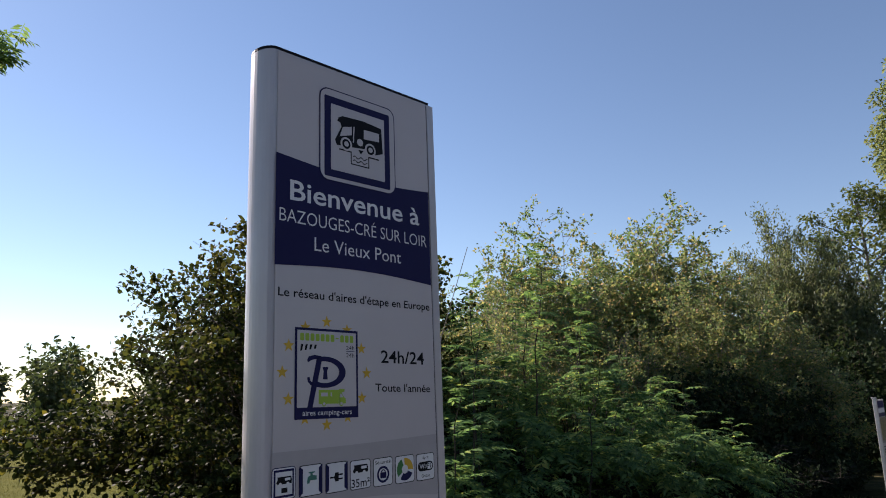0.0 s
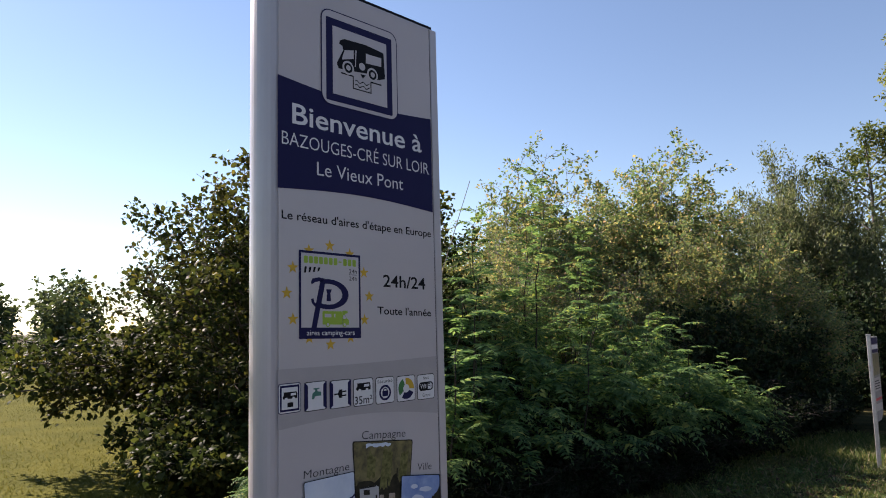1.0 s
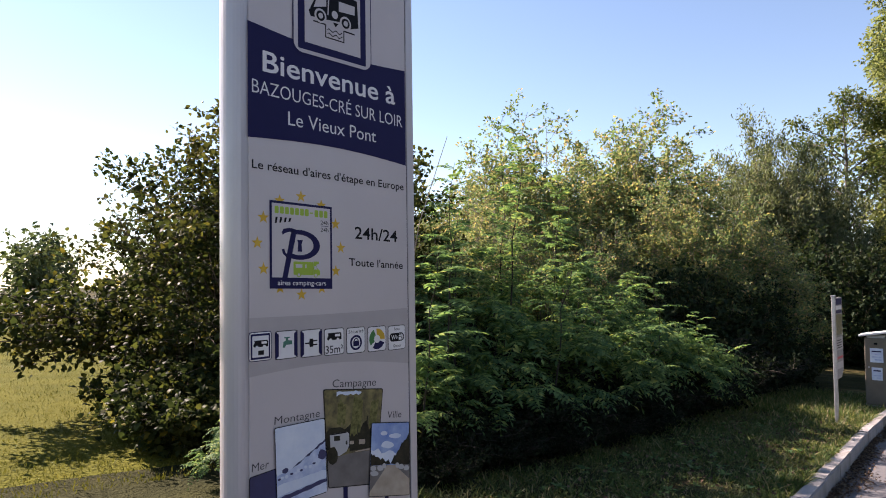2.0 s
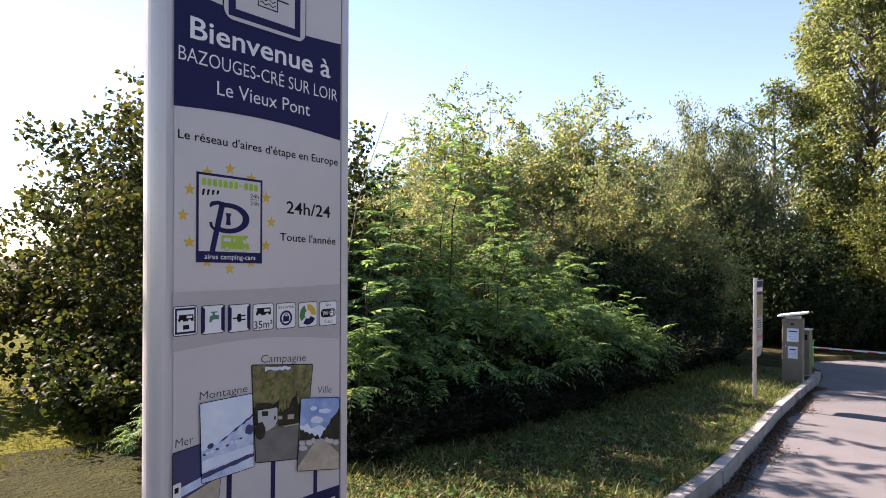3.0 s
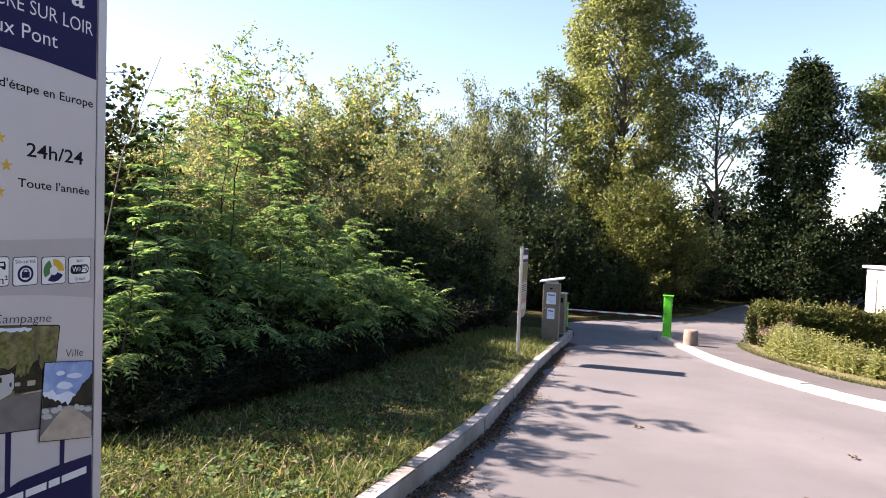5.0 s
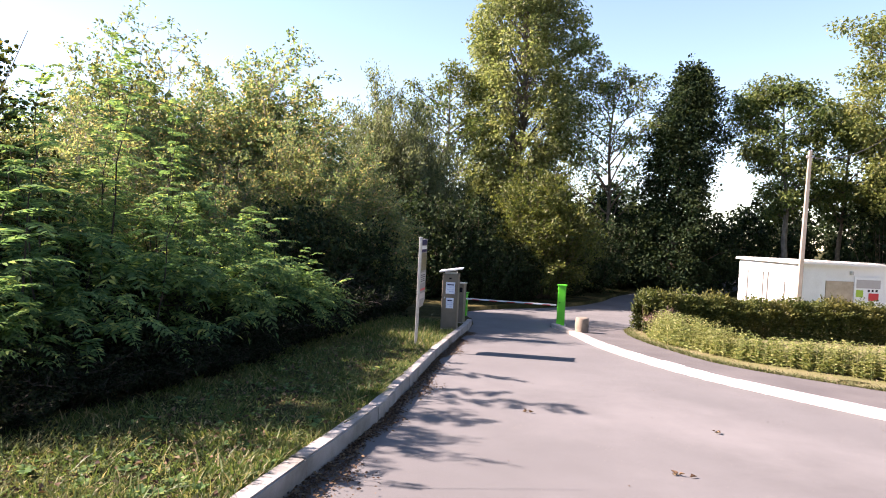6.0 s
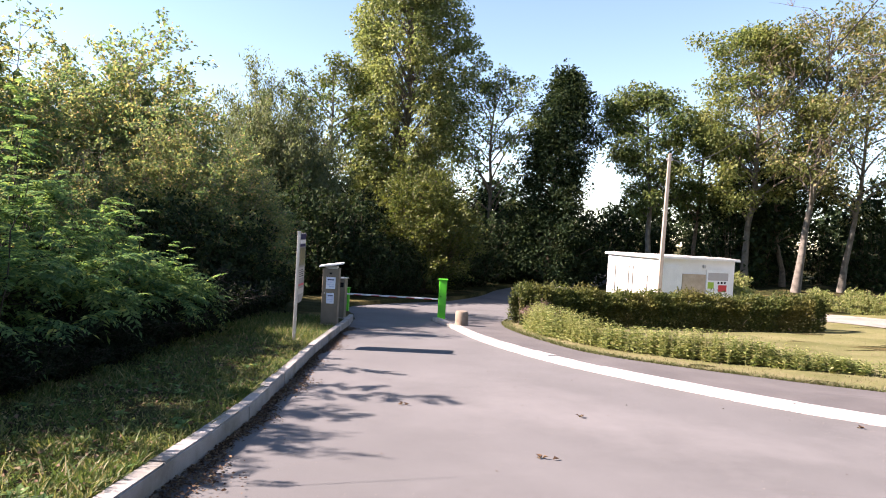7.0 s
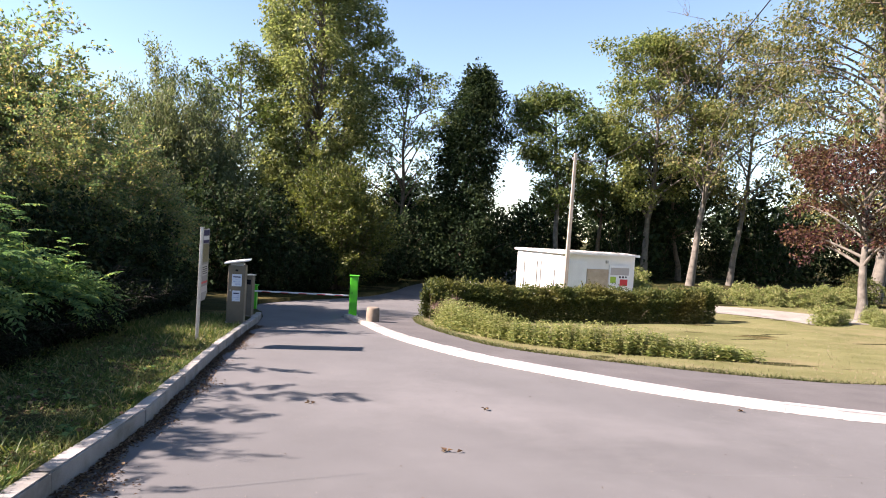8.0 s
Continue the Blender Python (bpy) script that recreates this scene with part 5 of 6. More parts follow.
barrier_post("green_post", at(21.15, 0.32, PATH_H * 0.6), 1.29, 0.25, "bright green metal barrier post at the kerb end")
hb = barrier_post("barrier_machine", at(21.1, 3.4, 0.02), 0.88, 0.2, "dark green barrier machine holding the closed arm")
arm = part("arm", box_bm((-0.15, -2.93, 0.665), (-0.12, 0.05, 0.712), 0.006), "white", hb, "red and white barrier arm")
for k in range(5):
    part("red_band", box_bm((-0.153, -2.75 + k * 0.56, 0.662), (-0.117, -2.5 + k * 0.56, 0.69), 0.006), "red", arm)

bol = thing("bollard", at(18.7, -0.3, PATH_H - 0.01), "squat brown concrete bollard on the footpath", "bollard")
ang = np.linspace(0, 2 * math.pi, 24, endpoint=False)
bm = bmesh.new()
rings_ = []
for z, r in ((-0.05, 0.175), (0.02, 0.18), (0.2, 0.185), (0.36, 0.18), (0.405, 0.17), (0.42, 0.15)):
    rings_.append([bm.verts.new((r * math.cos(a) * (1 + 0.02 * math.sin(5 * a)), r * math.sin(a), z)) for a in ang])
for a, b in zip(rings_, rings_[1:]):
    for k in range(24):
        bm.faces.new((a[k], a[(k + 1) % 24], b[(k + 1) % 24], b[k])).smooth = True
bm.faces.new(rings_[-1])
part("body", bm, "stone_wood", bol)

# ---------- hut and pole ----------
C0 = np.array([30.0, -9.22])
hut = thing("hut", Matrix.Translation((C0[0], C0[1], float(gz(30, -10)) + PATH_H - 0.02)) @ Matrix.Rotation(radians(-72), 4, "Z"), "small flat-roofed white rendered hut behind the hedge", "hut")
L1, L2, HH = 4.15, 4.3, 2.42          # front along +x of the hut, side along +y
TH = 0.18
part("wall_front", box_bm((0, 0, -0.3), (L1, TH, HH)), "render_white", hut)
part("wall_back", box_bm((0, L2 - TH, -0.3), (L1, L2, HH)), "render_white", hut)
part("wall_side", box_bm((0, TH, -0.3), (TH, L2 - TH, HH)), "render_white", hut)
part("wall_end", box_bm((L1 - TH, TH, -0.3), (L1, L2 - TH, HH)), "render_white", hut)
bm = box_bm((-0.12, -0.16, HH), (L1 + 0.16, L2 + 0.12, HH + 0.11), 0.012)
part("roof", bm, "roof_felt", hut, "pale flat roof slab with a worn rim")
part("fascia", box_bm((-0.125, -0.18, HH - 0.01), (L1 + 0.165, -0.16, HH + 0.08), 0.004), "white_paint", hut)
part("fascia", box_bm((-0.145, -0.16, HH - 0.01), (-0.125, L2 + 0.12, HH + 0.08), 0.004), "white_paint", hut)
pw = part("wall_panel", box_bm((0.12, -0.03, 0.0), (1.26, -0.004, 2.1), 0.004), "white_paint", hut)
part("beige_board", box_bm((1.28, -0.05, 0.6), (2.54, -0.004, 1.76), 0.004), "beige_board", hut, "weathered beige board")
nb = part("notice_board", box_bm((2.58, -0.055, 0.35), (3.88, -0.004, 1.98), 0.006), "white_paint", hut, "white notice board with red and green print")
part("print_field", box_bm((2.66, -0.06, 1.5), (3.78, -0.0565, 1.86)), "panel_grey", nb)
part("print_field", box_bm((2.66, -0.06, 1.12), (3.0, -0.0565, 1.42)), "lime", nb)
part("print_field", box_bm((3.25, -0.06, 0.98), (3.72, -0.0565, 1.3)), "red", nb)
for k in range(3):
    part("print_bar", box_bm((3.2 + 0.18 * k, -0.06, 1.36), (3.3 + 0.18 * k, -0.0565, 1.45)), "black", nb)
for k, yy in enumerate((0.75, 1.95, 2.3, 3.5)):
    part("door_slit", box_bm((-0.012, yy, 0.1), (-0.002, yy + 0.1, 1.95 if k else 1.6)), "slit", hut)
part("vent", box_bm((-0.03, 1.3, 1.75), (-0.002, 1.52, 1.95), 0.004), "hut_door", hut)
part("lamp_box", box_bm((2.35, -0.12, 2.05), (2.47, -0.002, 2.2), 0.01), "steel", hut)
for k in range(5):
    part("roof_patch", box_bm((0.4 + 0.75 * k, 0.0, HH + 0.131), (0.95 + 0.75 * k, 0.9, HH + 0.15 + 0.01 * (k % 2)), 0.006), "roof_felt", hut)

upole = thing("utility_pole", Matrix.Translation((29.0, -8.98, float(gz(29, -9)) + 0.05)) @ Matrix.Rotation(radians(0.8), 4, "X"), "tall beige concrete utility pole beside the hut", "utility pole")
bm = bmesh.new()
for v in box(bm, (-0.105, -0.09, -0.4), (0.105, 0.09, 7.05), 0.015).verts:
    k = 1 - 0.35 * max(v.co.z, 0) / 7.0
    v.co.x *= k
    v.co.y *= k
part("shaft", bm, "pole", upole)
part("bracket", box_bm((-0.05, -0.14, 6.75), (0.05, 0.14, 6.85), 0.01), "steel", upole)
p0, p1 = np.array([29.0, -9.05, float(gz(29, -9)) + 6.9]), np.array([10.84, -6.54, 5.78])
s = np.linspace(0, 1.3, 52)
line = p0 + (p1 - p0) * s[:, None] - np.array([0, 0, 1.0]) * (4 * 1.05 * s * (1 - s))[:, None]
wire = part("overhead_cable", raw_mesh("overhead_cable", *tubes([(line, np.full(52, 0.011))], 5)), "cable")
tagged(wire, "thin black overhead cable from the utility pole", "cable")

# ---------- thickets along the verge ----------
R1 = robinia_bush(1.45, 1.72, 34, 8, 0.5, 9, 0.098, 1.0)
R2 = robinia_bush(1.2, 1.5, 26, 7, 0.48, 9, 0.096, 5.0)
R3 = robinia_bush(1.6, 2.8, 36, 9, 0.5, 9, 0.1, 9.0)
R4 = sapling_meshes(4.5, 36, 0.55, 11, 0.1, 0.4, 0.25)
R5 = sapling_meshes(2.2, 16, 0.5, 10, 0.095, 0.45, 0.3)
LABR = "green feathery-leaved thicket at the edge of the verge"
LABS = "slim robinia shoot with feathery leaves rising from the thicket"
first = {}
for kind, nm, label, spots in ((("a", R1), "robinia_thicket", LABR, [(7.2, 5.6, 70, 1.0), (9.3, 5.6, 150, 1.0), (11.2, 5.6, 215, 0.95), (5.3, 5.7, 250, 0.8), (12.8, 5.9, 10, 0.8)]),
                    (("b", R2), "robinia_thicket", LABR, [(8.3, 5.2, 200, 0.9), (4.7, 5.1, 300, 0.72), (6.3, 5.2, 40, 0.85), (10.4, 5.1, 260, 0.95), (12.0, 5.1, 80, 0.8), (3.3, 5.3, 120, 0.36), (4.0, 6.1, 160, 0.42)]),
                    (("c", R3), "robinia_thicket", LABR, [(8.0, 7.0, 0, 0.95), (10.2, 7.0, 130, 0.95), (6.4, 7.2, 60, 0.8), (12.4, 7.0, 20, 0.85)]),
                    (("d", R4), "robinia_shoot", LABS, [(7.84, 6.0, 50, 0.93), (8.5, 6.6, 0, 0.88), (9.6, 6.5, 100, 0.86), (6.6, 5.9, 200, 0.78)]),
                    (("e", R5), "robinia_shoot", LABS, [(4.75, 4.7, 0, 0.95), (5.3, 4.9, 120, 1.15), (5.9, 5.1, 240, 1.1), (8.1, 4.9, 70, 0.75), (10.9, 5.0, 170, 1.05), (11.7, 4.8, 290, 0.8), (6.9, 4.7, 20, 1.0)])):
    for x, y, tr, sc in spots:
        if kind[0] not in first:
            first[kind[0]] = thicket(nm, at(x, y, KERB_H - 0.05, tr, sc), kind[1], "leaf_robinia", label, "bush", "thickets along the verge", "stem_shade")
            first[kind[0]].scale = (sc, sc, sc)
        else:
            copy_thing(first[kind[0]], at(x, y, KERB_H - 0.05, tr, sc)).scale = (sc, sc, sc)

# filler plants in the hollow; their black tone stands in for deep shade
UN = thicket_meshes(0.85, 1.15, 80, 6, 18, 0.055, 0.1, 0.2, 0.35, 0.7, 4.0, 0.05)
un = plant("bramble_undergrowth", UN, "stem_shade", "leaf_shade", at(5.9, 5.2, KERB_H - 0.05, 0, 0.95), "near-black bramble fill, coloured for the shade under the thicket", "bramble", "undergrowth", "stem", "foliage")
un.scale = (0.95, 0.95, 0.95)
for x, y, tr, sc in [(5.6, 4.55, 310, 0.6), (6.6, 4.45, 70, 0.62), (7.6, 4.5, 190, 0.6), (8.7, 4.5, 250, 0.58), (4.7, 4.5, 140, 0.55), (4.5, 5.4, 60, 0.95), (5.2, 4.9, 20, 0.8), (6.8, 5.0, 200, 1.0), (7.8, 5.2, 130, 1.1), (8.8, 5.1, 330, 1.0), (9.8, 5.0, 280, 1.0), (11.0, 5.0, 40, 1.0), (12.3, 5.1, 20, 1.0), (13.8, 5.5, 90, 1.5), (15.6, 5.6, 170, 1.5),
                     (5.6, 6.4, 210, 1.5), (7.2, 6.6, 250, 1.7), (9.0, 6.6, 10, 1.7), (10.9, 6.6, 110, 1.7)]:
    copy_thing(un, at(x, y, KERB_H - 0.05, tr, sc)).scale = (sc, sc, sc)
mound = lambda u: math.sqrt(max(0.0, 1 - u * u)) * (0.85 + 0.15 * math.sin(math.pi * u))
dome = lambda u: math.sin(math.pi * (0.14 + 0.8 * u)) ** 0.75
cone = lambda u: 0.12 + 0.88 * (1 - u) ** 0.75
tall = lambda u: math.sin(math.pi * (0.13 + 0.82 * u)) ** 0.7
# broad-leaved shrubs beside the field
field_shrub = plant("field_shrub", thicket_meshes(4.9, 3.3, 200, 13, 26, 0.08, 0.05, 0.45, 0.15, 0.78, 6.0, 0.08, oval=True), "bark", "leaf_dogwood", at(6.2, 9.4, KERB_H - 0.05), "dense dark shrub with oval leaves turning yellow", "shrub", trunk_name="stem", crown_name="foliage")
plant("field_shrub", thicket_meshes(3.2, 2.0, 90, 11, 26, 0.08, 0.05, 0.4, 0.18, 0.78, 8.0, 0.08, oval=True), "bark", "leaf_dogwood", at(7.9, 9.4, KERB_H - 0.05), "dark shrub with oval leaves behind the thicket", "shrub", trunk_name="stem", crown_name="foliage")
for x, y, h, r, sd in ((4.2, 8.0, 1.5, 1.3, 1.0), (3.7, 6.9, 0.75, 0.9, 3.0)):
    plant("field_shrub", thicket_meshes(h, r, 70, 9, 20, 0.075, 0.05, 0.25, 0.3, 0.78, sd, 0.05, oval=True), "bark", "leaf_dogwood", at(x, y, KERB_H - 0.05), "low spreading dark shrub at the edge of the field", "shrub", trunk_name="stem", crown_name="foliage")
boughs, bl, bw = [], [], []
for k in range(11):
    p, e = np.array([-1.6, 0.3 * math.sin(k * 1.9), 0.7 + 0.05 * k]), np.array([-3.2 - 0.9 * rng.random(), 0.9 * math.sin(k * 2.3), 1.0 + 0.95 * rng.random()])
    q = np.linspace(0, 1, 6)[:, None]
    bo = p * (1 - q) + e * q + np.array([0, 0, 0.5]) * q * (1 - q)
    boughs.append((bo, np.linspace(0.02, 0.005, 6)))
    for w in np.linspace(0.15, 1.0, 16):
        b = np.array([np.interp(w * 5, np.arange(6), bo[:, c]) for c in range(3)])
        d = unit(rng.normal(0, 0.8, 3) + [-0.5, 0, 0.1])
        tip = b + d * rng.uniform(0.15, 0.45)
        boughs.append((np.stack([b, tip]), [0.006, 0.002]))
        v = rng.random((24, 1))
        bl.append(b * (1 - v) + tip * v + rng.normal(0, 0.06, (24, 3)))
        bw.append(d + rng.normal(0, 0.8, (24, 3)) - [0, 0, 0.2])
bl, bw = np.concatenate(bl), np.concatenate(bw)
bs = 0.075 * rng.uniform(0.6, 1.25, len(bl))
part("bough", raw_mesh("bough", *tubes(boughs, 4)), "bark", field_shrub)
part("bough_leaves", raw_mesh("bough_leaves", *leaves(bl, bw, unit(rng.normal(0, 0.6, (len(bl), 3)) + [0, 0, 1.0]), bs, bs * 0.78, oval=True)), "leaf_dogwood", field_shrub)
# tall autumn thicket
AUT = [thicket_meshes(5.2, 2.3, 90, 10, 40, 0.088, 0.16, 0.35, 0.16, 0.66, 2.0, 0.4), thicket_meshes(6.0, 2.5, 100, 10, 38, 0.09, 0.26, 0.4, 0.16, 0.66, 11.0, 0.4)]
made = []
for k, (x, y, tr, sc) in enumerate([(15.4, 11.5, 0, 1.3), (22.6, 11.5, 0, 1.12), (17.9, 11.6, 100, 1.2), (18.9, 12.6, 40, 1.1), (17.4, 7.6, 200, 0.92), (13.6, 11.4, 220, 0.95), (18.9, 6.8, 80, 0.92), (14.2, 8.2, 150, 0.62), (8.8, 8.9, 40, 0.66), (11.0, 9.0, 290, 0.7), (19.0, 8.4, 10, 1.05), (19.8, 11.0, 60, 1.05), (21.6, 10.9, 120, 1.66), (20.2, 12.2, 200, 0.95), (20.6, 9.8, 250, 1.4), (22.4, 13.2, 310, 0.9), (20.4, 6.7, 160, 0.86)]):
    w = k % 2
    if len(made) < 2:
        made.append(plant("autumn_shrub", AUT[w], "twig", "leaf_autumn", at(x, y, KERB_H - 0.05, tr, sc), "tall thicket turning yellow-brown with bare twigs on top", "shrub", "tall thickets", "stem", "foliage"))
        made[-1].scale = (sc, sc, sc)
    else:
        copy_thing(made[w], at(x, y, KERB_H - 0.05, tr, sc)).scale = (sc, sc, sc)
# dark growth behind the entrance; its dark leaf colour also stands for shade
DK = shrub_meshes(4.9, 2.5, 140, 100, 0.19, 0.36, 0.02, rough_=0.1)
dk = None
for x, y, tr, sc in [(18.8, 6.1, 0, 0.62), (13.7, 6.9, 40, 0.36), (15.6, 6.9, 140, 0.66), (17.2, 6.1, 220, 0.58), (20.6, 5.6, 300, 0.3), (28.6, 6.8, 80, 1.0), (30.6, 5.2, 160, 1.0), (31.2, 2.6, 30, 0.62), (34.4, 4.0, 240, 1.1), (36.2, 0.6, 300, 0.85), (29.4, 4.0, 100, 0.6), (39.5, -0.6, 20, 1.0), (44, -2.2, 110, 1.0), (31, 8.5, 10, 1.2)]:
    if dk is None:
        dk = plant("dark_shrub", DK, "bark", "leaf_dark", at(x, y, 0.1, tr, sc), "dense dark green shrub, leaf tone also carrying the shade of the trees", "shrub", "dark shrubs", "stem", "foliage")
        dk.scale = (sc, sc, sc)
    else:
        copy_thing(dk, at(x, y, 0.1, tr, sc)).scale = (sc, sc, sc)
plant("willow_tree", thicket_meshes(10.6, 4.9, 220, 15, 34, 0.18, 0.02, 1.5, 0.1, 0.4, 3.0, 0.12), "bark", "leaf_willow", at(34.8, 10.2, 0.1), "broad upright grey-green willow above the thicket", "tree")
plant("hazel_tree", thicket_meshes(7.0, 3.2, 140, 11, 34, 0.14, 0.03, 0.6, 0.14, 0.6, 7.0, 0.08), "bark", "leaf_hazel", at(33.2, 1.7, 0.1), "rounded yellow-green tree behind the barrier", "tree")
plant("poplar_tree", tree_meshes(23, 4.0, 4.7, tall, 620, 92, 0.25, 0.74, 0.34, 0.9, sprigs=80, inner=0.4), "bark_pale", "leaf_poplar", at(47.5, 4.2, 0.1), "tall yellow-green poplar towering over the entrance", "tree")
plant("ash_tree", limbed_tree(15.5, 4.5, 3.4, tall, 24, 5, 60, 0.24, 0.75, 0.22), "bark_pale", "leaf_tree", at(46, 9.6, 0.1), "loose-crowned ash tree beside the poplar", "tree")
plant("ash_tree", limbed_tree(15.0, 3, 3.6, tall, 30, 5, 50, 0.22, 0.7, 0.2, rise=0.9), "bark", "leaf_tree", at(46.5, -2.2, 0.1), "slender dark-limbed ash with a thin crown", "tree")
plant("ivy_tree", tree_meshes(14.3, 0.4, 3.0, lambda u: (0.82 + 0.2 * math.sin(7 * u + 1)) * min(1, (1.03 - u) * 3.2), 420, 90, 0.22, 0.75, 0.2, 0.5, (0.3, -0.9), sprigs=30), "bark", "leaf_dark", at(45, -6.4, 0.1), "dark ivy-clad tree with a full uneven crown", "tree")
plant("oak_tree", limbed_tree(14.4, 6.0, 3.0, dome, 20, 5, 120, 0.24, 0.85, 0.22, (0.5, 1.3), 0.5), "bark_pale", "leaf_tree", at(45, -13.2, 0.1), "leaning tree with open leaf clumps and sky gaps", "tree")
plant("oak_tree", limbed_tree(12.0, 5.0, 2.7, dome, 16, 5, 110, 0.24, 0.8, 0.18, (0, -0.4), 0.5), "bark", "leaf_tree", at(47, -16.8, 0.1), "smaller open-crowned tree behind the hut", "tree")
plant("plane_tree", limbed_tree(18.0, 5.5, 4.0, tall, 40, 6, 110, 0.22, 0.85, 0.24), "bark_pale", "leaf_plane", at(44.5, -19.4, 0.1), "tall pale-barked tree behind the hut", "tree")
plant("plane_tree", limbed_tree(17.6, 6.5, 5.0, tall, 34, 7, 60, 0.2, 0.8, 0.24, (0.4, -1.6), 0.9, bare=0.22), "bark_pale", "leaf_thin", at(42, -21.6, 0.1), "tall pale leaning tree with a thinning crown", "tree")
plant("plane_tree", limbed_tree(15.4, 6.0, 3.6, tall, 24, 6, 60, 0.2, 0.8, 0.2, (0, -1.2), 0.8, bare=0.15), "bark_pale", "leaf_thin", at(43, -25.0, 0.1), "pale-trunked tree with sparse yellowing leaves", "tree")
plant("ivy_trunk_tree", limbed_tree(9.5, 3.0, 3.0, dome, 20, 5, 110, 0.22, 0.8, 0.2, (0.2, 0.9), 0.4), "bark", "leaf_dark", at(46.5, -23.0, 0.1), "dark lower tree standing among the pale trunks", "tree")
plant("plane_tree", limbed_tree(19, 5.0, 6.4, tall, 46, 8, 100, 0.2, 0.95, 0.32, (0, 0), 0.5, 0.5, 0.06), "bark_pale", "leaf_thin", at(33, -27.6, 0.1), "large yellowing tree with hanging branches", "tree")
plant("plum_tree", limbed_tree(6.4, 2.6, 3.4, dome, 26, 6, 80, 0.14, 0.52, 0.19, (0.1, 0.3), 0.6), "bark_pale", "leaf_red", at(23.6, -19.2, 0.1), "purple-leaved plum tree with pale forked trunk on the lawn", "tree")
# overhanging tree beside the field
walnut = plant("walnut_tree", tree_meshes(7.6, 3.6, 3.4, dome, 60, 50, 0.11, 0.4, 0.16, 0.45), "bark", "leaf_robinia", at(-2.6, 8.8, 0.1), "tree reaching over the field with feathery twig ends", "tree")
bough = wander((0.1, 0, 3.6), unit(np.array([4.15, -1.75, 1.02])), 4.55, 6, 0.03)
part("bough", raw_mesh("bough", *tubes([(bough, np.linspace(0.05, 0.008, 7))], 6)), "bark", walnut)
bits = []
for j in range(46):
    q = bough[-1] * 1.0 + rng.normal(0, 1, 3) * [0.1, 0.12, 0.09] - [0.12, 0, 0.02]
    a = rng.uniform(0, 6.28)
    bits.append(frond_bits(q, (math.cos(a), math.sin(a), rng.uniform(-0.3, 0.5)), rng.uniform(0.12, 0.24), 4, 0.075, 0.4))
part("bough_leaves", raw_mesh("bough_leaves", *joined(bits)), "leaf_robinia", walnut)
# a single bare shoot above the thicket
shoot = thing("bare_shoot", at(4.35, 4.75, KERB_H - 0.05), "long bare twig rising above the thicket", "twig")
g0 = float(gz(4.35, 4.75)) + KERB_H - 0.05
q = np.array([[0, 0, -0.05], [0.1, -0.1, 1.2], [0.25, -0.2, 2.2 - g0], [0.58, -0.25, 3.06 - g0]])
part("stem", raw_mesh("stem", *tubes([(q, [0.008, 0.006, 0.0045, 0.003])], 5), True), "twig", shoot)
# far woods, and an unseen row of trees added across the junction
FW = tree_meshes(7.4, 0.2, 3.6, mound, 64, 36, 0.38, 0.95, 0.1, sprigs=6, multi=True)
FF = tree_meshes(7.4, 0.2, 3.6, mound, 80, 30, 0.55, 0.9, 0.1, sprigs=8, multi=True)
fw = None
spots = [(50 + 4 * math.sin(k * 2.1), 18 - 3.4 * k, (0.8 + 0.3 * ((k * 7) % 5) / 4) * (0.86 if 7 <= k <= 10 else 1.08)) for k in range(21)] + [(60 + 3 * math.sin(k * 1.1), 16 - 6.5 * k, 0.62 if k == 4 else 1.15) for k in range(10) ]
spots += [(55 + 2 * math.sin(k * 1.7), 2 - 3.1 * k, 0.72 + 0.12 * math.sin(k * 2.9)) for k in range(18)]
# unseen trees added behind the camera, blocking sky that over-lit the totem
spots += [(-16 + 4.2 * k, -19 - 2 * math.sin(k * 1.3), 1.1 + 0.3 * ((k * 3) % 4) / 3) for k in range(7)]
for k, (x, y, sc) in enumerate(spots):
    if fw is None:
        fw = plant("wood_tree", FW, "bark", "leaf_dark", at(x, y, 0.1, 40 * k, sc), "dark tree of the wood edge and of an unseen row added behind", "tree", "wood edge", "stem")
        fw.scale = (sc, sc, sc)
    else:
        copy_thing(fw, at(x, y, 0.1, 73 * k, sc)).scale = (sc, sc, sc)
ff = None
for k in range(9, 25):
    x, y = -24 + 2.6 * k, 50 + 8 * math.sin(k * 1.7) + 0.2 * k
    sc = 0.62 + 0.3 * ((k * 5) % 7) / 6
    if ff is None:
        ff = plant("field_tree", FF, "bark", "leaf_far", at(x, y, 0.1, 0, sc), "round tree on the far side of the field", "tree", "field edge", "stem")
        ff.scale = (sc, sc, sc)
    else:
        copy_thing(ff, at(x, y, 0.1, 57 * k, sc)).scale = (sc, sc, sc)


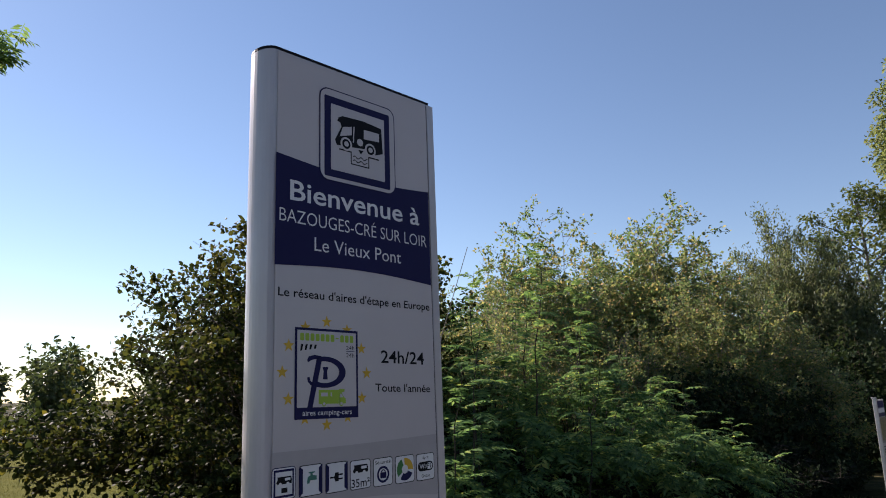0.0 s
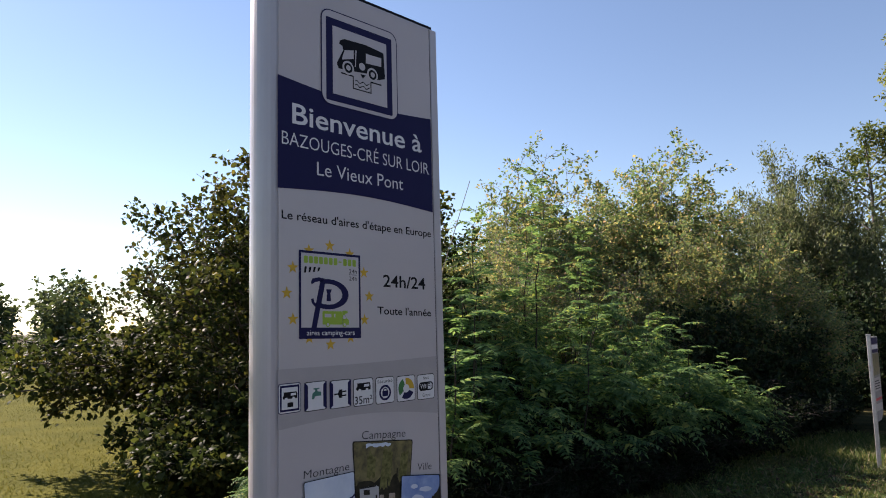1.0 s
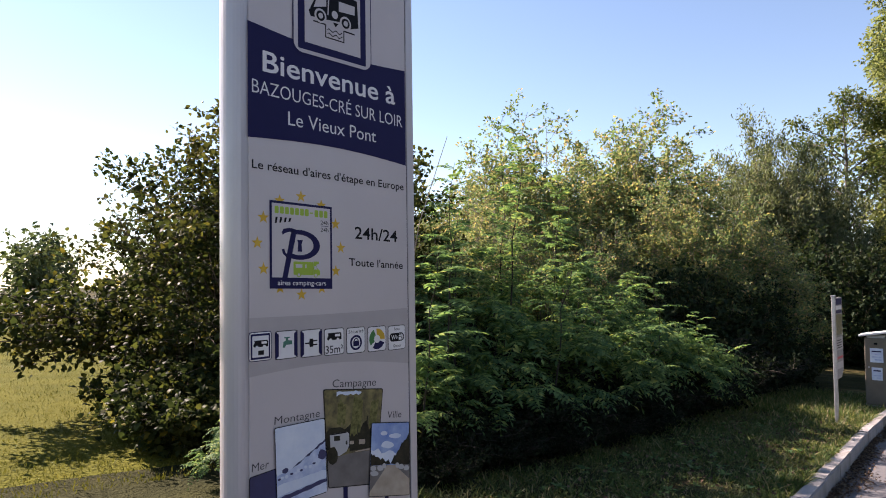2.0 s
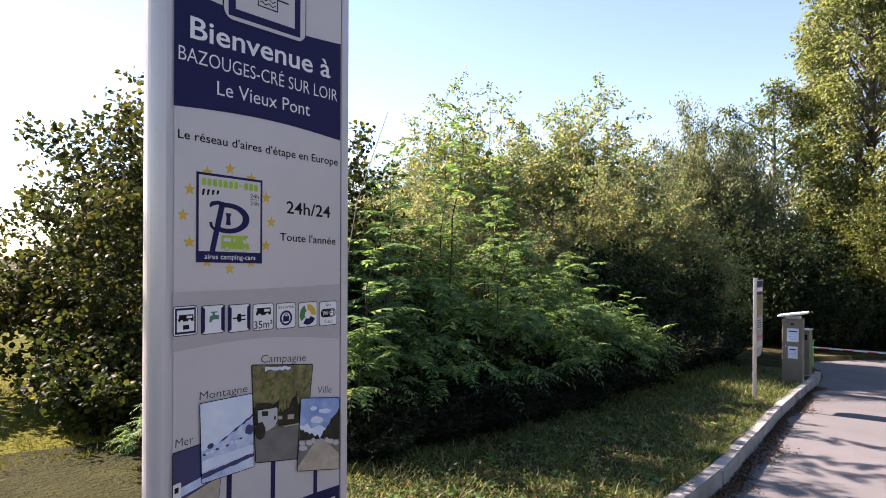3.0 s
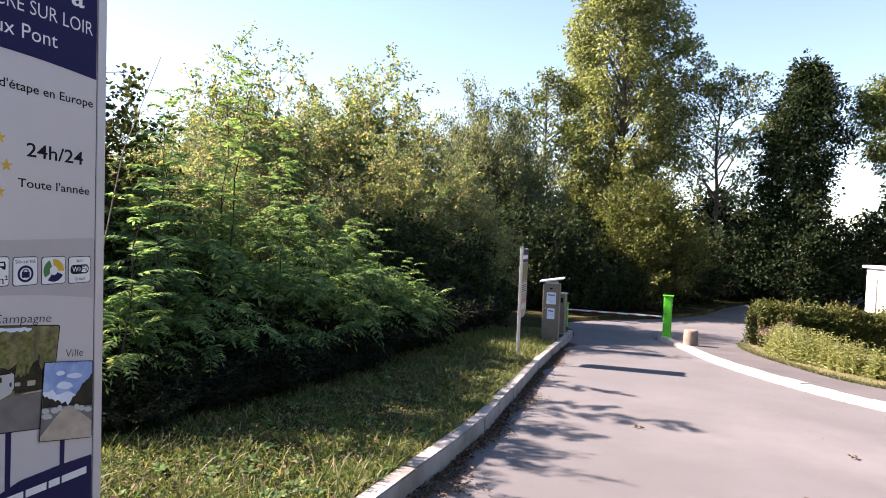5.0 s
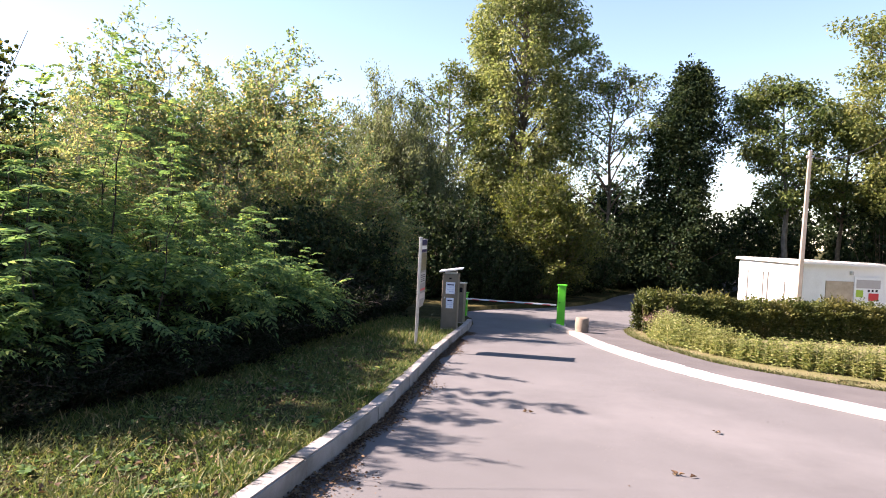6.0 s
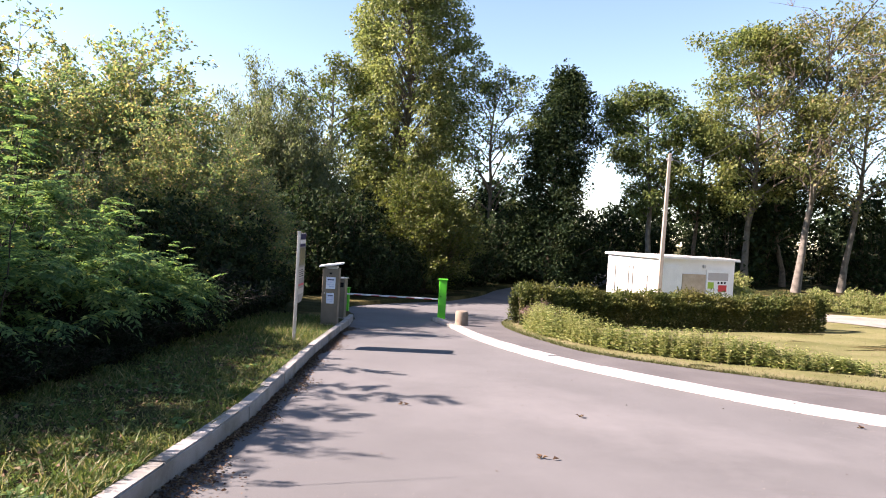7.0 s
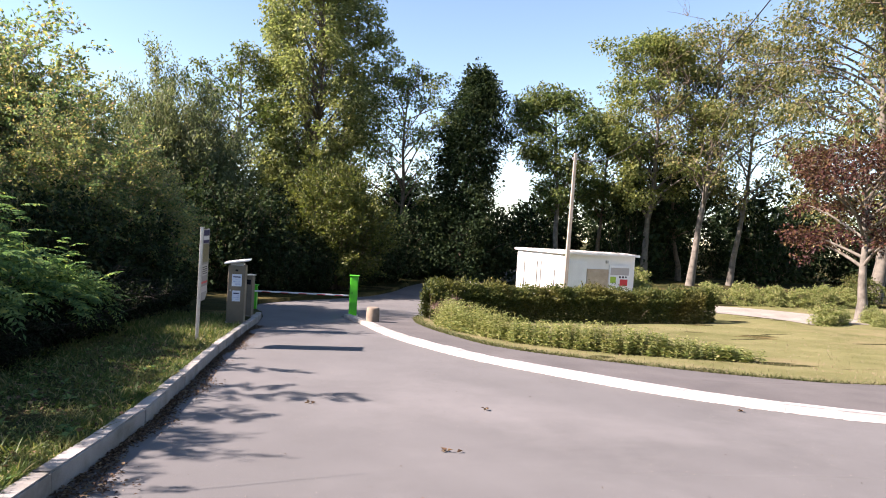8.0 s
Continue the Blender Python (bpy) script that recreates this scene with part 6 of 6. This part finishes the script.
# ---------- hedges, weeds, grass ----------
def hedge_mesh(line, width, height, n, leaf, vary=0.04):
    """Leaves filling the skin of a clipped hedge along a line, and twigs inside."""
    s = np.r_[0, np.cumsum(np.linalg.norm(np.diff(line, axis=0), axis=1))]
    t = rng.random(n) * s[-1]
    p = np.stack([np.interp(t, s, line[:, c]) for c in range(2)], 1)
    d = np.stack([np.interp(t, s, np.gradient(line[:, c])) for c in range(2)], 1)
    d = unit(d)
    nr = np.stack([-d[:, 1], d[:, 0]], 1)
    a = np.where(rng.random(n) < 0.5, rng.uniform(0.0, math.pi, n), np.where(rng.random(n) < 0.5, 0, math.pi) + rng.normal(0, 0.02, n))
    r = 1 - np.abs(rng.normal(0, 0.10, n)) + 0.03 * np.sin(t * 3.1) + 0.03 * np.sin(t * 7.7 + 2)
    sx = np.sign(np.cos(a)) * np.abs(np.cos(a)) ** 0.5
    sz = np.abs(np.sin(a)) ** 0.5 * np.sign(np.sin(a))
    e = np.minimum(t, s[-1] - t)
    cap = np.clip(e / (width * 0.5), 0.25, 1) ** 0.5
    xy = p + nr * (sx * r * width * 0.5 * cap)[:, None] + rng.normal(0, 0.03, (n, 2))
    side_ = np.abs(np.cos(a)) > 0.97
    sz = np.where(side_, rng.random(n) * 0.8, sz)
    z = gz(xy[:, 0], xy[:, 1]) + PATH_H + np.maximum(sz, 0) * r * height * (0.9 + 0.1 * cap) * (1 + vary * np.sin(t * 1.3)) + rng.random(n) * 0.05
    b = np.c_[xy, z]
    b[:, 2] += np.where(sz > 0.8, 0.15 * rng.random(n) ** 3 * (1 + np.sin(t * 5.3)), 0)
    out = np.c_[nr * sx[:, None], np.maximum(sz, 0.1)] + rng.normal(0, 0.6, (n, 3))
    ln = leaf * rng.uniform(0.6, 1.4, n)
    fol = leaves(b, out, unit(rng.normal(0, 0.6, (n, 3)) + [0, 0, 1]), ln, ln * 0.55)
    tw = []
    for k in range(int(s[-1] * 6)):
        tt = (k + rng.random()) / 6
        q = np.array([np.interp(tt, s, line[:, c]) for c in range(2)])
        q = q + rng.normal(0, width * 0.12, 2)
        g = float(gz(*q)) + PATH_H
        tw.append((wander((q[0], q[1], g - 0.05), unit(rng.normal(0, 0.4, 3) + [0, 0, 1.2]), height * 0.85, 3, 0.2), [0.012, 0.009, 0.006, 0.003]))
    return tubes(tw, 4), fol


def hedge(name, pts, width, height, n, leaf, mat, label):
    ob = thing(name, Matrix.Identity(4), label, "hedge")
    st, fo = hedge_mesh(smooth_line(pts, 0.3), width, height, n, leaf)
    tagged(part("stemwork", raw_mesh("stemwork", *st), "bark", ob), kind="stuff")
    part("foliage", raw_mesh("foliage", *fo), mat, ob)
    return ob


hedge("clipped_hedge", [(20.4, -1.95), (21.4, -4.0), (22.2, -7), (22.8, -10), (23.1, -12.7)], 1.3, 1.08, 70000, 0.084, "leaf_hedge", "clipped dark green hedge with sunlit olive top")
MOUND = tree_meshes(1.35, 0.05, 1.2, mound, 120, 42, 0.095, 0.2, 0.02, sprigs=40, multi=True)
LOW = tree_meshes(0.85, 0.03, 0.9, mound, 90, 50, 0.07, 0.16, 0.015, sprigs=30, multi=True)
for mesh, mat, name, label, group, spots in (
        (MOUND, "leaf_weed", "rough_shrub", "rough pale green shrub beyond the gravel track", "rough shrubs", [(31.2, -17.2, 0, 0.76), (30.2, -18.3, 80, 0.8), (29.4, -19.3, 160, 0.74), (28.7, -20.3, 250, 0.7), (28.9, -21.6, 300, 0.78), (29.2, -22.9, 40, 0.72), (34.4, -14.4, 200, 1.15), (33.8, -13.4, 20, 1.0)]),
        (MOUND, "leaf_hazel", "bend_shrub", "sunlit yellow-green shrub where the road bends", "bend shrubs", [(49, -3.9, 60, 2.0), (51.5, -5.2, 140, 2.1)]),
        (MOUND, "leaf_hedge", "olive_shrub", "rough olive shrub at the back of the lawn", "olive shrubs", [(30.0, -24.4, 0, 1.1), (29.0, -26.6, 100, 1.0), (28.4, -28.9, 220, 1.1)]),
        (LOW, "leaf_weed", "low_shrub", "low dry yellow-green scrub beside the lawn", "low scrub", [(21.9, -16.5, 0, 0.85), (22.3, -17.3, 70, 0.7), (22.5, -18.7, 150, 0.75), (22.6, -20.2, 260, 0.8), (21.4, -18.2, 30, 0.5), (21.0, -19.4, 110, 0.5)])):
    made = None
    for x, y, tr, sc in spots:
        if made is None:
            made = plant(name, mesh, "bark", mat, at(x, y, PATH_H - 0.03, tr, sc), label, "shrub", group, "stem", "foliage")
            made.scale = (sc, sc, sc)
        else:
            copy_thing(made, at(x, y, PATH_H - 0.03, tr, sc)).scale = (sc, sc, sc)


M["leaf_dry"] = leaf_material("leaf_dry", [(0.0, (0.1, 0.062, 0.034)), (0.6, (0.2, 0.13, 0.075)), (1.0, (0.3, 0.22, 0.13))], 0.25, 0.7, 0.3, 2.0, (0.14, 0.12, 0.04), spec=0.05)
plant("dry_shrub", thicket_meshes(0.75, 0.55, 60, 8, 14, 0.06, 0.2, 0.5, 0.25, 0.5, 2.0, 0.1), "twig", "leaf_dry", at(19.45, -2.55, PATH_H - 0.03), "withered brown plant at the end of the hedge", "shrub", trunk_name="stem", crown_name="foliage")
crate = thing("slatted_crate", at(29.6, -5.05, PATH_H + 0.0, -20), "pale weathered slatted crate behind the hedge", "crate")
for sx_ in (-0.5, 0.5):
    for sy_ in (-0.4, 0.4):
        part("corner_post", box_bm((sx_ - 0.03, sy_ - 0.03, -0.05), (sx_ + 0.03, sy_ + 0.03, 0.92), 0.004), "crate_wood", crate)
for k in range(5):
    z0 = 0.06 + 0.17 * k
    for sy_ in (-0.435, 0.432):
        part("slat", box_bm((-0.54, sy_, z0), (0.54, sy_ + 0.016, z0 + 0.12), 0.003), "crate_wood", crate)
    for sx_ in (-0.548, 0.532):
        part("slat", box_bm((sx_, -0.42, z0), (sx_ + 0.016, 0.42, z0 + 0.12), 0.003), "crate_wood", crate)


def weed_mesh(line, width, n, h0, h1):
    """Upright leafy weeds: a stalk with leaves along it."""
    s = np.r_[0, np.cumsum(np.linalg.norm(np.diff(line, axis=0), axis=1))]
    t = rng.random(n) * s[-1]
    p = np.stack([np.interp(t, s, line[:, c]) for c in range(2)], 1) + rng.normal(0, width * 0.4, (n, 2))
    u = t / s[-1]
    h = np.interp(u, [0, 0.06, 0.32, 0.5, 0.7, 1], [0.45, h0, h0 * 0.92, h0 * 0.66, h1 * 1.3, h1 * 0.55]) * rng.uniform(0.4, 1.35, n)
    g = gz(p[:, 0], p[:, 1]) + PATH_H
    st, lb, lw, ll = [], [], [], []
    for k in range(n):
        top = np.array([p[k, 0], p[k, 1], g[k]]) + np.array([rng.normal(0, 0.06), rng.normal(0, 0.06), 1.0]) * h[k]
        st.append((np.array([[p[k, 0], p[k, 1], g[k] - 0.03], top]), [0.006, 0.003]))
        m = 14
        w = np.linspace(0.1, 1.0, m)[:, None]
        lb.append(np.array([p[k, 0], p[k, 1], g[k]]) * (1 - w) + top * w)
        a = np.arange(m) * 2.4 + rng.random() * 6
        lw.append(np.stack([np.cos(a), np.sin(a), np.full(m, 0.35)], 1))
        ll.append(np.full(m, 0.1) * (1.15 - 0.5 * w[:, 0]) * rng.uniform(0.8, 1.3))
    lb, lw, ll = np.concatenate(lb), np.concatenate(lw), np.concatenate(ll)
    return tubes(st, 3), leaves(lb, lw, np.tile([0, 0, 1.0], (len(lb), 1)) + rng.normal(0, 0.3, (len(lb), 3)), ll, ll * 0.42)


weeds = thing("weed_border", Matrix.Identity(4), "unmown border of upright yellow-green weeds beside the footpath", "weeds", kind="stuff")
st, fo = weed_mesh(smooth_line([(18.7, -2.3), (17.2, -2.5), (15.2, -3.3), (13.9, -4.6), (13.25, -6.1), (13.0, -7.3), (12.9, -7.9)], 0.3), 0.32, 1500, 0.62, 0.38)
part("stalks", raw_mesh("stalks", *st), "leaf_weed", weeds)
part("foliage", raw_mesh("foliage", *fo), "leaf_weed", weeds)


def blades(x, y, lift, h, w, lean_=0.5):
    n = len(x)
    z = gz(x, y) + lift
    b = np.stack([x, y, z], 1)
    a = rng.uniform(0, 2 * math.pi, n)
    side = np.stack([np.cos(a), np.sin(a), 0 * a], 1) * (np.broadcast_to(w, n) * rng.uniform(0.6, 1.3, n))[:, None]
    tip = b + np.c_[rng.normal(0, lean_, (n, 2)) * h[:, None], h]
    mid = b * 0.5 + tip * 0.5 + np.c_[np.zeros((n, 2)), h * 0.12]
    v = np.stack([b - side, b + side, mid + side * 0.7, mid - side * 0.7, tip], 1).reshape(-1, 3)
    i = np.arange(n)[:, None] * 5
    return v, np.concatenate([i + [0, 1, 2], i + [0, 2, 3], i + [3, 2, 4]], 1).reshape(-1, 3)


n = 115000
gx = 1.5 + 15 * rng.random(n) ** 1.9
gy = left_edge(gx) + 0.15 + rng.random(n) ** 1.5 * 2.2
tuft = np.array([noise.noise((a * 1.6, b * 1.6, 0)) + 0.5 * noise.noise((a * 5, b * 5, 2)) for a, b in zip(gx, gy)])
keep = rng.random(n) < 0.62 + 0.8 * tuft
gx, gy, tuft = gx[keep], gy[keep], tuft[keep]
gh = np.clip(0.015 + 0.028 * rng.random(len(gx)) + 0.06 * np.clip(tuft, 0, 1) + 0.09 * rng.random(len(gx)) ** 9, 0.015, 0.2)
verge = part("verge_grass", raw_mesh("verge_grass", *blades(gx, gy, KERB_H - 0.025, gh, 0.0042 + 0.0004 * gx, 0.75)), "grass_blade")
tagged(verge, "uneven half-dry grass on the roadside verge", "grass", kind="stuff")
n = 9000
gx = 12.8 + 4.6 * rng.random(n)
gy = left_edge(gx) + 0.5 + 1.7 * rng.random(n)
tall_grass = part("tall_grass", raw_mesh("tall_grass", *blades(gx, gy, KERB_H - 0.03, 0.06 + 0.14 * rng.random(n) ** 2, 0.008, 0.5)), "grass_blade")
tagged(tall_grass, "longer green grass behind the sign and kiosk", "grass", kind="stuff")
n = 16000
gx = 10.3 + 18 * rng.random(n) ** 1.6
gy = field_right(gx) - 0.02 - 16 * rng.random(n) ** 1.3
lawn = part("lawn_grass", raw_mesh("lawn_grass", *blades(gx, gy, PATH_H + 0.01, 0.015 + 0.03 * rng.random(n), 0.0055)), "grass_lawn")
tagged(lawn, "short sun-dried lawn behind the footpath", "grass", kind="stuff")
n = 9000
fx = 10.3 + 11 * rng.random(n) ** 1.3
fy = field_right(fx) + 0.03 - np.abs(rng.normal(0, 0.1, n))
fringe = part("fringe_grass", raw_mesh("fringe_grass", *blades(fx, fy, PATH_H - 0.01, 0.03 + 0.08 * rng.random(n) ** 2, 0.008, 0.9)), "grass_path")
tagged(fringe, "ragged grass growing over the edge of the footpath", "grass", kind="stuff")
lx_ = np.linspace(10.3, 29.5, 120)
sward = part("sward", strip("sward", lx_, np.full(120, -44.0), field_right(lx_) - 0.03, 80, lambda X, Y: PATH_H + 0.012 + 0.012 * np.sin(X * 2.1) * np.sin(Y * 1.7)), "lawn")
tagged(sward, "short sun-dried lawn turning tan beside the footpath", "lawn", kind="structure")
mx = np.linspace(-40, 60, 120)
meadow = part("meadow", strip("meadow", mx, np.full(120, 5.6), np.full(120, 64.0), 64, lambda X, Y: KERB_H + 0.02 - 0.15 * np.clip((6.8 - Y) / 1.2, 0, 1)), "meadow")
tagged(meadow, "sunlit grazed green meadow beyond the shrubs", "meadow", kind="structure")
n = 40000
gx = -3 + 12 * rng.random(n)
gy = 5.8 + 24 * rng.random(n) ** 1.5
tuft = np.array([noise.noise((a * 0.9, b * 0.9, 3.0)) for a, b in zip(gx, gy)])
fieldg = part("field_grass", raw_mesh("field_grass", *blades(gx, gy, KERB_H + 0.01, 0.02 + 0.03 * rng.random(n) + 0.07 * np.clip(tuft, 0, 1) ** 2, 0.005)), "grass_field")
tagged(fieldg, "grazed green field with darker tufts", "grass", kind="stuff")

lb, lw, ll = [], [], []
for k in range(260):
    x = 2.2 + 9 * rng.random() ** 1.5
    y = float(left_edge(np.array(x))) + 0.2 + 1.7 * rng.random()
    m = rng.integers(5, 9)
    a = rng.uniform(0, 6.28) + np.arange(m) * 6.28 / m
    lb.append(np.tile([x, y, float(gz(x, y)) + KERB_H - 0.012], (m, 1)))
    lw.append(np.stack([np.cos(a), np.sin(a), rng.uniform(0.15, 0.8, m)], 1))
    ll.append(rng.uniform(0.035, 0.085) * rng.uniform(0.8, 1.2, m))
lb, lw, ll = np.concatenate(lb), np.concatenate(lw), np.concatenate(ll)
herbs = part("verge_herbs", raw_mesh("verge_herbs", *leaves(lb, lw, np.tile([0, 0, 1.0], (len(lb), 1)), ll, ll * 0.5, oval=True)), "leaf_robinia")
tagged(herbs, "small broad-leaved herbs among the verge grass", "herbs", kind="stuff")
n = 9000
lx = 2.0 + 10 * rng.random(n) ** 1.6
ly = left_edge(lx) + 0.16 + 1.9 * rng.random(n)
a, sz = rng.uniform(0, 6.28, n), rng.uniform(0.012, 0.034, n)
b = np.stack([lx, ly, gz(lx, ly) + KERB_H + 0.03 * rng.random(n)], 1)
clover = part("verge_clover", raw_mesh("verge_clover", *leaves(b, np.c_[np.cos(a), np.sin(a), rng.normal(0.2, 0.3, n)], np.tile([0, 0, 1.0], (n, 1)) + rng.normal(0, 0.3, (n, 3)), sz, sz * 0.7)), "grass_blade")
tagged(clover, "small round-leaved herbs in the verge grass", "herbs", kind="stuff")
n = 900
lx = 2.2 + 10 * rng.random(n) ** 1.4
ly = left_edge(lx) + 0.16 + 1.5 * rng.random(n)
a, sz = rng.uniform(0, 6.28, n), rng.uniform(0.03, 0.07, n)
b = np.stack([lx, ly, gz(lx, ly) + KERB_H + 0.005 + 0.03 * rng.random(n)], 1)
dry = part("verge_litter", raw_mesh("verge_litter", *leaves(b, np.c_[np.cos(a), np.sin(a), rng.normal(0, 0.3, n)], np.tile([0, 0, 1.0], (n, 1)) + rng.normal(0, 0.4, (n, 3)), sz, sz * 0.6)), "dead_leaf")
tagged(dry, "dry fallen leaves lying in the verge grass", "leaves", kind="stuff")

# fallen leaves along the kerb and on the road
n = 9000
lx = 2.0 + 15 * rng.random(n) ** 1.2
ly = left_edge(lx) - 0.012 - np.abs(rng.normal(0, 0.1, n)) * (1 + 0.8 * np.sin(lx * 2.3) * np.sin(lx * 0.9))
a = rng.uniform(0, 6.28, n)
sz = rng.uniform(0.015, 0.045, n)
b = np.stack([lx, ly, gz(lx, ly) + 0.006 + rng.random(n) * 0.02], 1)
litter = part("leaf_litter", raw_mesh("leaf_litter", *leaves(b, np.c_[np.cos(a), np.sin(a), rng.normal(0.1, 0.2, n)], np.tile([0, 0, 1.0], (n, 1)) + rng.normal(0, 0.3, (n, 3)), sz, sz * 0.6)), "dead_leaf")
tagged(litter, "dry brown leaves gathered along the kerb foot", "leaves", kind="stuff")
n = 130
lx, ly = 3.5 + 14 * rng.random(n), -5 + 6.6 * rng.random(n)
ok = ly > road_right(lx) + 0.2
lx, ly = lx[ok], ly[ok]
n = len(lx)
a = rng.uniform(0, 6.28, n)
sz = rng.uniform(0.01, 0.028, n)
b = np.stack([lx, ly, gz(lx, ly) + 0.006], 1)
stray = part("stray_leaves", raw_mesh("stray_leaves", *leaves(b, np.c_[np.cos(a), np.sin(a), 0.1 + 0 * a], np.tile([0, 0, 1.0], (n, 1)) + rng.normal(0, 0.3, (n, 3)), sz, sz * 0.6)), "dead_leaf")
tagged(stray, "scattered dry leaves lying on the asphalt", "leaves", kind="stuff")

# curled leaves lying in clusters, and grit
lb, lw, ll = [], [], []
for x, y in [(6.13, -0.92), (7.97, -1.62), (8.02, 0.47), (8.34, -5.07)]:
    for k in range(5):
        a = rng.uniform(0, 6.28)
        lb.append([x + rng.normal(0, 0.02), y + rng.normal(0, 0.02), float(gz(x, y)) + 0.008])
        lw.append([math.cos(a), math.sin(a), rng.uniform(0.1, 0.7)])
        ll.append(rng.uniform(0.04, 0.075))
curled = part("curled_leaves", raw_mesh("curled_leaves", *leaves(np.array(lb), np.array(lw), np.tile([0, 0, 1.0], (len(lb), 1)), np.array(ll), np.array(ll) * 0.5, 0.5)), "dead_leaf")
tagged(curled, "small clusters of curled brown leaves on the asphalt", "leaves", kind="stuff")
n = 900
sx_, sy_ = 3.5 + 10 * rng.random(n) ** 1.3, -6 + 7.6 * rng.random(n)
ok = sy_ > road_right(sx_) + 0.1
sx_, sy_ = sx_[ok], sy_[ok]
n = len(sx_)
sr = rng.uniform(0.003, 0.008, n)[:, None]
core = np.stack([sx_, sy_, gz(sx_, sy_) + 0.002], 1)
off = np.array([[1, 0, 0], [-0.4, 0.9, 0], [-0.5, -0.8, 0], [0, 0, 0.8]])
sv = (core[:, None, :] + off[None] * sr[:, None] * rng.uniform(0.7, 1.3, (n, 4, 1))).reshape(-1, 3)
si = np.arange(n)[:, None] * 4
grit = part("road_grit", raw_mesh("road_grit", sv, np.concatenate([si + [0, 1, 3], si + [1, 2, 3], si + [2, 0, 3]], 1).reshape(-1, 3)), "gravel")
tagged(grit, "pale grit scattered on the asphalt", "grit", kind="stuff")
